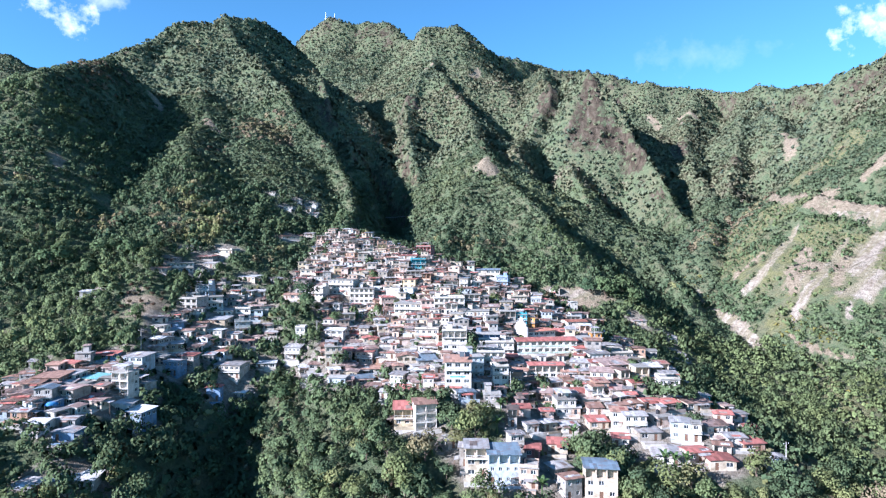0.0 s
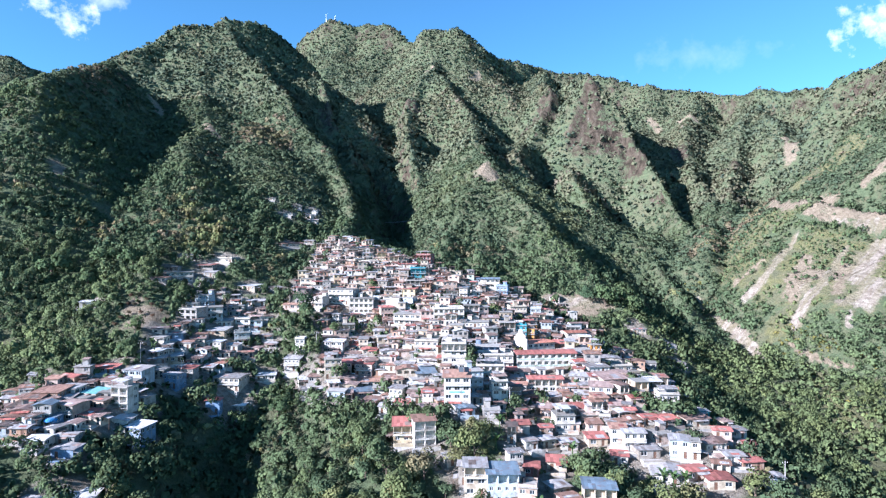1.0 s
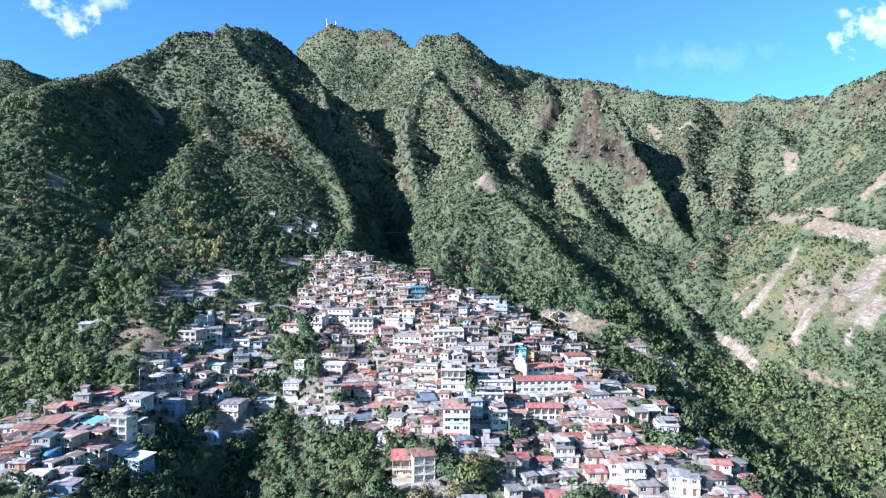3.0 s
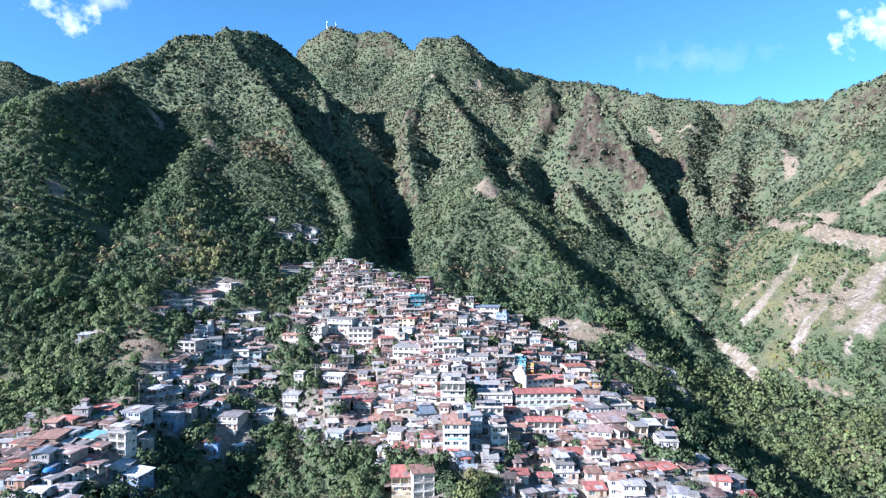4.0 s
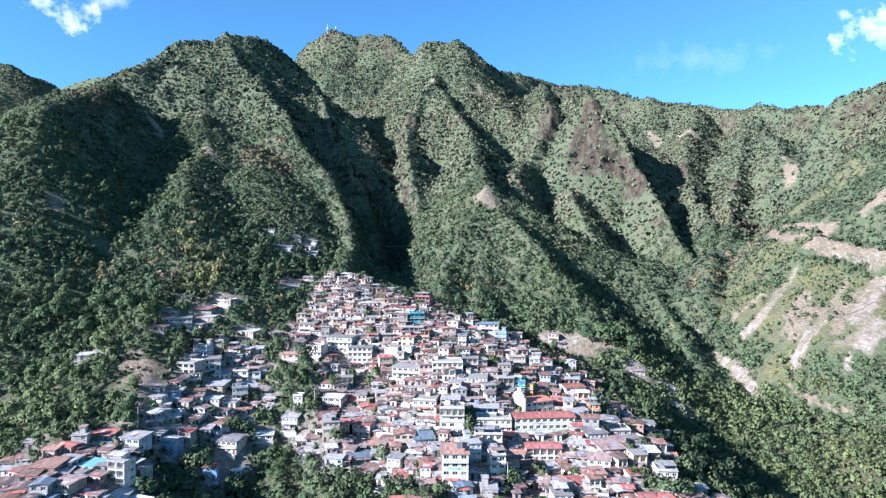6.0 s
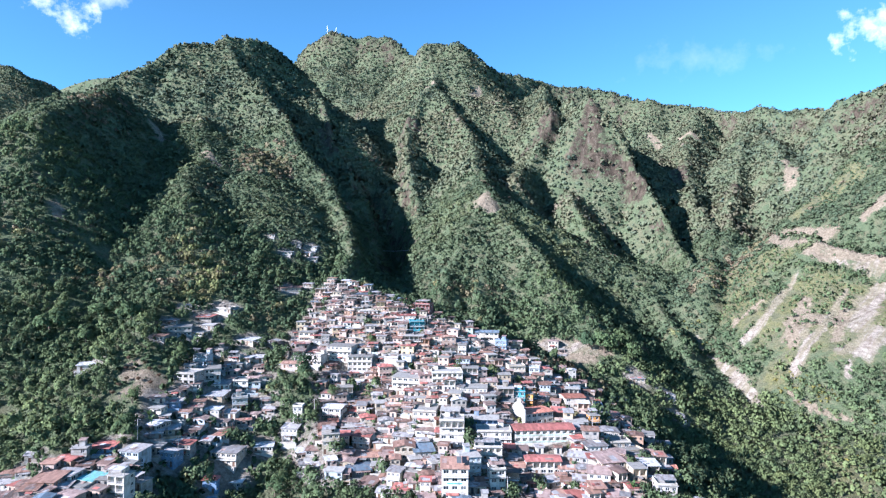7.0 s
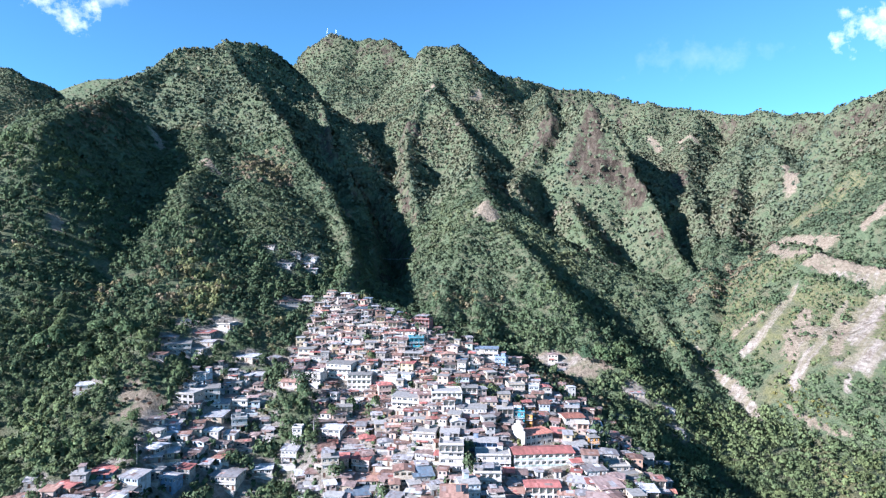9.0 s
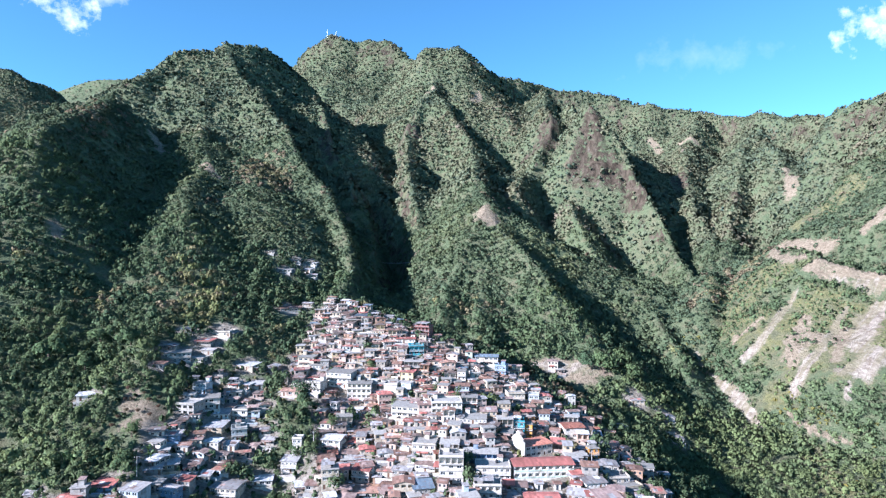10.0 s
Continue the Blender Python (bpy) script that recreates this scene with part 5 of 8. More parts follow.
house(-25, 358, 18, 3.4, 4.7, 2, "pink", "rust", single=False)
house(17, 319, 12, 3.9, 5.4, 1, "cream", "zinc", single=False)
house(55, 318, -18, 3.1, 4.9, 1, "white", "flat", single=False)
house(-40, 225, -6, 6.7, 4.7, 1, "pale blue", "flat", single=False)
house(35, 329, 12, 4.9, 4.8, 1, "white", "rust", "open", single=False)
house(17, 355, 12, 3.5, 4.5, 2, "grey", "zinc", single=False)
house(-82, 349, 6, 4.9, 6.3, 2, "yellow", "flat", single=False)
house(-75, 386, 12, 4.0, 5.4, 1, "white", "tile", single=False)
house(55, 258, -6, 3.7, 4.6, 2, "cream", "zinc", single=False)
house(51, 294, 0, 5.1, 6.1, 2, "pale blue", "rust", single=False)
house(-33, 327, -6, 4.9, 4.8, 2, "grey", "zinc", single=False)
house(17, 258, -12, 4.0, 4.1, 1, "white", "dark", single=False)
house(59, 308, 18, 6.5, 5.5, 1, "white", "rust", "open", single=False)
house(-40, 353, 6, 5.0, 6.2, 1, "pink", "rust", single=False)
house(41, 322, -12, 3.0, 3.1, 1, "white", "zinc", single=False)
house(60, 239, -6, 6.1, 4.7, 2, "grey", "rust", single=False)
house(1, 208, 6, 3.7, 5.6, 1, "pink", "rust", "open")
house(-59, 295, 0, 3.9, 6.0, 1, "cream", "rust", single=False)
house(-18, 318, -12, 6.9, 5.7, 2, "yellow", "red", single=False)
house(-29, 357, 0, 5.2, 5.5, 2, "cream", "rust", "open", single=False)
house(-32, 256, 12, 6.2, 4.6, 1, "white", "zinc", single=False)
house(35, 299, -18, 4.5, 5.5, 1, "cream", "zinc", single=False)
house(-77, 346, 0, 3.7, 3.6, 1, "brown", "rust", single=False)
house(-39, 327, -12, 5.1, 6.0, 1, "cream", "rust", "open", single=False)
house(76, 289, -6, 3.8, 6.4, 1, "pink", "zinc", single=False)
house(-43, 271, -12, 5.1, 5.5, 1, "white", "rust", single=False)
house(1, 303, -18, 5.5, 4.4, 2, "pink", "flat", single=False)
house(-26, 264, 0, 3.8, 6.0, 1, "pink", "dark", "open", single=False)
house(81, 283, -6, 6.9, 4.3, 1, "pink", "rust", single=False)
house(-64, 360, -18, 4.2, 4.8, 1, "cream", "dark", single=False)
house(-22, 381, -6, 3.6, 4.8, 1, "pink", "rust", "open", single=False)
house(6, 268, -12, 5.9, 6.1, 2, "cream", "flat", single=False)
house(-10, 219, -18, 6.7, 4.1, 1, "green", "flat")
house(32, 323, -6, 3.8, 3.6, 1, "grey", "rust", single=False)
house(82, 261, 18, 5.4, 3.9, 1, "white", "zinc", single=False)
house(-38, 375, 12, 5.9, 3.3, 2, "brown", "rust", single=False)
house(-14, 298, -18, 6.3, 3.9, 1, "white", "rust", "open", single=False)
house(-11, 315, -18, 4.4, 6.0, 1, "brown", "red", single=False)
house(49, 303, -12, 5.5, 4.8, 2, "cream", "rust", "open", single=False)
house(42, 339, -6, 4.4, 3.0, 1, "yellow", "rust", single=False)
house(-65, 402, 18, 4.3, 6.2, 1, "white", "red", single=False)
house(-3, 209, -18, 3.6, 4.7, 1, "cream", "rust", "open")
house(90, 271, 6, 5.5, 5.8, 1, "pink", "flat", single=False)
house(-53, 325, 0, 5.1, 4.9, 1, "pink", "rust", "open", single=False)
house(4, 278, 0, 5.3, 4.3, 2, "white", "rust", "open", single=False)
house(-24, 325, 0, 4.5, 5.6, 2, "pink", "rust", single=False)
house(-53, 297, -18, 3.7, 3.5, 2, "white", "zinc", single=False)
house(85, 272, 0, 3.5, 4.6, 1, "white", "rust", single=False)
house(-41, 397, 12, 3.0, 3.0, 1, "cream", "rust", "open", single=False)
house(-24, 323, -6, 3.9, 5.6, 1, "white", "rust", single=False)
house(58, 298, 12, 4.1, 4.3, 1, "white", "dark", "open", single=False)
house(-66, 408, -12, 5.1, 4.3, 2, "pink", "white", "open", single=False)
house(-3, 322, -12, 3.7, 5.7, 1, "pale blue", "dark", "open", single=False)
house(74, 276, -18, 4.5, 5.9, 1, "grey", "flat", single=False)
house(-80, 358, 12, 3.5, 3.6, 1, "cream", "rust", "open", single=False)
house(-81, 334, 6, 5.1, 4.8, 1, "brown", "zinc", single=False)
house(22, 332, -6, 3.5, 3.1, 1, "white", "flat", single=False)
house(-2, 327, 12, 3.6, 4.4, 1, "white", "flat", single=False)
house(-41, 315, -12, 3.6, 5.5, 1, "cream", "rust", "open", single=False)
house(-28, 304, 18, 6.7, 5.7, 2, "pink", "red", single=False)
house(38, 343, 18, 5.0, 3.8, 1, "white", "rust", "open", single=False)
house(-55, 348, -12, 4.8, 5.0, 1, "pale blue", "red", single=False)
house(-56, 374, 18, 4.8, 4.2, 2, "white", "rust", "open", single=False)
house(-47, 263, 12, 3.9, 6.0, 1, "pink", "tile", single=False)
house(-31, 319, -12, 5.4, 4.8, 1, "white", "rust", single=False)
house(-34, 332, 0, 4.0, 5.5, 1, "white", "rust", single=False)
house(-15, 265, -6, 4.5, 3.5, 1, "pale blue", "rust", "open", single=False)
house(-57, 329, -18, 4.0, 5.7, 1, "pale blue", "rust", "open", single=False)
house(-23, 359, -18, 3.2, 3.1, 1, "pink", "flat", "open", single=False)
house(-84, 326, -6, 4.7, 5.4, 1, "cream", "rust", "open", single=False)
house(60, 196, 12, 4.2, 4.6, 1, "grey", "white", "open")
house(-54, 282, -12, 5.2, 5.2, 1, "white", "rust", single=False)
house(10, 259, -12, 4.6, 4.5, 1, "pink", "zinc", single=False)
house(-11, 346, -6, 3.3, 4.2, 2, "white", "rust", "open", single=False)
house(-22, 334, 6, 3.5, 4.3, 1, "white", "rust", "open", single=False)
house(-81, 381, 12, 3.9, 3.7, 1, "white", "blue", single=False)
house(53, 268, -6, 5.8, 6.0, 1, "pink", "red", "open", single=False)
house(-0, 296, -6, 3.9, 5.8, 1, "white", "flat", single=False)
house(-14, 277, -12, 6.1, 4.8, 1, "white", "red", "open", single=False)
house(89, 259, -12, 6.7, 5.2, 2, "grey", "flat", single=False)
house(68, 299, 6, 4.5, 5.8, 1, "white", "zinc", "open", single=False)
house(-78, 420, -18, 5.6, 6.1, 1, "pink", "flat", single=False)
house(-42, 321, 6, 5.5, 5.0, 1, "cream", "rust", "open", single=False)
house(-2, 338, 6, 6.9, 3.6, 1, "white", "dark", single=False)
house(67, 303, 6, 4.9, 4.4, 1, "cream", "rust", single=False)
house(9, 345, -18, 3.1, 3.8, 2, "cream", "flat", single=False)
house(-60, 324, -6, 4.2, 4.5, 1, "white", "rust", single=False)
house(11, 219, -18, 4.8, 5.3, 2, "white", "rust", "open")
house(-52, 376, -18, 3.5, 4.3, 1, "pink", "rust", single=False)
house(-41, 340, 18, 5.8, 4.6, 1, "white", "rust", "open", single=False)
house(44, 314, 6, 3.7, 3.6, 1, "pink", "flat", single=False)
house(-22, 241, -18, 4.7, 5.9, 1, "cream", "rust", single=False)
house(-5, 205, 0, 3.6, 3.6, 2, "white", "red")
house(-36, 272, 0, 4.2, 4.7, 2, "cream", "zinc", single=False)
house(-42, 255, -18, 5.0, 4.2, 1, "white", "zinc", single=False)
house(-37, 380, -6, 3.9, 3.8, 1, "white", "rust", single=False)
house(21, 217, -18, 3.5, 4.9, 1, "cream", "rust", "open")
house(-51, 402, -6, 4.7, 3.4, 1, "white", "dark", single=False)
house(81, 308, -18, 3.0, 3.4, 2, "brown", "dark", "open", single=False)
house(-2, 367, 0, 4.0, 3.3, 1, "pink", "rust", single=False)
house(-68, 380, -18, 3.6, 5.1, 1, "pink", "dark", single=False)
house(14, 204, 12, 3.9, 4.3, 1, "white", "rust")
house(-79, 318, 18, 4.1, 4.7, 1, "grey", "rust", single=False)
house(40, 332, 12, 3.3, 4.8, 1, "white", "zinc", "open", single=False)
house(-17, 227, 6, 3.7, 5.3, 2, "cream", "rust", single=False)
house(-31, 369, 18, 3.5, 3.5, 1, "cream", "red", single=False)
house(-37, 364, 6, 5.0, 3.8, 2, "yellow", "dark", "open", single=False)
house(-58, 290, -6, 4.8, 5.3, 1, "brown", "flat", single=False)
house(-76, 401, -12, 4.3, 4.5, 1, "pink", "flat", single=False)
house(-40, 265, -6, 6.9, 4.6, 1, "cream", "rust", single=False)
house(36, 341, 6, 4.8, 4.6, 1, "pink", "flat", single=False)
house(38, 344, 18, 4.8, 3.4, 1, "grey", "white", single=False)
house(-71, 405, -6, 4.1, 4.9, 1, "white", "rust", single=False)
house(80, 404, 6, 6.4, 4.6, 1, "pink", "flat", single=False)
house(-50, 331, -12, 5.3, 4.6, 1, "pink", "zinc", single=False)
house(36, 273, 12, 3.7, 5.7, 1, "cream", "rust", "open", single=False)
house(64, 210, 18, 3.6, 5.5, 2, "white", "rust", "open")
house(0, 245, -6, 4.4, 4.9, 1, "cream", "red", "open", single=False)
house(34, 301, 12, 4.7, 3.5, 2, "pink", "rust", "open", single=False)
house(77, 301, 6, 5.4, 5.0, 1, "white", "tile", "open", single=False)
house(-48, 299, 0, 4.0, 5.2, 1, "pink", "flat", single=False)
house(24, 323, -6, 6.7, 4.2, 1, "white", "rust", "open", single=False)
house(8, 263, 6, 6.5, 4.2, 2, "grey", "white", single=False)
house(39, 329, -6, 3.5, 3.0, 1, "cream", "zinc", single=False)
house(18, 314, -12, 4.0, 5.5, 1, "brown", "rust", single=False)
house(3, 315, 0, 5.3, 4.0, 1, "white", "flat", single=False)
house(19, 213, -12, 5.4, 3.6, 1, "pink", "rust", "open")
house(79, 272, 6, 5.1, 6.0, 1, "pink", "rust", single=False)
house(-22, 363, 6, 3.0, 4.6, 1, "white", "rust", single=False)
house(53, 233, -18, 3.8, 4.5, 1, "cream", "red", single=False)
house(-25, 316, 0, 4.4, 4.0, 1, "white", "flat", "open", single=False)
house(29, 256, -18, 5.4, 4.8, 1, "white", "rust", single=False)
house(53, 195, -18, 3.5, 4.5, 1, "white", "flat", "open")
house(70, 320, 6, 4.0, 3.2, 2, "white", "white", single=False)
house(6, 221, -6, 4.4, 4.4, 1, "yellow", "flat", "open")
house(-36, 293, 18, 4.3, 5.0, 1, "pink", "rust", "open", single=False)
house(-20, 302, -18, 5.6, 4.1, 1, "pink", "zinc", "open", single=False)
house(-61, 375, 6, 5.9, 4.3, 1, "white", "zinc", single=False)
house(6, 307, 12, 5.2, 4.6, 1, "cream", "tile", single=False)
house(-35, 260, 18, 4.6, 4.1, 1, "brown", "zinc", "open", single=False)
house(-1, 340, -12, 5.8, 3.9, 1, "grey", "rust", single=False)
house(62, 264, -18, 4.1, 4.1, 1, "white", "zinc", single=False)
house(-36, 351, 6, 3.5, 4.3, 1, "pink", "flat", single=False)
house(77, 219, 0, 6.2, 6.0, 2, "grey", "white", "open", single=False)
house(-76, 376, 18, 6.4, 6.2, 1, "brown", "flat", "open", single=False)
house(11, 330, 6, 6.7, 5.7, 1, "white", "blue", "open", single=False)
house(5, 323, 6, 6.2, 4.8, 1, "white", "dark", "open", single=False)
house(22, 329, 18, 3.5, 4.8, 2, "pink", "dark", single=False)
house(70, 276, 12, 3.8, 3.8, 1, "green", "red", single=False)
house(-33, 315, -6, 6.4, 4.5, 1, "grey", "flat", single=False)
house(1, 310, -18, 3.5, 3.8, 1, "pink", "rust", single=False)
house(30, 271, -12, 5.6, 6.5, 1, "pink", "flat", "open", single=False)
house(-62, 389, -18, 6.5, 6.0, 1, "white", "rust", single=False)
house(-27, 339, -6, 4.3, 5.0, 1, "grey", "rust", single=False)
house(16, 271, 18, 4.1, 4.1, 1, "brown", "flat", single=False)
house(67, 229, -18, 6.4, 5.5, 1, "pink", "rust", "open", single=False)
house(-62, 407, -6, 5.7, 3.7, 2, "pale blue", "rust", single=False)
house(-12, 319, -18, 4.4, 4.1, 1, "white", "flat", single=False)
house(-19, 314, 12, 6.1, 4.2, 1, "white", "zinc", "open", single=False)
house(-51, 391, 12, 4.8, 5.6, 1, "white", "red", "open", single=False)
house(-66, 400, 18, 6.4, 4.5, 2, "pink", "flat", single=False)
house(-19, 322, 6, 4.9, 5.2, 2, "cream", "rust", single=False)
house(-21, 306, 0, 3.9, 4.5, 2, "cream", "flat", single=False)
house(6, 207, -12, 3.6, 6.5, 1, "white", "rust", "open")
house(-75, 318, 18, 4.8, 4.3, 2, "pink", "red", single=False)
house(-59, 338, 12, 4.9, 6.1, 2, "yellow", "zinc", single=False)
house(40, 314, -12, 4.7, 5.2, 1, "pale blue", "dark", "open", single=False)
house(-10, 276, 12, 3.9, 6.4, 1, "white", "rust", single=False)
house(9, 315, 0, 3.9, 4.4, 1, "pink", "flat", single=False)
house(17, 221, 6, 3.5, 5.7, 1, "white", "zinc", "open")
house(54, 203, 6, 4.8, 5.5, 2, "brown", "rust")
house(-30, 326, 18, 4.2, 3.6, 1, "pink", "flat", "open", single=False)
house(62, 197, 0, 3.4, 3.9, 1, "cream", "red", "open")
house(-7, 284, 6, 6.7, 5.8, 2, "pink", "rust", single=False)
house(76, 214, -12, 5.8, 5.3, 1, "pale blue", "rust", "open", single=False)
house(-56, 368, -12, 3.5, 4.9, 2, "pink", "dark", single=False)
house(68, 183, 18, 5.9, 5.0, 1, "pink", "flat")
house(-55, 334, 0, 3.8, 4.9, 2, "pink", "rust", single=False)
house(47, 336, 0, 4.3, 4.2, 1, "pink", "rust", "open", single=False)
house(96, 201, 12, 3.4, 4.5, 1, "cream", "rust", "open", single=False)
house(15, 353, 12, 5.2, 3.2, 1, "pink", "zinc", single=False)
house(3, 214, -6, 4.9, 4.8, 1, "pale blue", "rust")
house(-14, 262, -18, 3.6, 3.6, 1, "cream", "rust", single=False)
house(-52, 340, 0, 4.8, 4.7, 1, "pink", "white", single=False)
house(-62, 362, 12, 6.3, 5.4, 1, "cream", "dark", single=False)
house(48, 317, 0, 4.5, 4.5, 1, "cream", "dark", single=False)
house(-37, 299, 18, 3.9, 6.4, 1, "white", "rust", single=False)
house(55, 239, 12, 4.5, 4.6, 1, "white", "red", "open", single=False)
house(45, 298, 6, 4.5, 5.6, 2, "grey", "rust", single=False)
house(-27, 362, 6, 4.8, 3.0, 1, "pink", "rust", single=False)
house(86, 276, 12, 4.3, 4.0, 2, "pink", "dark", single=False)
house(-11, 355, 0, 4.2, 3.4, 2, "cream", "rust", single=False)
house(-59, 406, 0, 4.2, 4.2, 2, "pink", "zinc", "open", single=False)
house(12, 333, 0, 6.8, 5.1, 1, "white", "flat", single=False)
house(68, 305, 12, 6.2, 3.8, 2, "pale blue", "rust", single=False)
house(13, 342, 0, 3.0, 3.8, 1, "brown", "rust", single=False)
house(-51, 365, 18, 5.5, 5.6, 1, "cream", "white", single=False)
house(-56, 372, 6, 6.5, 5.2, 2, "pink", "flat", "open", single=False)
house(69, 285, -6, 6.4, 4.7, 2, "white", "rust", "open", single=False)
house(-79, 325, 6, 4.5, 5.0, 1, "pink", "zinc", single=False)
house(76, 408, -12, 6.7, 5.6, 2, "white", "rust", single=False)
house(-26, 356, -6, 3.7, 3.5, 1, "grey", "rust", single=False)
house(-61, 407, 12, 3.4, 5.0, 1, "cream", "rust", "open", single=False)
house(-5, 269, 0, 3.9, 3.9, 1, "white", "rust", single=False)
house(66, 326, -12, 3.4, 4.7, 1, "yellow", "rust", "open", single=False)
house(58, 252, 6, 4.3, 4.2, 1, "white", "flat", single=False)
house(2, 345, 12, 4.9, 3.7, 1, "pink", "rust", "open", single=False)
house(-7, 240, 12, 4.7, 4.9, 1, "pale blue", "zinc", single=False)
house(-62, 403, 6, 4.1, 5.4, 1, "cream", "flat", "open", single=False)
house(1, 251, 12, 6.0, 3.9, 2, "cream", "tile", "open", single=False)
house(83, 236, 12, 3.8, 5.1, 1, "cream", "rust", single=False)
house(-26, 357, -18, 4.4, 3.6, 1, "grey", "zinc", "open", single=False)
house(-74, 311, 0, 5.3, 4.8, 2, "grey", "rust", "open", single=False)
house(7, 339, 6, 5.2, 5.3, 1, "pink", "zinc", "open", single=False)
house(-20, 346, -18, 4.9, 6.1, 1, "pink", "rust", "open", single=False)
house(55, 243, 18, 4.5, 5.9, 1, "grey", "flat", single=False)
house(-80, 394, -6, 6.4, 4.2, 2, "pink", "flat", "open", single=False)
house(48, 314, 18, 6.3, 5.1, 1, "pale blue", "flat", single=False)
house(13, 239, -18, 5.2, 6.2, 1, "cream", "dark", single=False)
house(16, 344, 0, 4.0, 4.5, 2, "green", "rust", single=False)
house(-31, 287, -12, 4.9, 4.0, 1, "cream", "rust", single=False)
house(69, 290, -18, 6.6, 4.9, 1, "grey", "zinc", single=False)
house(81, 249, -12, 6.1, 5.1, 2, "brown", "rust", single=False)
house(-8, 356, -18, 3.1, 3.0, 1, "grey", "zinc", single=False)
house(-64, 325, 0, 3.5, 4.3, 1, "pink", "flat", single=False)
house(-44, 305, 18, 4.0, 6.3, 1, "cream", "red", single=False)
house(52, 201, 12, 4.1, 3.5, 2, "white", "rust", "open")
house(28, 227, 18, 5.2, 6.2, 1, "pink", "zinc", single=False)
house(28, 349, 18, 3.3, 5.1, 1, "pink", "red", single=False)
house(69, 281, 12, 6.8, 4.7, 1, "yellow", "flat", single=False)
house(11, 304, 0, 6.7, 4.3, 2, "pale blue", "rust", single=False)
house(65, 298, -12, 6.6, 4.5, 2, "grey", "flat", "open", single=False)
house(6, 337, -18, 6.6, 3.8, 2, "pink", "zinc", single=False)
house(-4, 319, -18, 5.3, 4.4, 1, "white", "rust", single=False)
house(11, 358, -18, 3.7, 3.2, 1, "cream", "rust", single=False)
house(83, 179, -6, 3.9, 5.4, 1, "white", "rust")
house(-49, 250, -12, 4.1, 3.9, 1, "pink", "rust", "open", single=False)
house(1, 265, -18, 3.5, 4.8, 2, "white", "rust", single=False)
house(-16, 365, 18, 3.3, 3.4, 1, "pale blue", "rust", "open", single=False)
house(74, 315, -12, 4.6, 5.0, 1, "white", "rust", single=False)
house(22, 268, 18, 6.0, 3.5, 2, "white", "flat", single=False)
house(78, 167, -18, 4.5, 4.0, 1, "white", "rust", "open")
house(-77, 410, -12, 6.0, 4.2, 1, "pink", "flat", "open", single=False)
house(51, 325, 18, 5.3, 4.1, 1, "white", "flat", single=False)
house(6, 344, -12, 3.3, 3.3, 1, "pink", "dark", single=False)
house(-50, 402, -12, 4.8, 4.5, 2, "white", "blue", "open", single=False)
house(15, 208, 6, 4.9, 3.9, 1, "white", "rust")
house(-70, 359, 0, 3.8, 5.5, 1, "white", "rust", "open", single=False)
house(59, 217, -12, 3.3, 5.9, 1, "cream", "flat", single=False)
house(-10, 215, 0, 5.1, 3.6, 1, "green", "rust")
house(-15, 311, 12, 3.7, 5.6, 1, "pink", "flat", single=False)
house(-7, 335, 0, 3.8, 5.4, 1, "white", "rust", single=False)
house(-41, 358, 0, 5.6, 4.0, 1, "white", "flat", single=False)
house(-56, 404, -6, 3.3, 4.6, 1, "pink", "white", "open", single=False)
house(20, 291, 18, 5.0, 5.9, 2, "pink", "zinc", single=False)
house(-9, 270, -18, 3.9, 5.0, 1, "cream", "flat", single=False)
house(21, 222, -6, 4.9, 5.4, 1, "grey", "rust")
house(22, 262, 12, 4.1, 5.1, 2, "white", "rust", single=False)
house(-69, 393, -6, 5.2, 5.5, 1, "cream", "flat", single=False)
house(-57, 247, 18, 4.3, 5.9, 1, "white", "white", "open", single=False)
house(60, 310, 6, 5.1, 5.9, 1, "cream", "rust", single=False)
house(60, 301, 0, 4.3, 5.0, 1, "pink", "rust", single=False)
house(-13, 332, -12, 4.6, 5.2, 1, "cream", "rust", "open", single=False)
house(75, 303, -12, 5.2, 5.5, 2, "pink", "rust", single=False)
house(22, 319, -12, 4.2, 5.0, 1, "white", "rust", "open", single=False)
house(43, 317, 6, 5.2, 4.7, 2, "pink", "rust", "open", single=False)
house(90, 233, -6, 3.9, 5.6, 1, "white", "tile", single=False)
house(25, 326, 18, 3.7, 3.8, 1, "green", "rust", single=False)
house(58, 225, 0, 4.7, 4.4, 1, "white", "red", single=False)
house(30, 313, 0, 4.4, 3.5, 2, "pink", "dark", "open", single=False)
house(-67, 375, 12, 4.7, 3.7, 1, "pale blue", "rust", "open", single=False)
house(-17, 377, -12, 3.0, 4.8, 1, "white", "dark", single=False)
house(-8, 327, -6, 3.9, 5.0, 1, "cream", "red", single=False)
house(-74, 323, -6, 3.9, 5.9, 1, "cream", "rust", single=False)
house(-48, 375, -6, 4.2, 5.6, 2, "white", "zinc", "open", single=False)
house(-75, 393, 18, 4.2, 4.0, 1, "grey", "white", "open", single=False)
# small houses of the western hamlet
house(-114, 183, -8, 4.6, 4.1, 1, "white", "rust", single=False)
house(-119, 212, -8, 4.6, 5.8, 1, "grey", "rust", single=False)
house(-125, 211, 18, 5.1, 5.1, 1, "white", "rust", single=False)
house(-136, 208, 0, 4.6, 4.0, 1, "pink", "rust", single=False)
house(-120, 196, 0, 5.2, 3.5, 1, "grey", "zinc", single=False)
house(-132, 192, 8, 5.3, 4.9, 1, "grey", "rust", single=False)
house(-113, 189, -8, 4.2, 5.7, 1, "white", "red", single=False)
house(-111, 214, 0, 4.0, 4.6, 1, "grey", "flat", single=False)
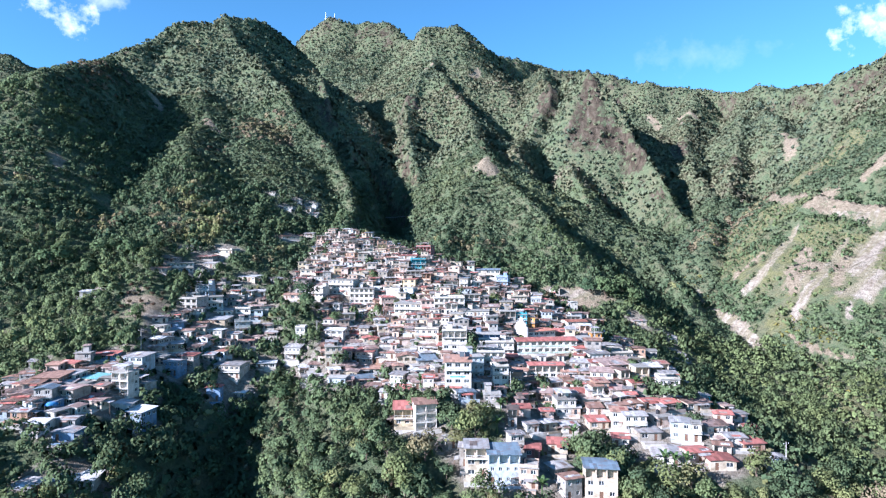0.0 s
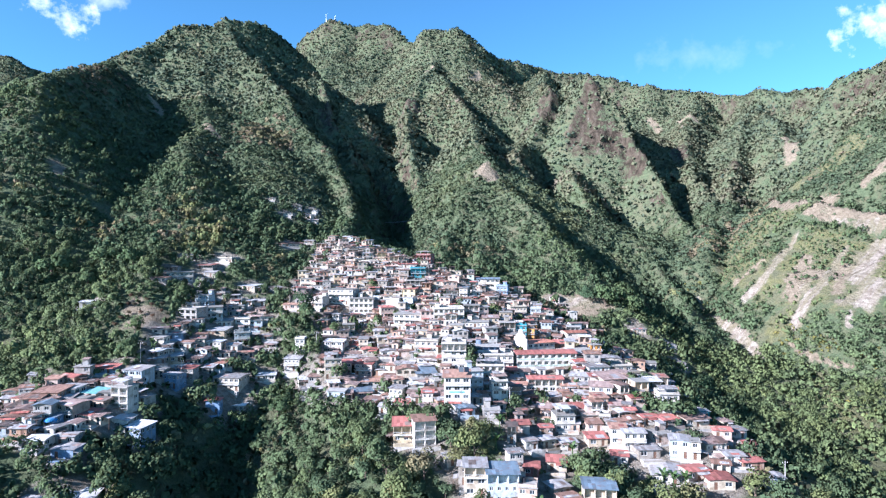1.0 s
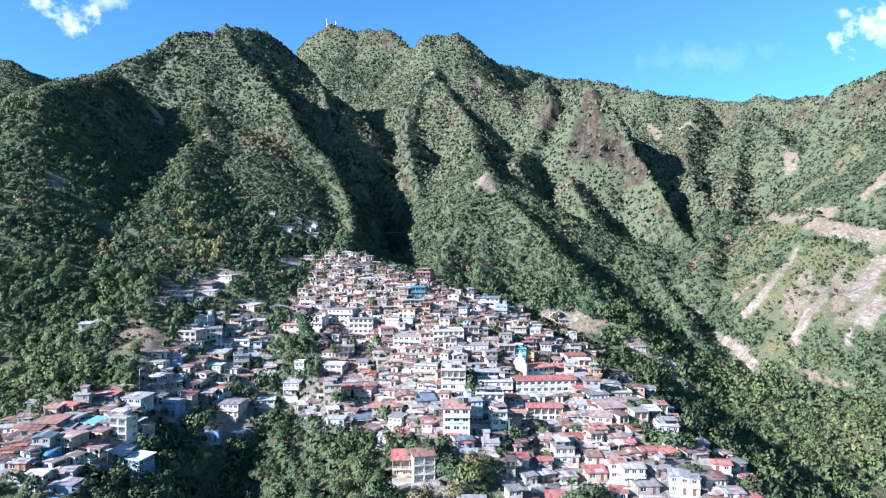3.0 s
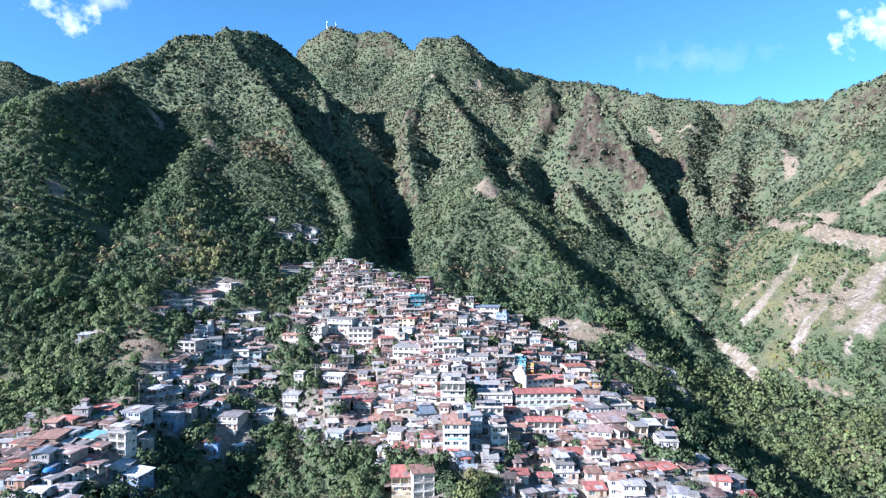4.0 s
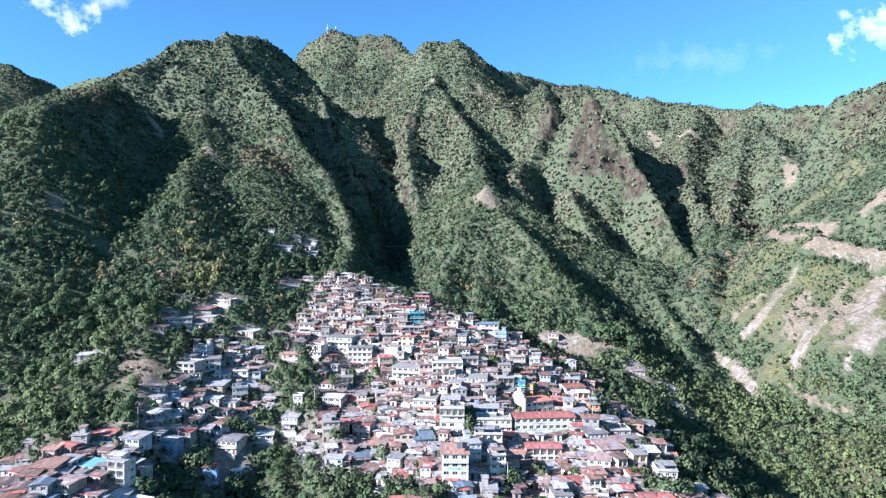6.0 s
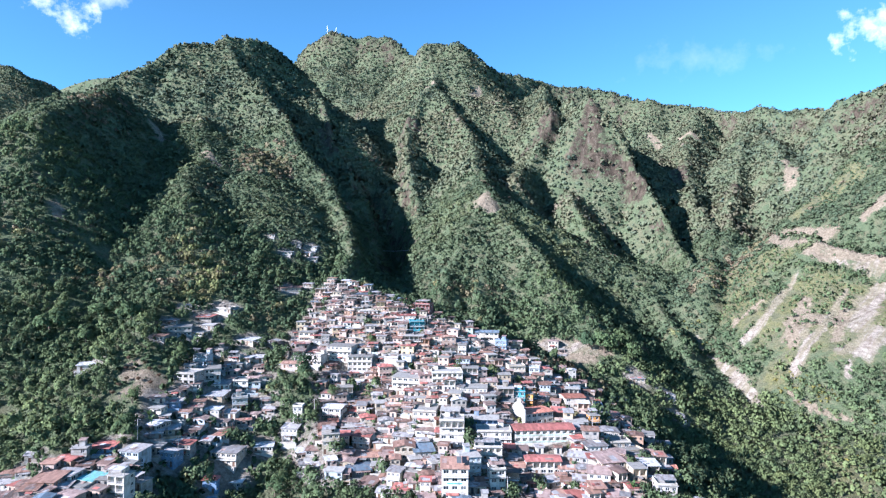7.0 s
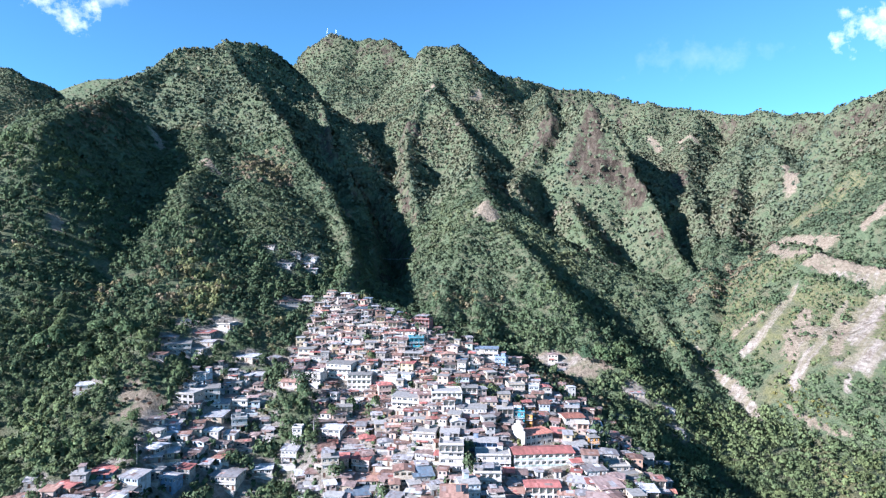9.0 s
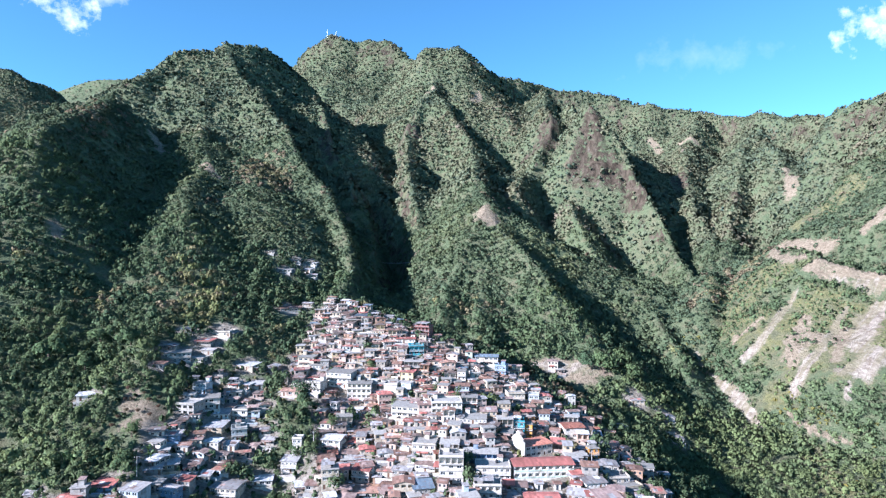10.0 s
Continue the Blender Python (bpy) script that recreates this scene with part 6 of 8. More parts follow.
house(-138, 192, 0, 3.6, 5.7, 1, "white", "dark", single=False)
house(-143, 201, -18, 4.7, 4.7, 1, "pink", "red", single=False)
house(-124, 192, -8, 3.6, 4.2, 1, "cream", "rust", single=False)
house(-114, 208, -8, 5.1, 3.8, 1, "grey", "rust", single=False)
house(-125, 180, -18, 3.8, 3.5, 1, "pale blue", "dark", single=False)
house(-152, 211, 8, 6.3, 4.4, 1, "white", "rust", single=False)
house(-142, 195, 18, 5.3, 5.3, 1, "pale blue", "rust", single=False)
house(-114, 198, -18, 4.8, 3.5, 1, "pink", "dark", single=False)
house(-117, 178, -18, 3.8, 5.0, 1, "white", "zinc", single=False)
house(-120, 199, -8, 4.5, 4.7, 1, "pale blue", "flat", single=False)
house(-137, 188, -18, 5.8, 4.0, 1, "pale blue", "rust", single=False)
house(-124, 197, 8, 3.5, 4.7, 1, "white", "zinc", single=False)
house(-128, 192, -8, 3.7, 4.7, 1, "grey", "rust", single=False)
house(-129, 176, 8, 4.6, 4.3, 1, "pale blue", "dark", single=False)
house(-109, 188, -8, 3.8, 4.1, 1, "cream", "rust", single=False)
house(-114, 203, 0, 4.7, 4.0, 1, "grey", "flat", single=False)
house(-138, 198, 8, 3.7, 5.5, 1, "cream", "rust", single=False)
house(-107, 302, 8, 4.3, 5.2, 1, "white", "rust", single=False)
house(-92, 247, -18, 4.1, 4.2, 1, "pale blue", "rust", single=False)
house(-94, 256, -8, 6.4, 4.4, 1, "white", "dark", single=False)
house(-87, 296, 18, 6.5, 5.3, 1, "white", "dark", single=False)
house(-102, 253, -18, 6.0, 4.3, 1, "pale blue", "rust", single=False)
house(-109, 230, 0, 3.7, 5.7, 1, "grey", "flat", single=False)
house(-114, 248, 18, 4.3, 4.7, 1, "white", "flat", single=False)
house(-101, 246, 8, 4.3, 5.5, 1, "white", "rust", single=False)
house(-121, 256, 18, 6.1, 4.2, 1, "white", "dark", single=False)
house(-84, 268, -8, 4.0, 4.9, 1, "pink", "rust", single=False)
house(-103, 304, 8, 4.0, 4.0, 1, "white", "flat", single=False)
house(-93, 306, 0, 5.5, 4.0, 1, "pink", "dark", single=False)
house(-95, 242, 0, 4.4, 5.2, 1, "grey", "zinc", single=False)
house(-103, 243, -8, 4.3, 3.7, 1, "cream", "rust", single=False)
house(-112, 274, 8, 3.8, 5.0, 1, "white", "rust", single=False)
house(-86, 262, 18, 6.2, 3.9, 1, "pink", "rust", single=False)
house(-106, 259, 8, 6.0, 3.9, 1, "cream", "rust", single=False)
house(-98, 298, -18, 5.5, 5.7, 1, "cream", "rust", single=False)
house(-102, 291, 8, 4.9, 4.8, 1, "pink", "rust", single=False)
house(-86, 278, -8, 4.2, 4.0, 1, "grey", "dark", single=False)
house(-90, 251, 8, 5.3, 5.6, 1, "pink", "rust", single=False)
house(-110, 299, 0, 4.8, 3.6, 1, "pale blue", "dark", single=False)
house(-119, 250, -8, 5.6, 4.6, 1, "white", "flat", single=False)
house(-117, 264, 8, 4.7, 3.6, 1, "white", "dark", single=False)
house(-115, 268, 8, 3.6, 4.1, 1, "cream", "dark", single=False)
house(-104, 298, -8, 6.4, 3.8, 1, "grey", "rust", single=False)
# sheds and lean-tos
house(11, 337, 8, 3.0, 2.7, 1, "cream", "rust", single=False)
house(35, 340, 8, 2.6, 3.0, 1, "grey", "rust", single=False)
house(29, 326, -8, 3.1, 2.6, 1, "brown", "zinc", single=False)
house(28, 283, 8, 3.2, 3.1, 1, "cream", "dark", single=False)
house(59, 306, 8, 3.3, 2.5, 1, "pink", "rust", single=False)
house(75, 284, 0, 3.0, 2.6, 1, "grey", "rust", single=False)
house(-47, 400, 18, 3.0, 2.7, 1, "cream", "rust", single=False)
house(64, 301, 8, 3.7, 3.4, 1, "brown", "dark", single=False)
house(-76, 416, -8, 2.7, 2.5, 1, "grey", "rust", single=False)
house(37, 203, 18, 2.5, 2.5, 1, "grey", "dark", single=False)
house(44, 218, -8, 3.7, 2.4, 1, "cream", "rust", single=False)
house(43, 325, -18, 2.7, 2.8, 1, "white", "rust", single=False)
house(-19, 274, -8, 3.2, 3.5, 1, "pink", "rust", single=False)
house(60, 185, -8, 3.1, 2.5, 1, "pink", "dark", single=False)
house(-26, 248, 0, 3.3, 2.5, 1, "brown", "zinc", single=False)
house(28, 209, -18, 3.4, 2.7, 1, "grey", "zinc", single=False)
house(-21, 255, -8, 2.4, 2.5, 1, "pink", "red", single=False)
house(77, 257, -18, 3.0, 3.2, 1, "white", "dark", single=False)
house(-1, 366, 8, 2.5, 3.0, 1, "white", "dark", single=False)
house(-38, 254, -8, 3.1, 3.0, 1, "brown", "rust", single=False)
house(32, 285, 0, 2.6, 2.8, 1, "cream", "rust", single=False)
house(82, 234, -18, 3.4, 3.0, 1, "grey", "zinc", single=False)
house(12, 329, 8, 3.6, 2.3, 1, "pink", "dark", single=False)
house(6, 299, 0, 3.3, 2.9, 1, "grey", "red", single=False)
house(19, 297, 8, 2.6, 2.4, 1, "cream", "rust", single=False)
house(-37, 244, 0, 2.6, 2.8, 1, "pink", "dark", single=False)
house(-47, 277, 18, 3.3, 2.5, 1, "cream", "red", single=False)
house(63, 246, -18, 2.8, 2.8, 1, "white", "rust", single=False)
house(-21, 222, -8, 3.1, 2.7, 1, "pink", "rust", single=False)
house(26, 257, -18, 3.0, 2.3, 1, "brown", "dark", single=False)
house(20, 201, 18, 3.0, 2.4, 1, "pink", "rust", single=False)
house(-61, 316, 8, 3.4, 3.3, 1, "grey", "rust", single=False)
house(-40, 273, -18, 3.4, 3.2, 1, "white", "red", single=False)
house(-72, 346, 18, 2.8, 2.8, 1, "white", "red", single=False)
house(-26, 336, -18, 3.0, 2.3, 1, "brown", "rust", single=False)
house(-18, 337, -8, 3.5, 2.3, 1, "brown", "zinc", single=False)
house(-65, 372, 0, 3.5, 3.2, 1, "pink", "rust", single=False)
house(39, 235, 0, 2.9, 2.7, 1, "white", "zinc", single=False)
house(-25, 330, -8, 2.6, 2.9, 1, "cream", "red", single=False)
house(-33, 340, -18, 2.6, 3.0, 1, "white", "rust", single=False)
house(-17, 359, -18, 2.6, 2.5, 1, "white", "rust", single=False)
house(62, 257, 8, 2.5, 2.5, 1, "white", "rust", single=False)
house(0, 202, 18, 3.5, 3.2, 1, "brown", "zinc", single=False)
house(-23, 367, 8, 2.7, 3.0, 1, "cream", "rust", single=False)
house(-14, 316, -8, 2.8, 2.5, 1, "grey", "dark", single=False)
house(-8, 282, 8, 2.7, 2.6, 1, "cream", "red", single=False)
house(48, 311, -18, 3.4, 3.2, 1, "brown", "zinc", single=False)
house(32, 318, -8, 3.8, 3.3, 1, "grey", "rust", single=False)
house(-50, 376, -18, 3.2, 3.2, 1, "grey", "zinc", single=False)
house(33, 223, 18, 3.2, 2.3, 1, "grey", "dark", single=False)
house(69, 225, 8, 3.2, 3.0, 1, "pink", "rust", single=False)
house(-29, 362, 18, 3.1, 2.6, 1, "pink", "rust", single=False)
house(27, 199, 18, 3.6, 2.3, 1, "brown", "dark", single=False)
house(11, 203, -18, 2.9, 2.7, 1, "grey", "zinc", single=False)
house(54, 281, 0, 3.3, 2.6, 1, "white", "rust", single=False)
house(-29, 300, 0, 2.4, 2.7, 1, "grey", "red", single=False)
house(-6, 339, -8, 3.2, 2.2, 1, "cream", "rust", single=False)
house(-40, 284, -8, 3.1, 2.5, 1, "pink", "dark", single=False)
house(0, 324, 0, 2.6, 3.4, 1, "brown", "rust", single=False)
house(-26, 257, -8, 2.9, 2.3, 1, "grey", "dark", single=False)
house(-28, 373, 0, 2.4, 3.0, 1, "cream", "zinc", single=False)
house(-75, 342, -8, 2.6, 2.4, 1, "grey", "zinc", single=False)
house(-9, 342, 8, 3.0, 2.5, 1, "pink", "dark", single=False)
house(-49, 322, 0, 2.4, 3.2, 1, "white", "rust", single=False)
house(11, 299, -8, 3.6, 2.7, 1, "grey", "rust", single=False)
house(-5, 291, 8, 2.7, 2.5, 1, "pink", "rust", single=False)
house(55, 296, -18, 3.3, 2.9, 1, "cream", "dark", single=False)
house(87, 249, 0, 3.5, 2.6, 1, "grey", "dark", single=False)
house(5, 333, 0, 3.4, 3.0, 1, "brown", "rust", single=False)
house(-63, 334, -8, 2.9, 2.4, 1, "grey", "rust", single=False)
house(-17, 242, -8, 2.8, 3.4, 1, "brown", "rust", single=False)
house(-72, 341, 0, 3.7, 2.7, 1, "cream", "rust", single=False)
house(29, 310, 8, 3.0, 2.5, 1, "cream", "dark", single=False)
house(-26, 345, 0, 3.8, 3.2, 1, "white", "red", single=False)
house(1, 270, -8, 3.6, 3.0, 1, "pink", "dark", single=False)
house(-33, 373, -8, 3.0, 3.0, 1, "pink", "zinc", single=False)
house(-56, 340, 8, 3.3, 2.9, 1, "grey", "rust", single=False)
house(11, 359, -8, 2.6, 3.0, 1, "cream", "dark", single=False)
house(87, 231, 0, 3.7, 2.6, 1, "brown", "zinc", single=False)
house(-33, 391, -18, 3.0, 2.6, 1, "pink", "zinc", single=False)
house(-14, 354, -8, 3.0, 2.6, 1, "white", "rust", single=False)
house(44, 288, 18, 3.0, 2.6, 1, "cream", "rust", single=False)
house(-16, 334, -18, 2.9, 3.5, 1, "brown", "zinc", single=False)
house(32, 308, -8, 3.1, 2.4, 1, "grey", "dark", single=False)
house(36, 285, -18, 2.7, 3.1, 1, "grey", "rust", single=False)
house(-34, 363, -8, 3.0, 2.4, 1, "brown", "rust", single=False)
house(-84, 344, 8, 3.5, 3.1, 1, "grey", "dark", single=False)
house(-33, 272, -18, 3.1, 2.8, 1, "grey", "zinc", single=False)
house(20, 353, 8, 3.3, 3.0, 1, "cream", "rust", single=False)
house(-36, 337, 18, 3.8, 2.8, 1, "pink", "dark", single=False)
house(-82, 338, -18, 2.5, 2.9, 1, "grey", "dark", single=False)
house(-75, 353, -8, 2.9, 2.8, 1, "cream", "rust", single=False)
house(46, 234, 0, 2.6, 2.8, 1, "white", "rust", single=False)
house(51, 321, -18, 3.0, 3.0, 1, "white", "red", single=False)
house(30, 205, -18, 2.5, 2.2, 1, "grey", "dark", single=False)
house(-12, 373, -18, 3.0, 3.0, 1, "white", "red", single=False)
house(-26, 332, -18, 2.9, 2.5, 1, "cream", "rust", single=False)
house(12, 232, 0, 2.7, 2.7, 1, "pink", "zinc", single=False)
house(-21, 264, -18, 3.1, 2.4, 1, "pink", "dark", single=False)
house(-21, 380, 8, 3.0, 2.9, 1, "cream", "red", single=False)
house(62, 304, -18, 2.7, 2.9, 1, "cream", "dark", single=False)
house(-43, 379, 8, 3.2, 3.0, 1, "cream", "rust", single=False)
house(-36, 366, 18, 2.9, 3.0, 1, "grey", "zinc", single=False)
house(-41, 297, -8, 3.4, 2.3, 1, "grey", "zinc", single=False)
house(-45, 314, 18, 3.0, 2.8, 1, "pink", "red", single=False)
house(-7, 316, -8, 3.4, 2.9, 1, "cream", "rust", single=False)
house(74, 286, 18, 3.4, 3.4, 1, "grey", "zinc", single=False)
house(31, 315, 8, 2.4, 3.0, 1, "white", "red", single=False)
house(51, 209, -18, 3.7, 2.9, 1, "grey", "red", single=False)
house(-14, 367, -18, 3.0, 2.6, 1, "cream", "rust", single=False)
house(58, 188, -8, 3.0, 3.0, 1, "pink", "rust", single=False)
house(-14, 322, -18, 2.8, 3.2, 1, "pink", "rust", single=False)
house(-70, 337, -18, 2.7, 2.5, 1, "brown", "red", single=False)
house(-23, 239, 8, 2.4, 2.7, 1, "cream", "rust", single=False)
house(-53, 368, -18, 2.7, 2.7, 1, "cream", "rust", single=False)
house(54, 192, -18, 3.1, 3.0, 1, "grey", "zinc", single=False)
house(-44, 261, 18, 2.5, 2.5, 1, "brown", "rust", single=False)
house(-56, 333, -18, 3.4, 2.7, 1, "cream", "rust", single=False)
house(-40, 277, -8, 3.9, 2.4, 1, "white", "dark", single=False)
house(-24, 289, 18, 3.4, 2.3, 1, "grey", "zinc", single=False)
house(-51, 389, 8, 3.0, 3.0, 1, "grey", "rust", single=False)
house(-20, 234, -18, 4.0, 3.0, 1, "cream", "dark", single=False)
house(34, 346, 18, 2.8, 3.0, 1, "brown", "rust", single=False)
house(82, 229, 8, 3.6, 3.0, 1, "white", "zinc", single=False)
house(69, 305, 18, 3.3, 3.1, 1, "pink", "rust", single=False)
house(-31, 332, -18, 3.1, 2.3, 1, "grey", "dark", single=False)
house(-33, 336, -18, 2.9, 3.4, 1, "pink", "rust", single=False)
house(34, 271, 18, 3.8, 2.2, 1, "brown", "rust", single=False)
house(29, 323, 8, 2.6, 3.0, 1, "white", "dark", single=False)
house(24, 230, 0, 2.4, 3.5, 1, "white", "dark", single=False)
house(17, 217, 8, 2.8, 2.5, 1, "cream", "zinc", single=False)
house(54, 237, 18, 2.6, 2.6, 1, "cream", "zinc", single=False)
house(25, 195, 8, 2.5, 3.3, 1, "pink", "rust", single=False)
house(61, 209, 0, 3.5, 2.6, 1, "pink", "rust", single=False)
house(-5, 226, -18, 3.2, 2.3, 1, "brown", "rust", single=False)
house(-45, 319, 8, 3.7, 3.2, 1, "cream", "rust", single=False)
house(69, 324, 0, 3.0, 2.6, 1, "cream", "rust", single=False)
house(-78, 362, 8, 3.8, 3.5, 1, "white", "zinc", single=False)
house(-30, 344, -18, 2.9, 2.7, 1, "white", "rust", single=False)
house(58, 191, 18, 3.7, 2.2, 1, "pink", "rust", single=False)
house(-44, 276, 0, 3.1, 3.1, 1, "brown", "red", single=False)
house(-34, 378, 8, 2.8, 3.0, 1, "white", "rust", single=False)
house(91, 235, 18, 3.6, 2.8, 1, "brown", "dark", single=False)
house(77, 242, 18, 3.0, 2.2, 1, "grey", "zinc", single=False)
house(18, 301, 0, 3.3, 2.5, 1, "cream", "rust", single=False)
house(49, 287, 8, 2.8, 2.4, 1, "pink", "zinc", single=False)
house(4, 339, -8, 3.0, 2.9, 1, "cream", "red", single=False)
house(44, 318, 0, 3.0, 2.5, 1, "white", "zinc", single=False)
house(-12, 344, 8, 3.3, 3.3, 1, "pink", "rust", single=False)
house(-58, 367, 0, 3.5, 2.4, 1, "cream", "zinc", single=False)
house(-25, 363, 8, 2.5, 2.7, 1, "brown", "rust", single=False)
house(75, 273, -18, 3.7, 3.5, 1, "cream", "zinc", single=False)
house(-72, 395, -18, 2.9, 2.7, 1, "pink", "rust", single=False)
house(9, 329, -18, 2.6, 3.0, 1, "cream", "zinc", single=False)
house(15, 308, 18, 3.0, 3.3, 1, "cream", "zinc", single=False)
house(65, 307, -18, 2.6, 2.7, 1, "brown", "rust", single=False)
house(56, 248, 0, 2.8, 3.0, 1, "cream", "zinc", single=False)
house(-8, 322, 8, 2.9, 2.6, 1, "cream", "rust", single=False)
house(-10, 266, 8, 3.8, 3.5, 1, "grey", "dark", single=False)
house(-11, 242, -18, 2.5, 3.1, 1, "pink", "rust", single=False)
house(-81, 369, -18, 3.3, 2.5, 1, "white", "rust", single=False)
house(-64, 350, 0, 3.1, 3.3, 1, "cream", "zinc", single=False)
house(-45, 335, 0, 2.8, 2.2, 1, "cream", "red", single=False)
house(-38, 257, 0, 3.3, 2.9, 1, "brown", "zinc", single=False)
house(9, 339, -8, 3.0, 2.6, 1, "pink", "zinc", single=False)
house(25, 211, 18, 3.2, 2.4, 1, "grey", "rust", single=False)
house(12, 302, -18, 3.1, 2.4, 1, "cream", "rust", single=False)
house(-39, 396, -8, 2.5, 2.6, 1, "cream", "dark", single=False)
house(58, 259, 18, 3.0, 2.5, 1, "brown", "rust", single=False)
house(4, 274, -8, 2.6, 2.8, 1, "pink", "rust", single=False)
house(-8, 290, -18, 2.9, 2.2, 1, "grey", "rust", single=False)
house(-0, 279, -8, 3.8, 3.2, 1, "pink", "rust", single=False)
house(-5, 220, 18, 3.7, 2.7, 1, "cream", "rust", single=False)
house(43, 194, -8, 3.0, 2.6, 1, "pink", "zinc", single=False)
house(-56, 382, -18, 3.1, 2.6, 1, "brown", "dark", single=False)
house(-29, 354, 8, 3.0, 3.1, 1, "pink", "dark", single=False)
house(-78, 406, -8, 3.3, 2.8, 1, "white", "zinc", single=False)
house(-68, 347, 8, 3.0, 3.5, 1, "brown", "rust", single=False)
house(-68, 408, 18, 2.9, 3.3, 1, "cream", "zinc", single=False)
house(1, 206, -8, 2.6, 2.6, 1, "pink", "rust", single=False)
house(-28, 369, -8, 3.0, 3.0, 1, "white", "zinc", single=False)
house(62, 201, -18, 2.7, 2.9, 1, "cream", "zinc", single=False)
house(-22, 275, -18, 2.5, 3.0, 1, "brown", "rust", single=False)
house(3, 208, -18, 2.5, 2.9, 1, "pink", "zinc", single=False)
house(-39, 326, 18, 2.5, 2.4, 1, "pink", "rust", single=False)
house(-32, 358, -8, 3.0, 2.9, 1, "pink", "rust", single=False)
house(34, 315, -18, 3.9, 3.1, 1, "grey", "rust", single=False)
house(-61, 370, -18, 2.5, 3.2, 1, "pink", "rust", single=False)
house(-12, 255, 0, 3.0, 2.7, 1, "grey", "zinc", single=False)
house(9, 226, 0, 3.4, 2.3, 1, "white", "rust", single=False)
house(-9, 332, 8, 3.8, 2.8, 1, "grey", "red", single=False)
house(-17, 347, 8, 3.0, 2.7, 1, "brown", "dark", single=False)
house(73, 304, -18, 3.0, 2.2, 1, "cream", "rust", single=False)
house(23, 326, -8, 2.8, 2.8, 1, "pink", "rust", single=False)
house(7, 213, 18, 3.2, 3.4, 1, "grey", "rust", single=False)
house(-42, 281, 8, 2.6, 2.8, 1, "brown", "zinc", single=False)
house(-39, 332, 8, 3.4, 3.1, 1, "brown", "red", single=False)
house(3, 263, 8, 3.1, 2.6, 1, "cream", "dark", single=False)
house(24, 228, -18, 2.4, 2.3, 1, "grey", "rust", single=False)
house(10, 267, 8, 3.9, 2.7, 1, "grey", "rust", single=False)
house(-16, 224, -8, 3.6, 3.1, 1, "cream", "rust", single=False)
house(-75, 405, 18, 2.5, 2.3, 1, "brown", "rust", single=False)
house(9, 278, -8, 3.6, 3.0, 1, "cream", "zinc", single=False)
house(-36, 226, 8, 4.0, 2.8, 1, "cream", "rust", single=False)
house(-58, 382, 8, 3.0, 2.7, 1, "grey", "dark", single=False)
house(-59, 393, 0, 3.8, 2.5, 1, "pink", "zinc", single=False)
house(-28, 355, 0, 3.0, 2.6, 1, "white", "red", single=False)
house(6, 226, 8, 3.8, 3.3, 1, "white", "rust", single=False)
house(-15, 268, 8, 3.4, 2.4, 1, "cream", "rust", single=False)
house(-2, 269, 8, 2.6, 3.3, 1, "white", "red", single=False)
house(-29, 331, 18, 3.2, 3.1, 1, "white", "rust", single=False)
house(45, 214, -8, 3.4, 3.3, 1, "white", "rust", single=False)
house(-7, 276, -8, 2.7, 3.0, 1, "brown", "rust", single=False)
house(-17, 377, 8, 3.0, 2.5, 1, "brown", "rust", single=False)
house(-80, 385, 8, 2.9, 2.7, 1, "pink", "rust", single=False)
house(58, 303, 0, 3.4, 2.4, 1, "brown", "zinc", single=False)
join_houses()

# ---- places of single things ----
CHURCH = (43.5, 263)
SCHOOL = (42, 241)
HOTEL = (5, 199)
MASTS = [(-294, 1503, 22), (-271, 1497, 16)]
POLES = [(94, 164, 7), (62, 245, 9), (-102, 234, 8), (23, 204, 8), (-29, 292, 8), (-56, 266, 8), (74, 214, 8), (-8, 343, 8), (-116, 230, 8)]
BANANAS = [(-9, 186), (-8, 211), (16, 177), (-3, 168), (39, 179), (63, 163), (61, 165), (66, 162), (-143, 234), (-147, 235), (-118, 243), (-116, 241), (18, 187), (66, 205), (7, 166), (25, 151)]
RAVINE_CABLE = ((-69, 640, 134), (-24, 612, 136))
TRUCK = (74, 275)
ORCHARD = [(-146, 281), (-144, 274), (-141, 274), (-133, 274), (-130, 278), (-128, 272), (-140, 267), (-137, 278), (-134, 266), (-141, 263), (-141, 258), (-128, 264)]
LARGE_TREES = [(-129, 251, 4.0), (-122, 231, 4.4), (-127, 291, 4.4), (-67, 293, 6.1), (-63, 263, 3.7), (109, 402, 9.1), (120, 407, 8.5), (101, 404, 6.9), (128, 401, 6.8), (-182, 307, 6.4), (-167, 323, 6.1), (-185, 326, 7.4), (-202, 309, 8.2), (-75, 227, 5.1), (-63, 229, 4.3), (83, 200, 3.4), (117, 275, 5.2), (-38, 328, 3.1), (-51, 283, 3.2)]
TENT = (-119, 182)
YELLOW = [(212, 482), (213, 505), (242, 532), (231, 403), (231, 397), (245, 378), (241, 394), (256, 363), (258, 357), (230, 327), (237, 384)]


# ---- landmarks' own pieces ----
def nearest_house(x, y):
    obs = [o for o in scene.objects if o.get("category") == "house"]
    return min(obs, key=lambda o: (o.matrix_basis.translation.x - x) ** 2 + (o.matrix_basis.translation.y - y) ** 2)


def rename(ob, name, label, category):
    ob.name = name
    tagged(ob, label, category)
    del ob["group"]
    return ob


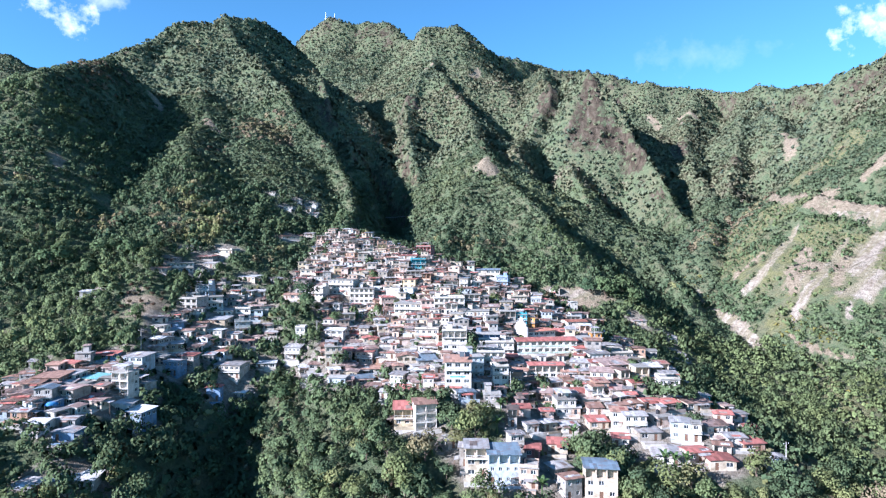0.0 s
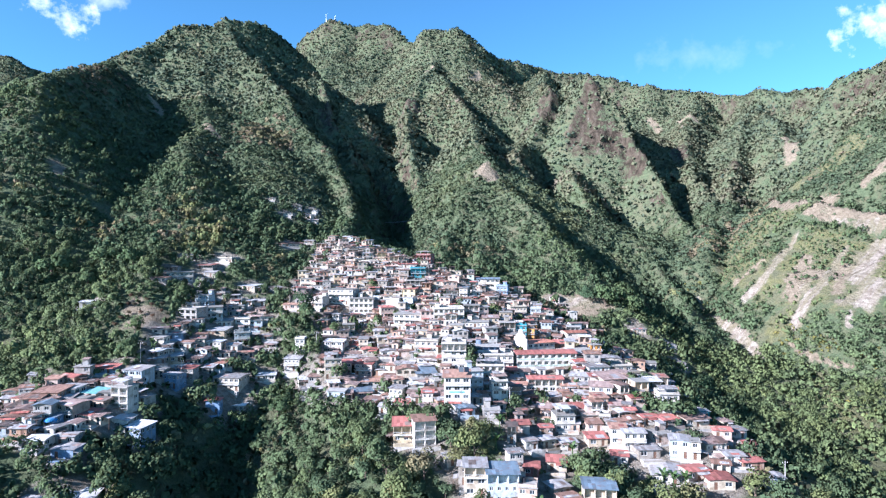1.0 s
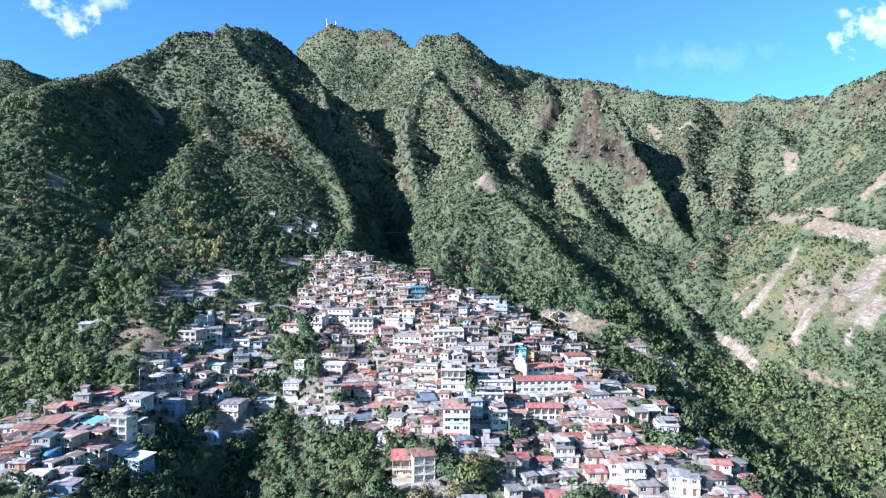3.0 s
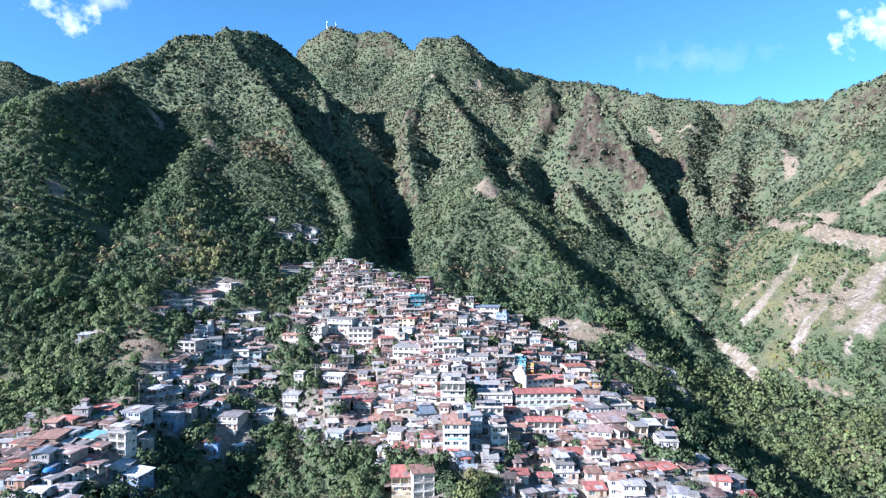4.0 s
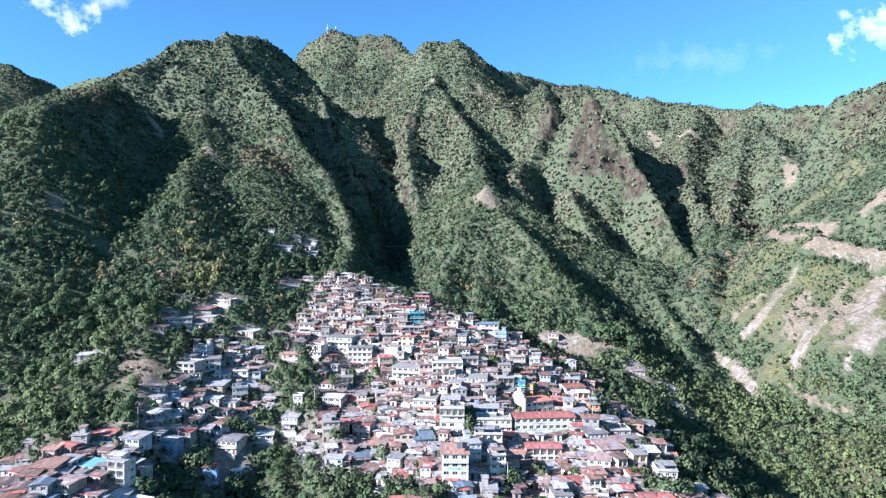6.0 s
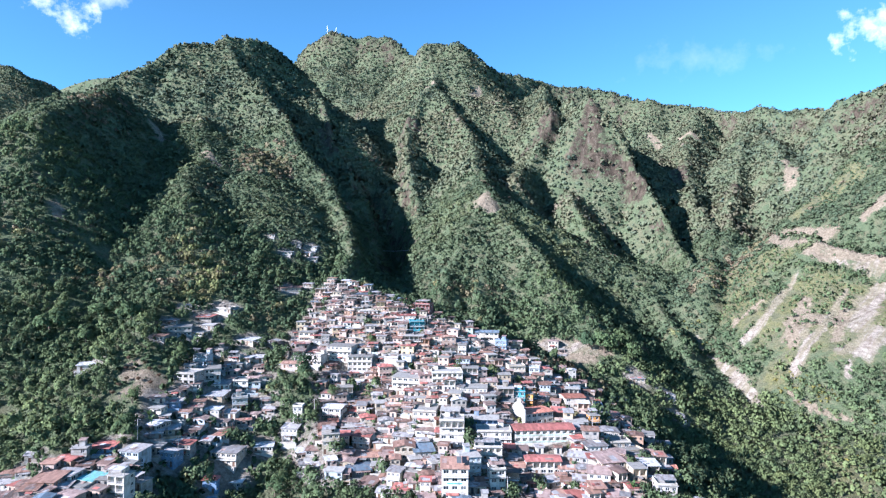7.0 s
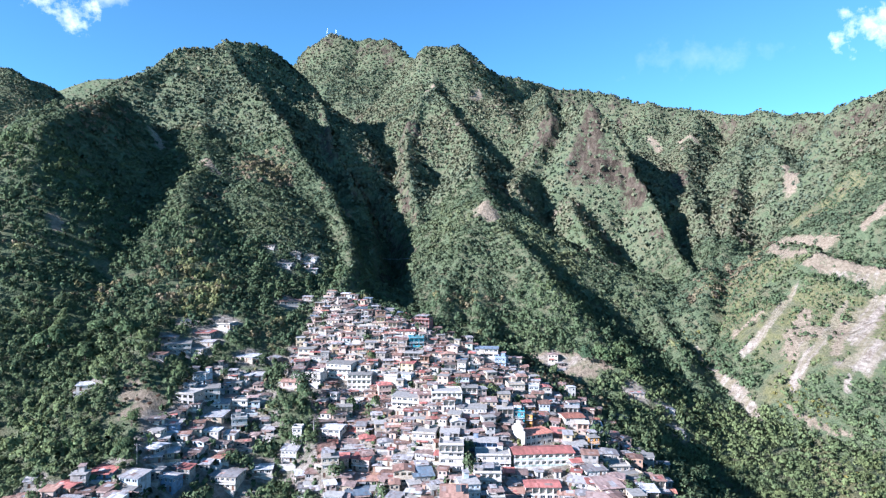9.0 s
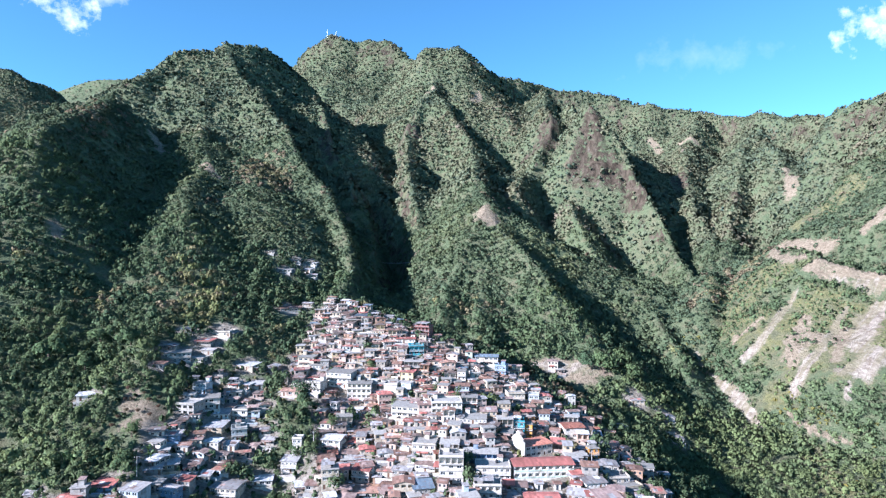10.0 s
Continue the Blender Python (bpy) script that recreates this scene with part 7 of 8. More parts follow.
church = rename(nearest_house(*CHURCH), "church", "white church with an orange-red tile roof and tall gable", "church")
front = Shell()
outline = [(-5.2, 0.0), (-5.2, 7.4), (-4.0, 7.4), (-4.0, 8.4), (-1.6, 9.6), (-1.6, 10.6), (0, 11.4), (1.6, 10.6), (1.6, 9.6), (4.0, 8.4), (4.0, 7.4), (5.2, 7.4), (5.2, 0.0)]
for x0, flip in ((-7.6, 1), (-8.1, -1)):
    front.poly(*[(x0, 4.4 + u, q) for u, q in outline][::flip])
for (u0, q0), (u1, q1) in zip(outline, outline[1:] + outline[:1]):
    front.poly((-8.1, 4.4 + u0, q0), (-8.1, 4.4 + u1, q1), (-7.6, 4.4 + u1, q1), (-7.6, 4.4 + u0, q0))
part("gable_front", front, MAT_PLASTER, church, "tall stepped white gable", colour=shaded(WALLS["white"], 0.82))

school = rename(nearest_house(*SCHOOL), "school", "long two-storey white school with galleries and red roof", "school")
for k in range(2):
    band = Shell()
    band.box(-12.2, 12.2, -0.09, -0.012, 0.35 + k * STOREY, 0.85 + k * STOREY)
    part("painted_band", band, MAT_PLASTER, school, "pale green painted band", colour=(0.46, 0.58, 0.52))

hotel = nearest_house(*HOTEL)
sign = Shell()
sign.box(-2.6, 2.4, -0.07, -0.012, 2 * STOREY + 0.15, 2 * STOREY + 0.6)
part("painted_sign", sign, MAT_PLASTER, hotel, "turquoise painted sign bar", colour=(0.12, 0.45, 0.50))


# ---- masts, poles and wires ----
def lattice_mast(x, y, height):
    mast = new("radio_mast")
    mast.matrix_basis = pose(x, y, float(ground_at(x, y)) - 1)
    for k in range(3):
        a = 2.1 * k
        leg = Shell()
        leg.tube(0.9 * math.cos(a), 0.9 * math.sin(a), 0, height, 0.2, 0.12, 5)
        part("leg", leg, MAT_STEEL, mast)
    braces = Shell()
    for i in range(int(height / 3)):
        braces.box(-0.85, 0.85, -0.85, 0.85, 3 * i + 1.5, 3 * i + 1.65)
    part("brace", braces, MAT_STEEL, mast)
    dish = Shell()
    dish.tube(0.4, -1.2, height * 0.75, height * 0.75 + 1.8, 0.9, 0.9, 10)
    part("antenna", dish, MAT_WHITE, mast, "white drum antenna")
    return tagged(mast, "steel lattice radio mast on a forested summit", "mast", "radio masts")


for mx, my, mh in MASTS:
    lattice_mast(mx, my, mh)


def utility_pole(x, y, height):
    pole = new("utility_pole")
    pole.matrix_basis = pose(x, y, float(ground_at(x, y)), 0, 0, 15)
    post, arm = Shell(), Shell()
    post.tube(0, 0, -1, height, 0.16, 0.10, 8)
    arm.box(-0.9, 0.9, -0.06, 0.06, height - 0.7, height - 0.55)
    part("post", post, MAT_CONCRETE, pole, colour=(0.5, 0.48, 0.46))
    cross = part("crossarm", arm, MAT_IRON, pole)
    for u in (-0.8, 0.0, 0.8):
        pin = Shell()
        pin.tube(u, 0, height - 0.55, height - 0.3, 0.06, 0.05, 6)
        part("insulator", pin, MAT_WHITE, cross)
    return tagged(pole, "grey concrete utility pole with a crossarm", "utility pole", "utility poles")


for px, py, ph in POLES:
    utility_pole(px, py, ph)


def wire(name, label, a, b, sag, radius):
    curve = bpy.data.curves.new(name, "CURVE")
    curve.dimensions, curve.bevel_depth, curve.bevel_resolution = "3D", radius, 1
    line = curve.splines.new("POLY")
    line.points.add(12)
    for i, q in enumerate(line.points):
        t = i / 12
        p = Vector(a).lerp(Vector(b), t)
        q.co = (p.x, p.y, p.z - sag * 4 * t * (1 - t), 1)
    curve.materials.append(MAT_STEEL)
    return tagged(new(name, curve), label, "cable")


wire("ravine_cable", "pale steel cable slung across the ravine", *RAVINE_CABLE, 1.5, 0.22)


# ---- banana plants ----
def banana_leaf():
    s = Shell()
    steps = 7
    for i in range(steps + 1):
        t = i / steps
        w = 0.36 * math.sin(math.pi * min(0.98, t * 0.9 + 0.08)) + 0.02
        y, z = 2.1 * t, 1.3 * math.sin(1.9 * t) - 0.5 * t * t
        s.v.extend([(-w, y, z - 0.12 * w), (0, y, z), (w, y, z - 0.12 * w)])
    for i in range(steps):
        for k in (0, 1):
            a = 3 * i + k
            s.f.append((a, a + 1, a + 4, a + 3))
    return s.mesh("leaf", MAT_BANANA)


MAT_BANANA = plain_material("banana_leaf", (0.06, 0.105, 0.032), 0.6)
BANANA_LEAF = banana_leaf()
banana_stem = Shell()
banana_stem.tube(0, 0, -0.6, 2.4, 0.22, 0.12, 8)
BANANA_STEM = banana_stem.mesh("stem", MAT_BANANA)
for bx, by in BANANAS:
    plant = new("banana_plant")
    plant.matrix_basis = pose(bx, by, float(ground_at(bx, by)), 0, 0, bx * 37 % 360) @ Matrix.Scale(1.25, 4)
    part("stem", BANANA_STEM, None, plant)
    for k in range(8):
        part("leaf", BANANA_LEAF, None, plant, at=pose(0, 0, 2.2 + 0.05 * k, 25 * (k % 2), 0, 45 * k))
    tagged(plant, "banana plant with long drooping green leaves", "banana plant", "banana plants")


# ---- solar panels, a truck and an awning ----
for u in (0.6, 2.4):
    panel = Shell()
    panel.slab((u, 1.0, 4 * STOREY + 1.6), (u + 1.6, 1.0, 4 * STOREY + 1.6), (u + 1.6, 4.2, 4 * STOREY + 2.6), (u, 4.2, 4 * STOREY + 2.6), 0.08)
    part("solar_panel", panel, MAT_GLASS, hotel, "dark solar panel")

truck = new("delivery_truck")
truck.matrix_basis = pose(*TRUCK, float(ground_at(*TRUCK)) + 0.05, 0, 0, 70)
bed, cab, pane = Shell(), Shell(), Shell()
bed.box(-1.0, 1.0, -0.2, 3.6, 0.75, 2.7)
cab.v.extend([(-0.95, -2.0, 0.6), (0.95, -2.0, 0.6), (0.95, -0.3, 0.6), (-0.95, -0.3, 0.6), (-0.9, -1.7, 2.0), (0.9, -1.7, 2.0), (0.9, -0.3, 2.1), (-0.9, -0.3, 2.1), (-0.95, -2.0, 1.2), (0.95, -2.0, 1.2)])
cab.f.extend([(0, 1, 9, 8), (8, 9, 5, 4), (4, 5, 6, 7), (1, 2, 6, 5, 9), (3, 0, 8, 4, 7), (2, 3, 7, 6), (3, 2, 1, 0)])
pane.poly((-0.8, -2.0, 1.25), (0.8, -2.0, 1.25), (0.78, -1.74, 1.92), (-0.78, -1.74, 1.92))
part("cargo_box", bed, MAT_WHITE, truck)
part("cab", cab, MAT_WHITE, truck)
part("windscreen", pane, MAT_GLASS, truck, at=pose(0, -0.02, 0.01))
for wx in (-0.85, 0.85):
    for wy in (-1.3, 2.4):
        wheel = Shell()
        wheel.tube(0, 0, -0.12, 0.12, 0.42, 0.42, 14)
        part("wheel", wheel, MAT_TANK, truck, at=pose(wx, wy, 0.42, 0, 90, 0))
tagged(truck, "small white box truck parked by the houses", "truck")

awning = new("awning")
awning.matrix_basis = pose(*TENT, float(ground_at(*TENT)))
dome = Shell()
rings = 5
for i in range(rings + 1):
    a = 0.5 * math.pi * i / rings
    dome.v.extend([(1.9 * math.cos(a) * math.cos(b), 1.9 * math.cos(a) * math.sin(b), 2.3 + 0.9 * math.sin(a)) for b in [math.pi * k / 8 for k in range(16)]])
for i in range(rings):
    dome.f.extend([(16 * i + k, 16 * i + (k + 1) % 16, 16 * i + 16 + (k + 1) % 16, 16 * i + 16 + k) for k in range(16)])
part("canopy", dome, MAT_PLASTER, awning, "bright blue domed canopy", colour=(0.04, 0.22, 0.50))
for k in range(4):
    leg = Shell()
    leg.tube(1.75 * math.cos(1.571 * k + 0.785), 1.75 * math.sin(1.571 * k + 0.785), -0.5, 2.35, 0.05, 0.05, 6)
    part("post", leg, MAT_STEEL, awning)
tagged(awning, "blue domed canopy on four steel posts", "awning")

# ---- trodden earth round the houses ----
feet = np.array(HOUSES)
for hx, hy, hr in HOUSES:
    j0, j1 = np.searchsorted(GY, (hy - 14, hy + 14))
    i0, i1 = np.searchsorted(GX, (hx - 14, hx + 14))
    d = np.hypot(MX[j0:j1, i0:i1] - hx, MY[j0:j1, i0:i1] - hy)
    COVER["paved"][j0:j1, i0:i1] = np.maximum(COVER["paved"][j0:j1, i0:i1], np.clip(1.65 - d / (hr + 3.0), 0, 1.0))
cover = ground_mesh.attributes.new("cover", "FLOAT_COLOR", "POINT")
cover.data.foreach_set("color", np.stack([COVER["bare"], COVER["dry"], COVER["rocky"], COVER["paved"]], -1).astype(np.float32).ravel())

meadow = ground_mesh.attributes.new("meadow", "FLOAT", "POINT")
meadow.data.foreach_set("value", COVER["grass"].astype(np.float32).ravel())


# ---- trees ----
def leaf_material(name, contrast, *stops):
    m, n, l, b = material(name, 0.85, 0, 0.1)
    a = n.new("ShaderNodeAttribute")
    a.attribute_name = "tint"
    geo = n.new("ShaderNodeNewGeometry")
    each = n.new("ShaderNodeObjectInfo").outputs["Random"]
    kind = maths(n, l, "FRACT", maths(n, l, "ADD", a.outputs["Fac"], each))
    kind.node.use_clamp = False
    kind.node.inputs[0].links[0].from_node.use_clamp = False
    c = ramp(n, l, kind, *stops)
    lo, hi = 1 - 0.45 * contrast, 1 + 0.5 * contrast
    shade = ramp(n, l, geo.outputs["Random Per Island"], (0.0, (lo, lo, lo)), (0.6, (1, 1, 1)), (1.0, (hi, hi, 0.95 * hi)))
    c = mix(n, l, 1.0, c, shade, "MULTIPLY")
    l.new(c, b.inputs["Base Color"])
    b.inputs["Transmission Weight"].default_value = 0.0
    t = n.new("ShaderNodeBsdfTranslucent")
    l.new(c, t.inputs["Color"])
    out = n.new("ShaderNodeAttribute")  # leaves in a clump face outwards, all round it
    out.attribute_name = "outward"
    turn = n.new("ShaderNodeVectorTransform")
    turn.vector_type, turn.convert_from, turn.convert_to = "NORMAL", "OBJECT", "WORLD"
    l.new(out.outputs["Vector"], turn.inputs[0])
    l.new(turn.outputs[0], b.inputs["Normal"])
    l.new(turn.outputs[0], t.inputs["Normal"])
    x = n.new("ShaderNodeMixShader")
    x.inputs[0].default_value = 0.25
    l.new(b.outputs[0], x.inputs[1])
    l.new(t.outputs[0], x.inputs[2])
    l.new(x.outputs[0], n["Material Output"].inputs["Surface"])
    return m


MAT_LEAF = leaf_material("valley_foliage", 0.42, (0.0, (0.086, 0.127, 0.069)), (0.4, (0.127, 0.169, 0.081)), (0.7, (0.173, 0.211, 0.089)), (0.88, (0.212, 0.233, 0.096)), (0.97, (0.244, 0.227, 0.110)), (1.0, (0.255, 0.204, 0.134)))
# far slopes: the bluish cast of distance haze is put into the leaf colour
MAT_LEAF_HAZY = leaf_material("hazy_mountain_foliage", 0.2, (0.0, (0.086, 0.120, 0.088)), (0.35, (0.118, 0.150, 0.098)), (0.6, (0.154, 0.172, 0.104)), (0.85, (0.196, 0.189, 0.116)), (1.0, (0.215, 0.172, 0.135)))
MAT_LEAF_HILL = leaf_material("hill_foliage", 0.25, (0.0, (0.085, 0.118, 0.071)), (0.35, (0.116, 0.147, 0.077)), (0.6, (0.156, 0.170, 0.083)), (0.85, (0.204, 0.189, 0.098)), (1.0, (0.224, 0.172, 0.120)))
MAT_BARK = plain_material("bark", (0.16, 0.12, 0.09), 0.9)


def crown(cards, size, lobes, rng, tall=0.85):
    """Leaf clumps over a lumpy crown of radius about 1 that stands on z = 0: corners n x 4 x 3, and the way each faces."""
    centres = np.column_stack([rng.normal(0, 0.38, lobes), rng.normal(0, 0.38, lobes), rng.uniform(0.35, 1.2, lobes) * tall])
    radii = rng.uniform(0.35, 0.62, lobes)
    pick = rng.choice(lobes, cards, p=radii ** 2 / (radii ** 2).sum())
    way = rng.normal(0, 1, (cards, 3))
    way[:, 2] = np.abs(way[:, 2]) * 0.9 - 0.25
    way /= np.linalg.norm(way, axis=1, keepdims=True)
    at = centres[pick] + way * (radii[pick] * rng.uniform(0.75, 1.08, cards))[:, None]
    normal = way + rng.normal(0, 0.3, (cards, 3))
    normal /= np.linalg.norm(normal, axis=1, keepdims=True)
    side = np.cross(normal, rng.normal(0, 1, (cards, 3)))
    side /= np.linalg.norm(side, axis=1, keepdims=True)
    up = np.cross(normal, side)
    a, b = size * rng.uniform(0.6, 1.3, cards)[:, None], size * rng.uniform(0.5, 1.0, cards)[:, None]
    droop = normal * (0.25 * a)
    out = 0.35 * way + 0.35 * (at - (0, 0, 0.45 * tall)) + rng.normal(0, 0.1, (cards, 3)) + (0, 0, 0.5)
    out /= np.linalg.norm(out, axis=1, keepdims=True)
    return np.stack([at - side * a - droop, at - up * b, at + side * a - droop, at + up * b], 1), out


def stems(sides=5):
    """A tapered trunk with three limbs, radius about 0.07, up to z = 0.75."""
    s = Shell()
    s.tube(0, 0, -0.5, 0.7, 0.085, 0.04, sides)
    for k in range(3):
        a = 2.1 * k + 0.4
        limb = Shell()
        limb.tube(0, 0, 0, 0.6, 0.035, 0.015, 4)
        m = pose(0, 0, 0.25 + 0.1 * k) @ pose(0, 0, 0, 0, 42, math.degrees(a))
        base = len(s.v)
        s.v.extend([tuple(m @ Vector(q)) for q in limb.v])
        s.f.extend([tuple(base + i for i in q) for q in limb.f])
    return s


rng = np.random.default_rng(7)


def keep_out(x, y, gap):
    """True where a crown would stand in a house, on bare ground or on the rock."""
    i = np.clip(np.searchsorted(GX, x), 0, len(GX) - 1)
    j = np.clip(np.searchsorted(GY, y), 0, len(GY) - 1)
    out = (COVER["bare"][j, i] > 0.2) | (COVER["rocky"][j, i] > 0.45) & (rng.random(len(x)) < 0.82)
    hit = np.zeros(len(x), bool)
    for hx, hy, hr in HOUSES:
        hit |= (np.hypot(x - hx, y - hy) < hr + gap) | (np.hypot(x - hx, y - hy + hr + 2) < 0.75 * hr)
        if gap > 0.5 and hx < -60 and hy > 195 and hr > 2.4:  # yards and fields before the hamlet's houses
            hit |= np.hypot(x - hx, y - hy + hr + 4) < hr + 1.5
        if gap > 0 and hy > 410 and hx < -70:  # cleared round the hillside huts
            hit |= np.hypot(x - hx, y - hy + 8) < 8.5
        if hy < 200 and hx > -60:  # open slopes under the front row
            hit |= np.hypot(x - hx, y - hy + hr + 4) < hr + 2.5
    if gap > 0.5:  # lanes round the church, and the open slope under the road cut
        hit |= ((x + 134) / 12) ** 2 + ((y - 265) / 21) ** 2 < 1  # the orchard
        hit |= (np.hypot(x - 44, y - 270) < 24) | (np.abs(x / y - 0.195) < 0.08) & (y > 318) & (y < 413) & (rng.random(len(x)) < 0.9)
    thin = (COVER["dry"][j, i] > 0.45) | (COVER["grass"][j, i] > 0.5)
    return out | hit | (thin & (rng.random(len(x)) < 0.92))


def in_view(x, y):
    """False in the folds of the land that lie hidden behind nearer ridges; there the wood is thinned."""
    open_view = np.zeros(len(x), bool)
    z = ground_at(x, y) + 7
    for eye in (100.0, 150.0):
        clear = np.ones(len(x), bool)
        for t in np.linspace(0.3, 0.985, 70):
            clear &= ground_at(x * t, y * t) < eye + (z - eye) * t + 3
        open_view |= clear
    return open_view


def places(y0, y1, step, gap, hidden=0.1):
    xs = np.arange(-0.78 * y1 - 40, 0.78 * y1 + 40, step)
    ys = np.arange(y0, y1, step)
    x, y = [q.ravel() + rng.uniform(-0.5, 0.5, q.size) * step for q in np.meshgrid(xs, ys)]
    ok = np.abs(x) < 0.76 * y + 30
    x, y = x[ok], y[ok]
    steep = np.hypot(land(x + 3, y) - land(x - 3, y), land(x, y + 3) - land(x, y - 3)) / 6
    ok = ~keep_out(x, y, gap) & (rng.random(len(x)) > np.clip((steep - 2.0) * 0.6, 0.04, 0.6))
    open_slope = np.clip((y - 430) / 80, 0, 1) * np.clip((-60 - x) / 80, 0, 1)  # patchy scrub on the western mountain
    ok &= value_noise(x / 28, y / 28, 77) + 0.25 * rng.random(len(x)) > np.where(y > 490, 0.10, 0.17) + 0.06 * open_slope
    x, y = x[ok], y[ok]
    ok = in_view(x, y) | (rng.random(len(x)) < hidden)
    return x[ok], y[ok]


def forest(name, label, x, y, kinds, low, high, with_stems, lean, mat=None):
    """A wood of many trees as one mesh, each a copy of one of the crowns, turned and scaled."""
    verts, tints, outs = [], [], []
    which = rng.integers(len(kinds), size=len(x))
    z = ground_at(x, y)
    # yellow-green trees east of the village; the tint also stands in for sunlight
    patch = 0.5 * value_noise(x / 30, y / 30, 21) + 0.5 * value_noise(x / 95, y / 95, 22) + 0.45 * np.clip((x - 75) / 100, 0, 1) * (y < 420)
    # crowns lean out with the slope that they stand on
    nx, ny = -(ground_at(x + 4, y) - ground_at(x - 4, y)) / 8 * lean, -(ground_at(x, y + 4) - ground_at(x, y - 4)) / 8 * lean
    long = np.sqrt(nx * nx + ny * ny + 1)
    nx, ny, nz = nx / long, ny / long, 1 / long
    for k, (cards, facing) in enumerate(kinds):
        m = np.flatnonzero(which == k)
        a = rng.uniform(0, 6.283, len(m))
        r = rng.uniform(low, high, len(m)) * rng.choice((0.5, 0.7, 0.9, 1.0, 1.15, 1.4), len(m))
        c, s = np.cos(a)[:, None], np.sin(a)[:, None]
        p = cards.reshape(-1, 3)
        stretch = (r * rng.uniform(0.85, 1.35, len(m)) * (0.72 if lean > 0.8 else 1.0))[:, None]
        ax, ay = r[:, None] * (p[:, 0] * c - p[:, 1] * s), r[:, None] * (p[:, 0] * s + p[:, 1] * c)
        az = stretch * (p[:, 2] + (0.25 if with_stems else 0.0))
        ux, uy, uz = nx[m][:, None], ny[m][:, None], nz[m][:, None]
        along = (ax * ux + ay * uy) / (1 + uz)
        px, py, pz = ax - ux * along + ux * az, ay - uy * along + uy * az, az * uz - (ax * ux + ay * uy)
        px, py, pz = px + x[m][:, None], py + y[m][:, None], pz + z[m][:, None]
        verts.append(np.stack([px, py, pz], -1).reshape(-1, 3))
        fx, fy, fz = facing[:, 0] * c - facing[:, 1] * s, facing[:, 0] * s + facing[:, 1] * c, facing[:, 2] + 0 * c
        along = (fx * ux + fy * uy) / (1 + uz)
        f = np.stack([fx - ux * along + ux * fz, fy - uy * along + uy * fz, fz * uz - (fx * ux + fy * uy)], -1).reshape(-1, 3)
        outs.append(np.repeat(f, 4, axis=0))
        t = np.clip(0.85 * patch[m] + 0.26 * rng.beta(1.6, 2.2, len(m)) - 0.04, 0, 0.98)
        tints.append(np.repeat(t, len(p)))
    verts, tints = np.concatenate(verts), np.concatenate(tints)
    faces = np.arange(len(verts)).reshape(-1, 4)
    me = mesh_from(name, verts, faces, mat or MAT_LEAF)
    at = me.attributes.new("tint", "FLOAT", "POINT")
    at.data.foreach_set("value", tints.astype(np.float32))
    at = me.attributes.new("outward", "FLOAT_VECTOR", "POINT")
    at.data.foreach_set("vector", np.concatenate(outs).astype(np.float32).ravel())
    return tagged(new(name, me), label, "forest", kind="stuff")


NEAR = [crown(150, 0.140, n, rng, t) for n, t in ((7, 0.8), (9, 0.9), (6, 1.0), (10, 0.75), (8, 1.2), (5, 0.7))]
MID = [crown(25, 0.35, n, rng, t) for n, t in ((6, 0.85), (7, 0.95), (5, 0.8), (8, 1.1))]
CLOSE = [crown(62, 0.22, n, rng, t) for n, t in ((7, 0.85), (9, 0.95), (6, 0.8), (10, 1.1), (8, 0.75))]
FAR = [crown(8, 0.70, n, rng, t) for n, t in ((4, 0.85), (5, 1.0), (3, 0.9))]

# the nearest trees, one by one
LEAFY = []
for n, t in ((8, 0.85), (10, 0.95), (7, 1.1), (11, 0.8), (9, 1.25), (6, 0.75)):
    cards, facing = crown(700, 0.082, n, rng, t)
    cards = cards.reshape(-1, 3)
    LEAFY.append(mesh_from("crown", cards, np.arange(len(cards)).reshape(-1, 4), MAT_LEAF))
    at = LEAFY[-1].attributes.new("tint", "FLOAT", "POINT")
    at.data.foreach_set("value", np.zeros(len(cards), np.float32))
    at = LEAFY[-1].attributes.new("outward", "FLOAT_VECTOR", "POINT")
    at.data.foreach_set("vector", np.repeat(facing, 4, axis=0).astype(np.float32).ravel())
STEM = stems().mesh("trunk", MAT_BARK)
tx, ty = places(140, 345, 4.4, 1.0)
nearest = np.zeros(len(tx), bool)
nearest[np.argsort(np.hypot(tx, ty) + 12 * rng.random(len(tx)))[:300]] = True
for x, y in zip(tx[nearest], ty[nearest]):
    k = rng.integers(len(LEAFY))
    r = rng.choice((1.5, 2.3, 3.0, 3.6, 4.6)) * rng.uniform(0.85, 1.15)
    tree = new("tree")
    tree.matrix_basis = pose(x, y, float(ground_at(x, y)), 0, 0, rng.uniform(0, 360)) @ Matrix.Diagonal((r, r, r * rng.uniform(0.9, 1.35), 1))
    part("trunk", STEM, None, tree)
    part("crown", LEAFY[k], None, tree, at=pose(0, 0, 0.25))
    tagged(tree, "broad-leaved green tree with a rounded uneven crown", "tree", "trees below the village")
forest("valley_wood", "dense mixed green broadleaf trees round the village", tx[~nearest], ty[~nearest], NEAR, 1.8, 3.5, True, 0.35)
forest("lower_hillside_wood", "dense green broadleaf trees on the slopes round the village", *places(345, 490, 4.3, 1.6), CLOSE, 2.0, 3.5, False, 0.7)
forest("hillside_wood", "dense dark green trees and scrub on the middle slopes", *places(490, 720, 4.25, 1.6), MID, 2.0, 3.3, False, 0.85, MAT_LEAF_HILL)
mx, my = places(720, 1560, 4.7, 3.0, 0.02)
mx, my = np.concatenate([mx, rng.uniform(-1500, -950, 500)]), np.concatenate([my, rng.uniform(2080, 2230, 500)])
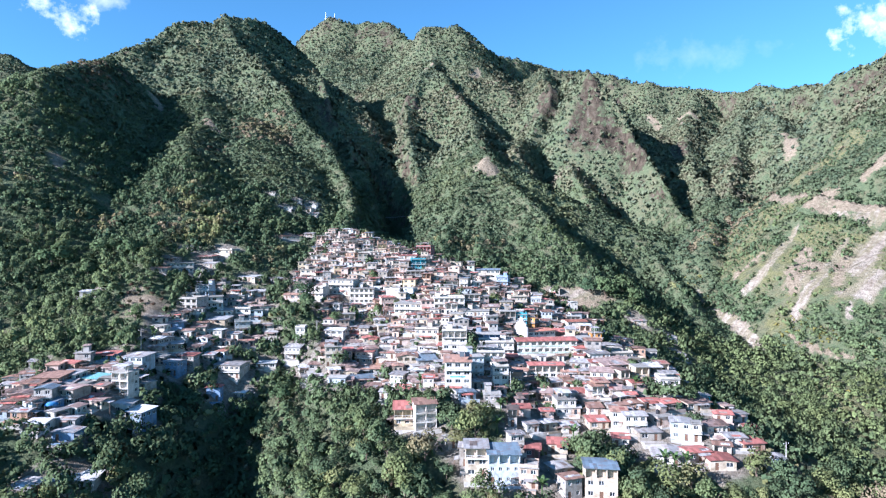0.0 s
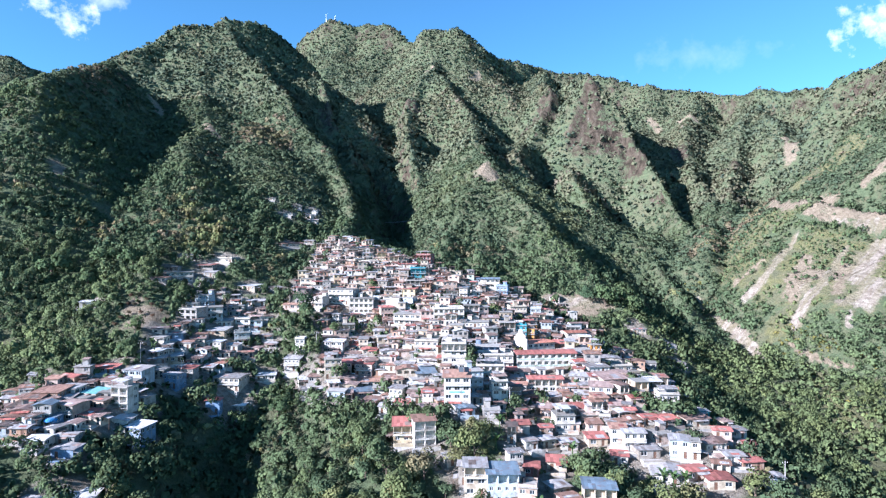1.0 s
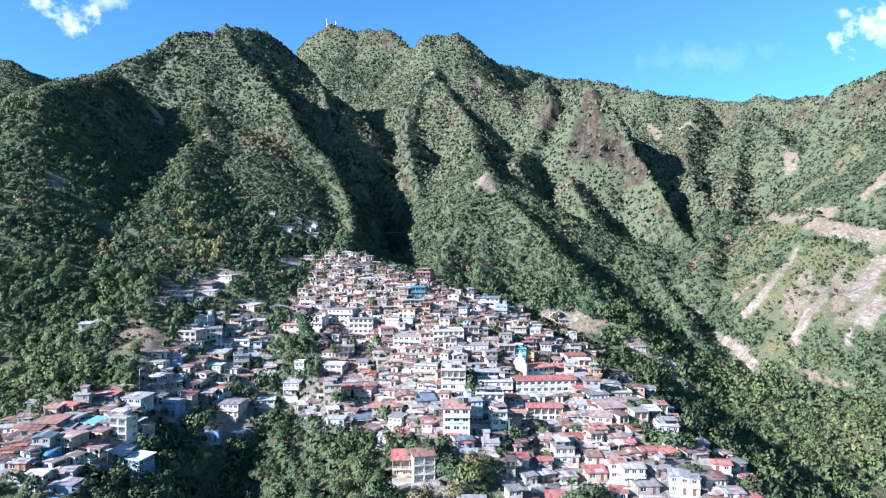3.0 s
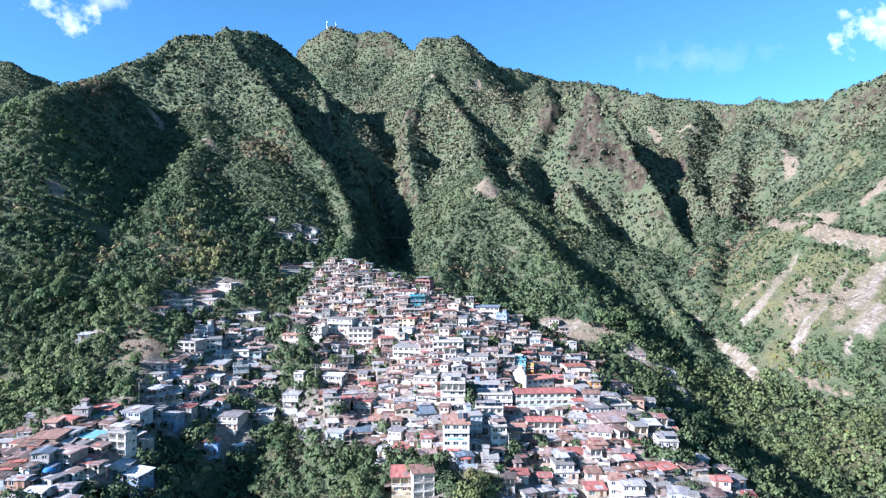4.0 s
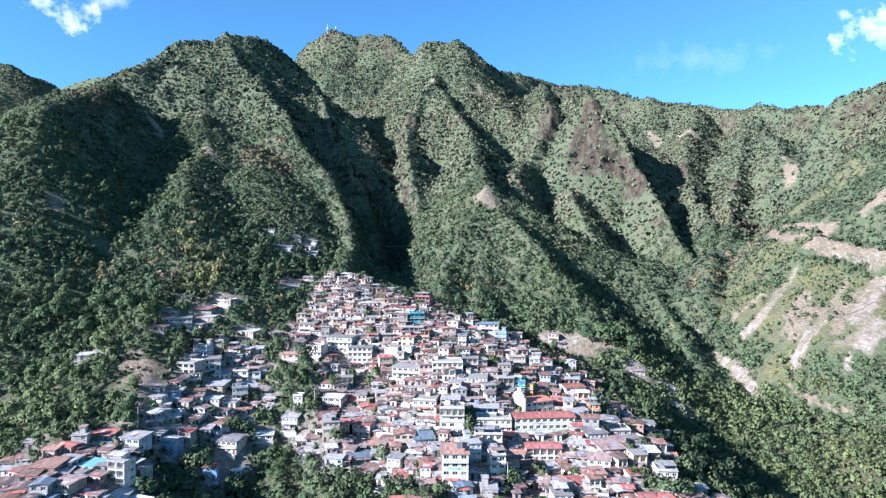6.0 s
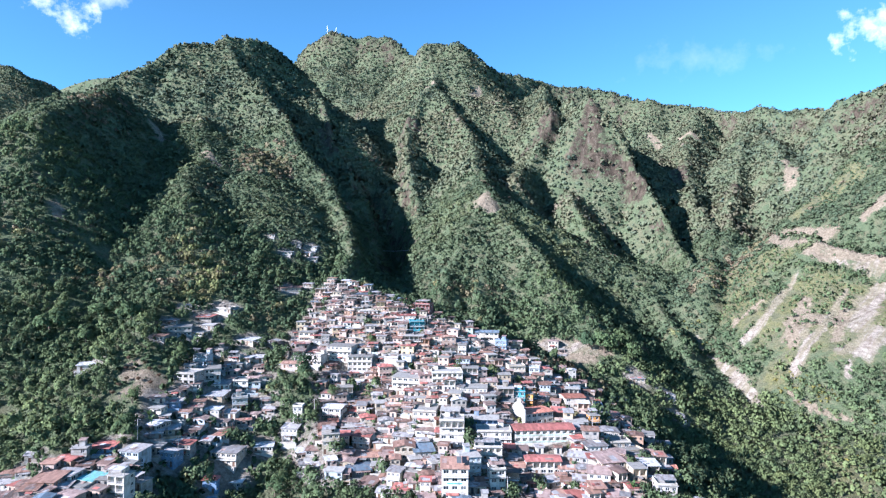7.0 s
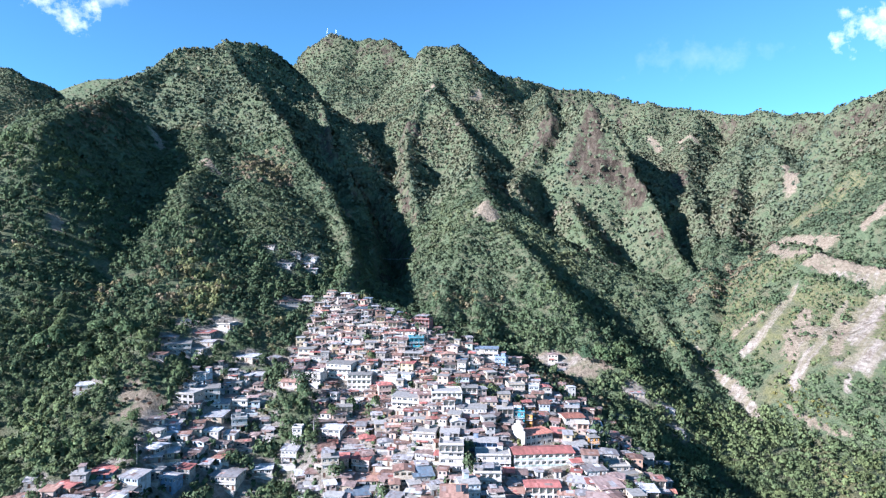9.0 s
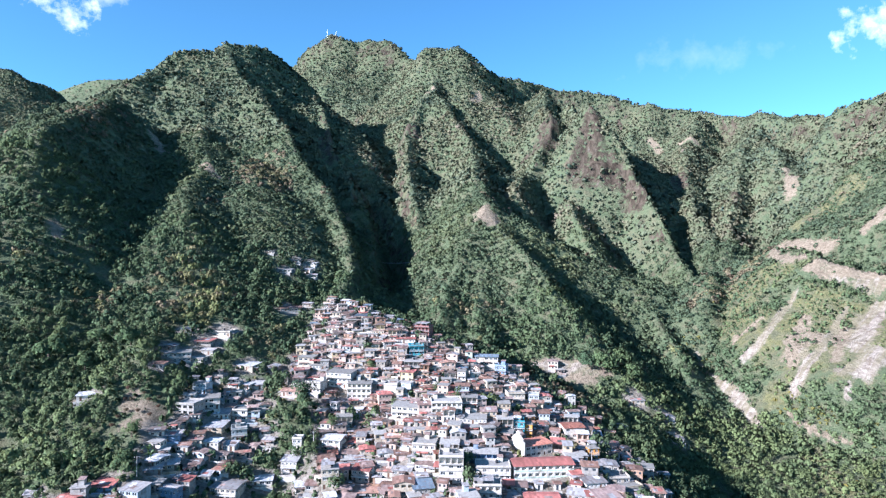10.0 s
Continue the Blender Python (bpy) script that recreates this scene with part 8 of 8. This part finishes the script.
forest("mountain_wood", "dense dark green forest on the high slopes", mx, my, FAR, 1.9, 3.4, False, 0.95, MAT_LEAF_HAZY)

# large single trees, and small russet ones in the orchard
MAT_DEEP = leaf_material("deep_green_foliage", 0.35, (0.0, (0.075, 0.120, 0.064)), (0.5, (0.100, 0.150, 0.070)), (1.0, (0.135, 0.180, 0.080)))
DEEP = [me.copy() for me in LEAFY]
for me in DEEP:
    me.materials[0] = MAT_DEEP
for x, y, r in LARGE_TREES:
    tree = new("tree")
    tree.matrix_basis = pose(x, y, float(ground_at(x, y)), 0, 0, 57 * x % 360) @ Matrix.Diagonal((r, r, 1.05 * r, 1))
    part("trunk", STEM, None, tree)
    part("crown", DEEP[int(x * 7 + y) % len(DEEP)], None, tree, at=pose(0, 0, 0.25))
    tagged(tree, "large broad-leaved tree with a dense spreading crown", "tree")
MAT_RUSSET = leaf_material("russet_foliage", 0.4, (0.0, (0.12, 0.075, 0.055)), (0.6, (0.16, 0.10, 0.065)), (1.0, (0.11, 0.10, 0.06)))
russet = LEAFY[3].copy()
russet.materials[0] = MAT_RUSSET
for x, y in ORCHARD:
    tree = new("orchard_tree")
    tree.matrix_basis = pose(x, y, float(ground_at(x, y)), 0, 0, 91 * x % 360) @ Matrix.Diagonal((1.15, 1.15, 1.5, 1))
    part("trunk", STEM, None, tree)
    part("crown", russet, None, tree, at=pose(0, 0, 0.3))
    tagged(tree, "small russet-leaved orchard tree on dry ground", "tree", "orchard trees")

# shrubs on the grassy slopes
sx, sy = rng.uniform(100, 620, 52000), rng.uniform(250, 800, 52000)
i, j = np.clip(np.searchsorted(GX, sx), 0, len(GX) - 1), np.clip(np.searchsorted(GY, sy), 0, len(GY) - 1)
ok = (COVER["grass"][j, i] > 0.3) & (COVER["bare"][j, i] < 0.2) & ((COVER["dry"][j, i] < 0.4) | (rng.random(len(sx)) < 0.25)) & (value_noise(sx / 18, sy / 18, 5) > 0.3)
forest("shrubs", "low green shrubs on the grassy landslip slope", sx[ok], sy[ok], FAR, 0.5, 1.3, False, 0.8)

# undergrowth between the valley trees and in the gardens
ux, uy = places(138, 330, 3.1, 0.2)
forest("undergrowth", "low green bushes and weeds between trees and houses", ux, uy, FAR, 0.6, 1.5, False, 0.4)

# low scrub round the hillside huts
hx, hy = places(395, 500, 3.0, 0.0)
ok = (hx > -150) & (hx < -50)
forest("scrub", "low green scrub round the huts on the hillside", hx[ok], hy[ok], FAR, 0.5, 1.2, False, 0.6, MAT_LEAF_HAZY)

hx, hy = places(318, 408, 2.6, 0.0)
ok = np.abs(hx / hy - 0.195) < 0.09
forest("scrub", "low olive scrub on the slope under the road cut", hx[ok], hy[ok], FAR, 0.5, 1.3, False, 0.6, MAT_LEAF_HILL)

# yellow flowering shrubs by the stream
MAT_YELLOW = leaf_material("yellow_flowers", 0.8, (0.0, (0.16, 0.16, 0.05)), (0.5, (0.26, 0.22, 0.06)), (1.0, (0.20, 0.20, 0.07)))
fx = np.concatenate([x + rng.normal(0, 4.5, 9) for x, y in YELLOW])
fy = np.concatenate([y + rng.normal(0, 4.5, 9) for x, y in YELLOW])
forest("flowering_shrubs", "yellow flowering shrubs beside the stony stream bed", fx, fy, MID, 0.7, 1.4, False, 0.6, MAT_YELLOW)
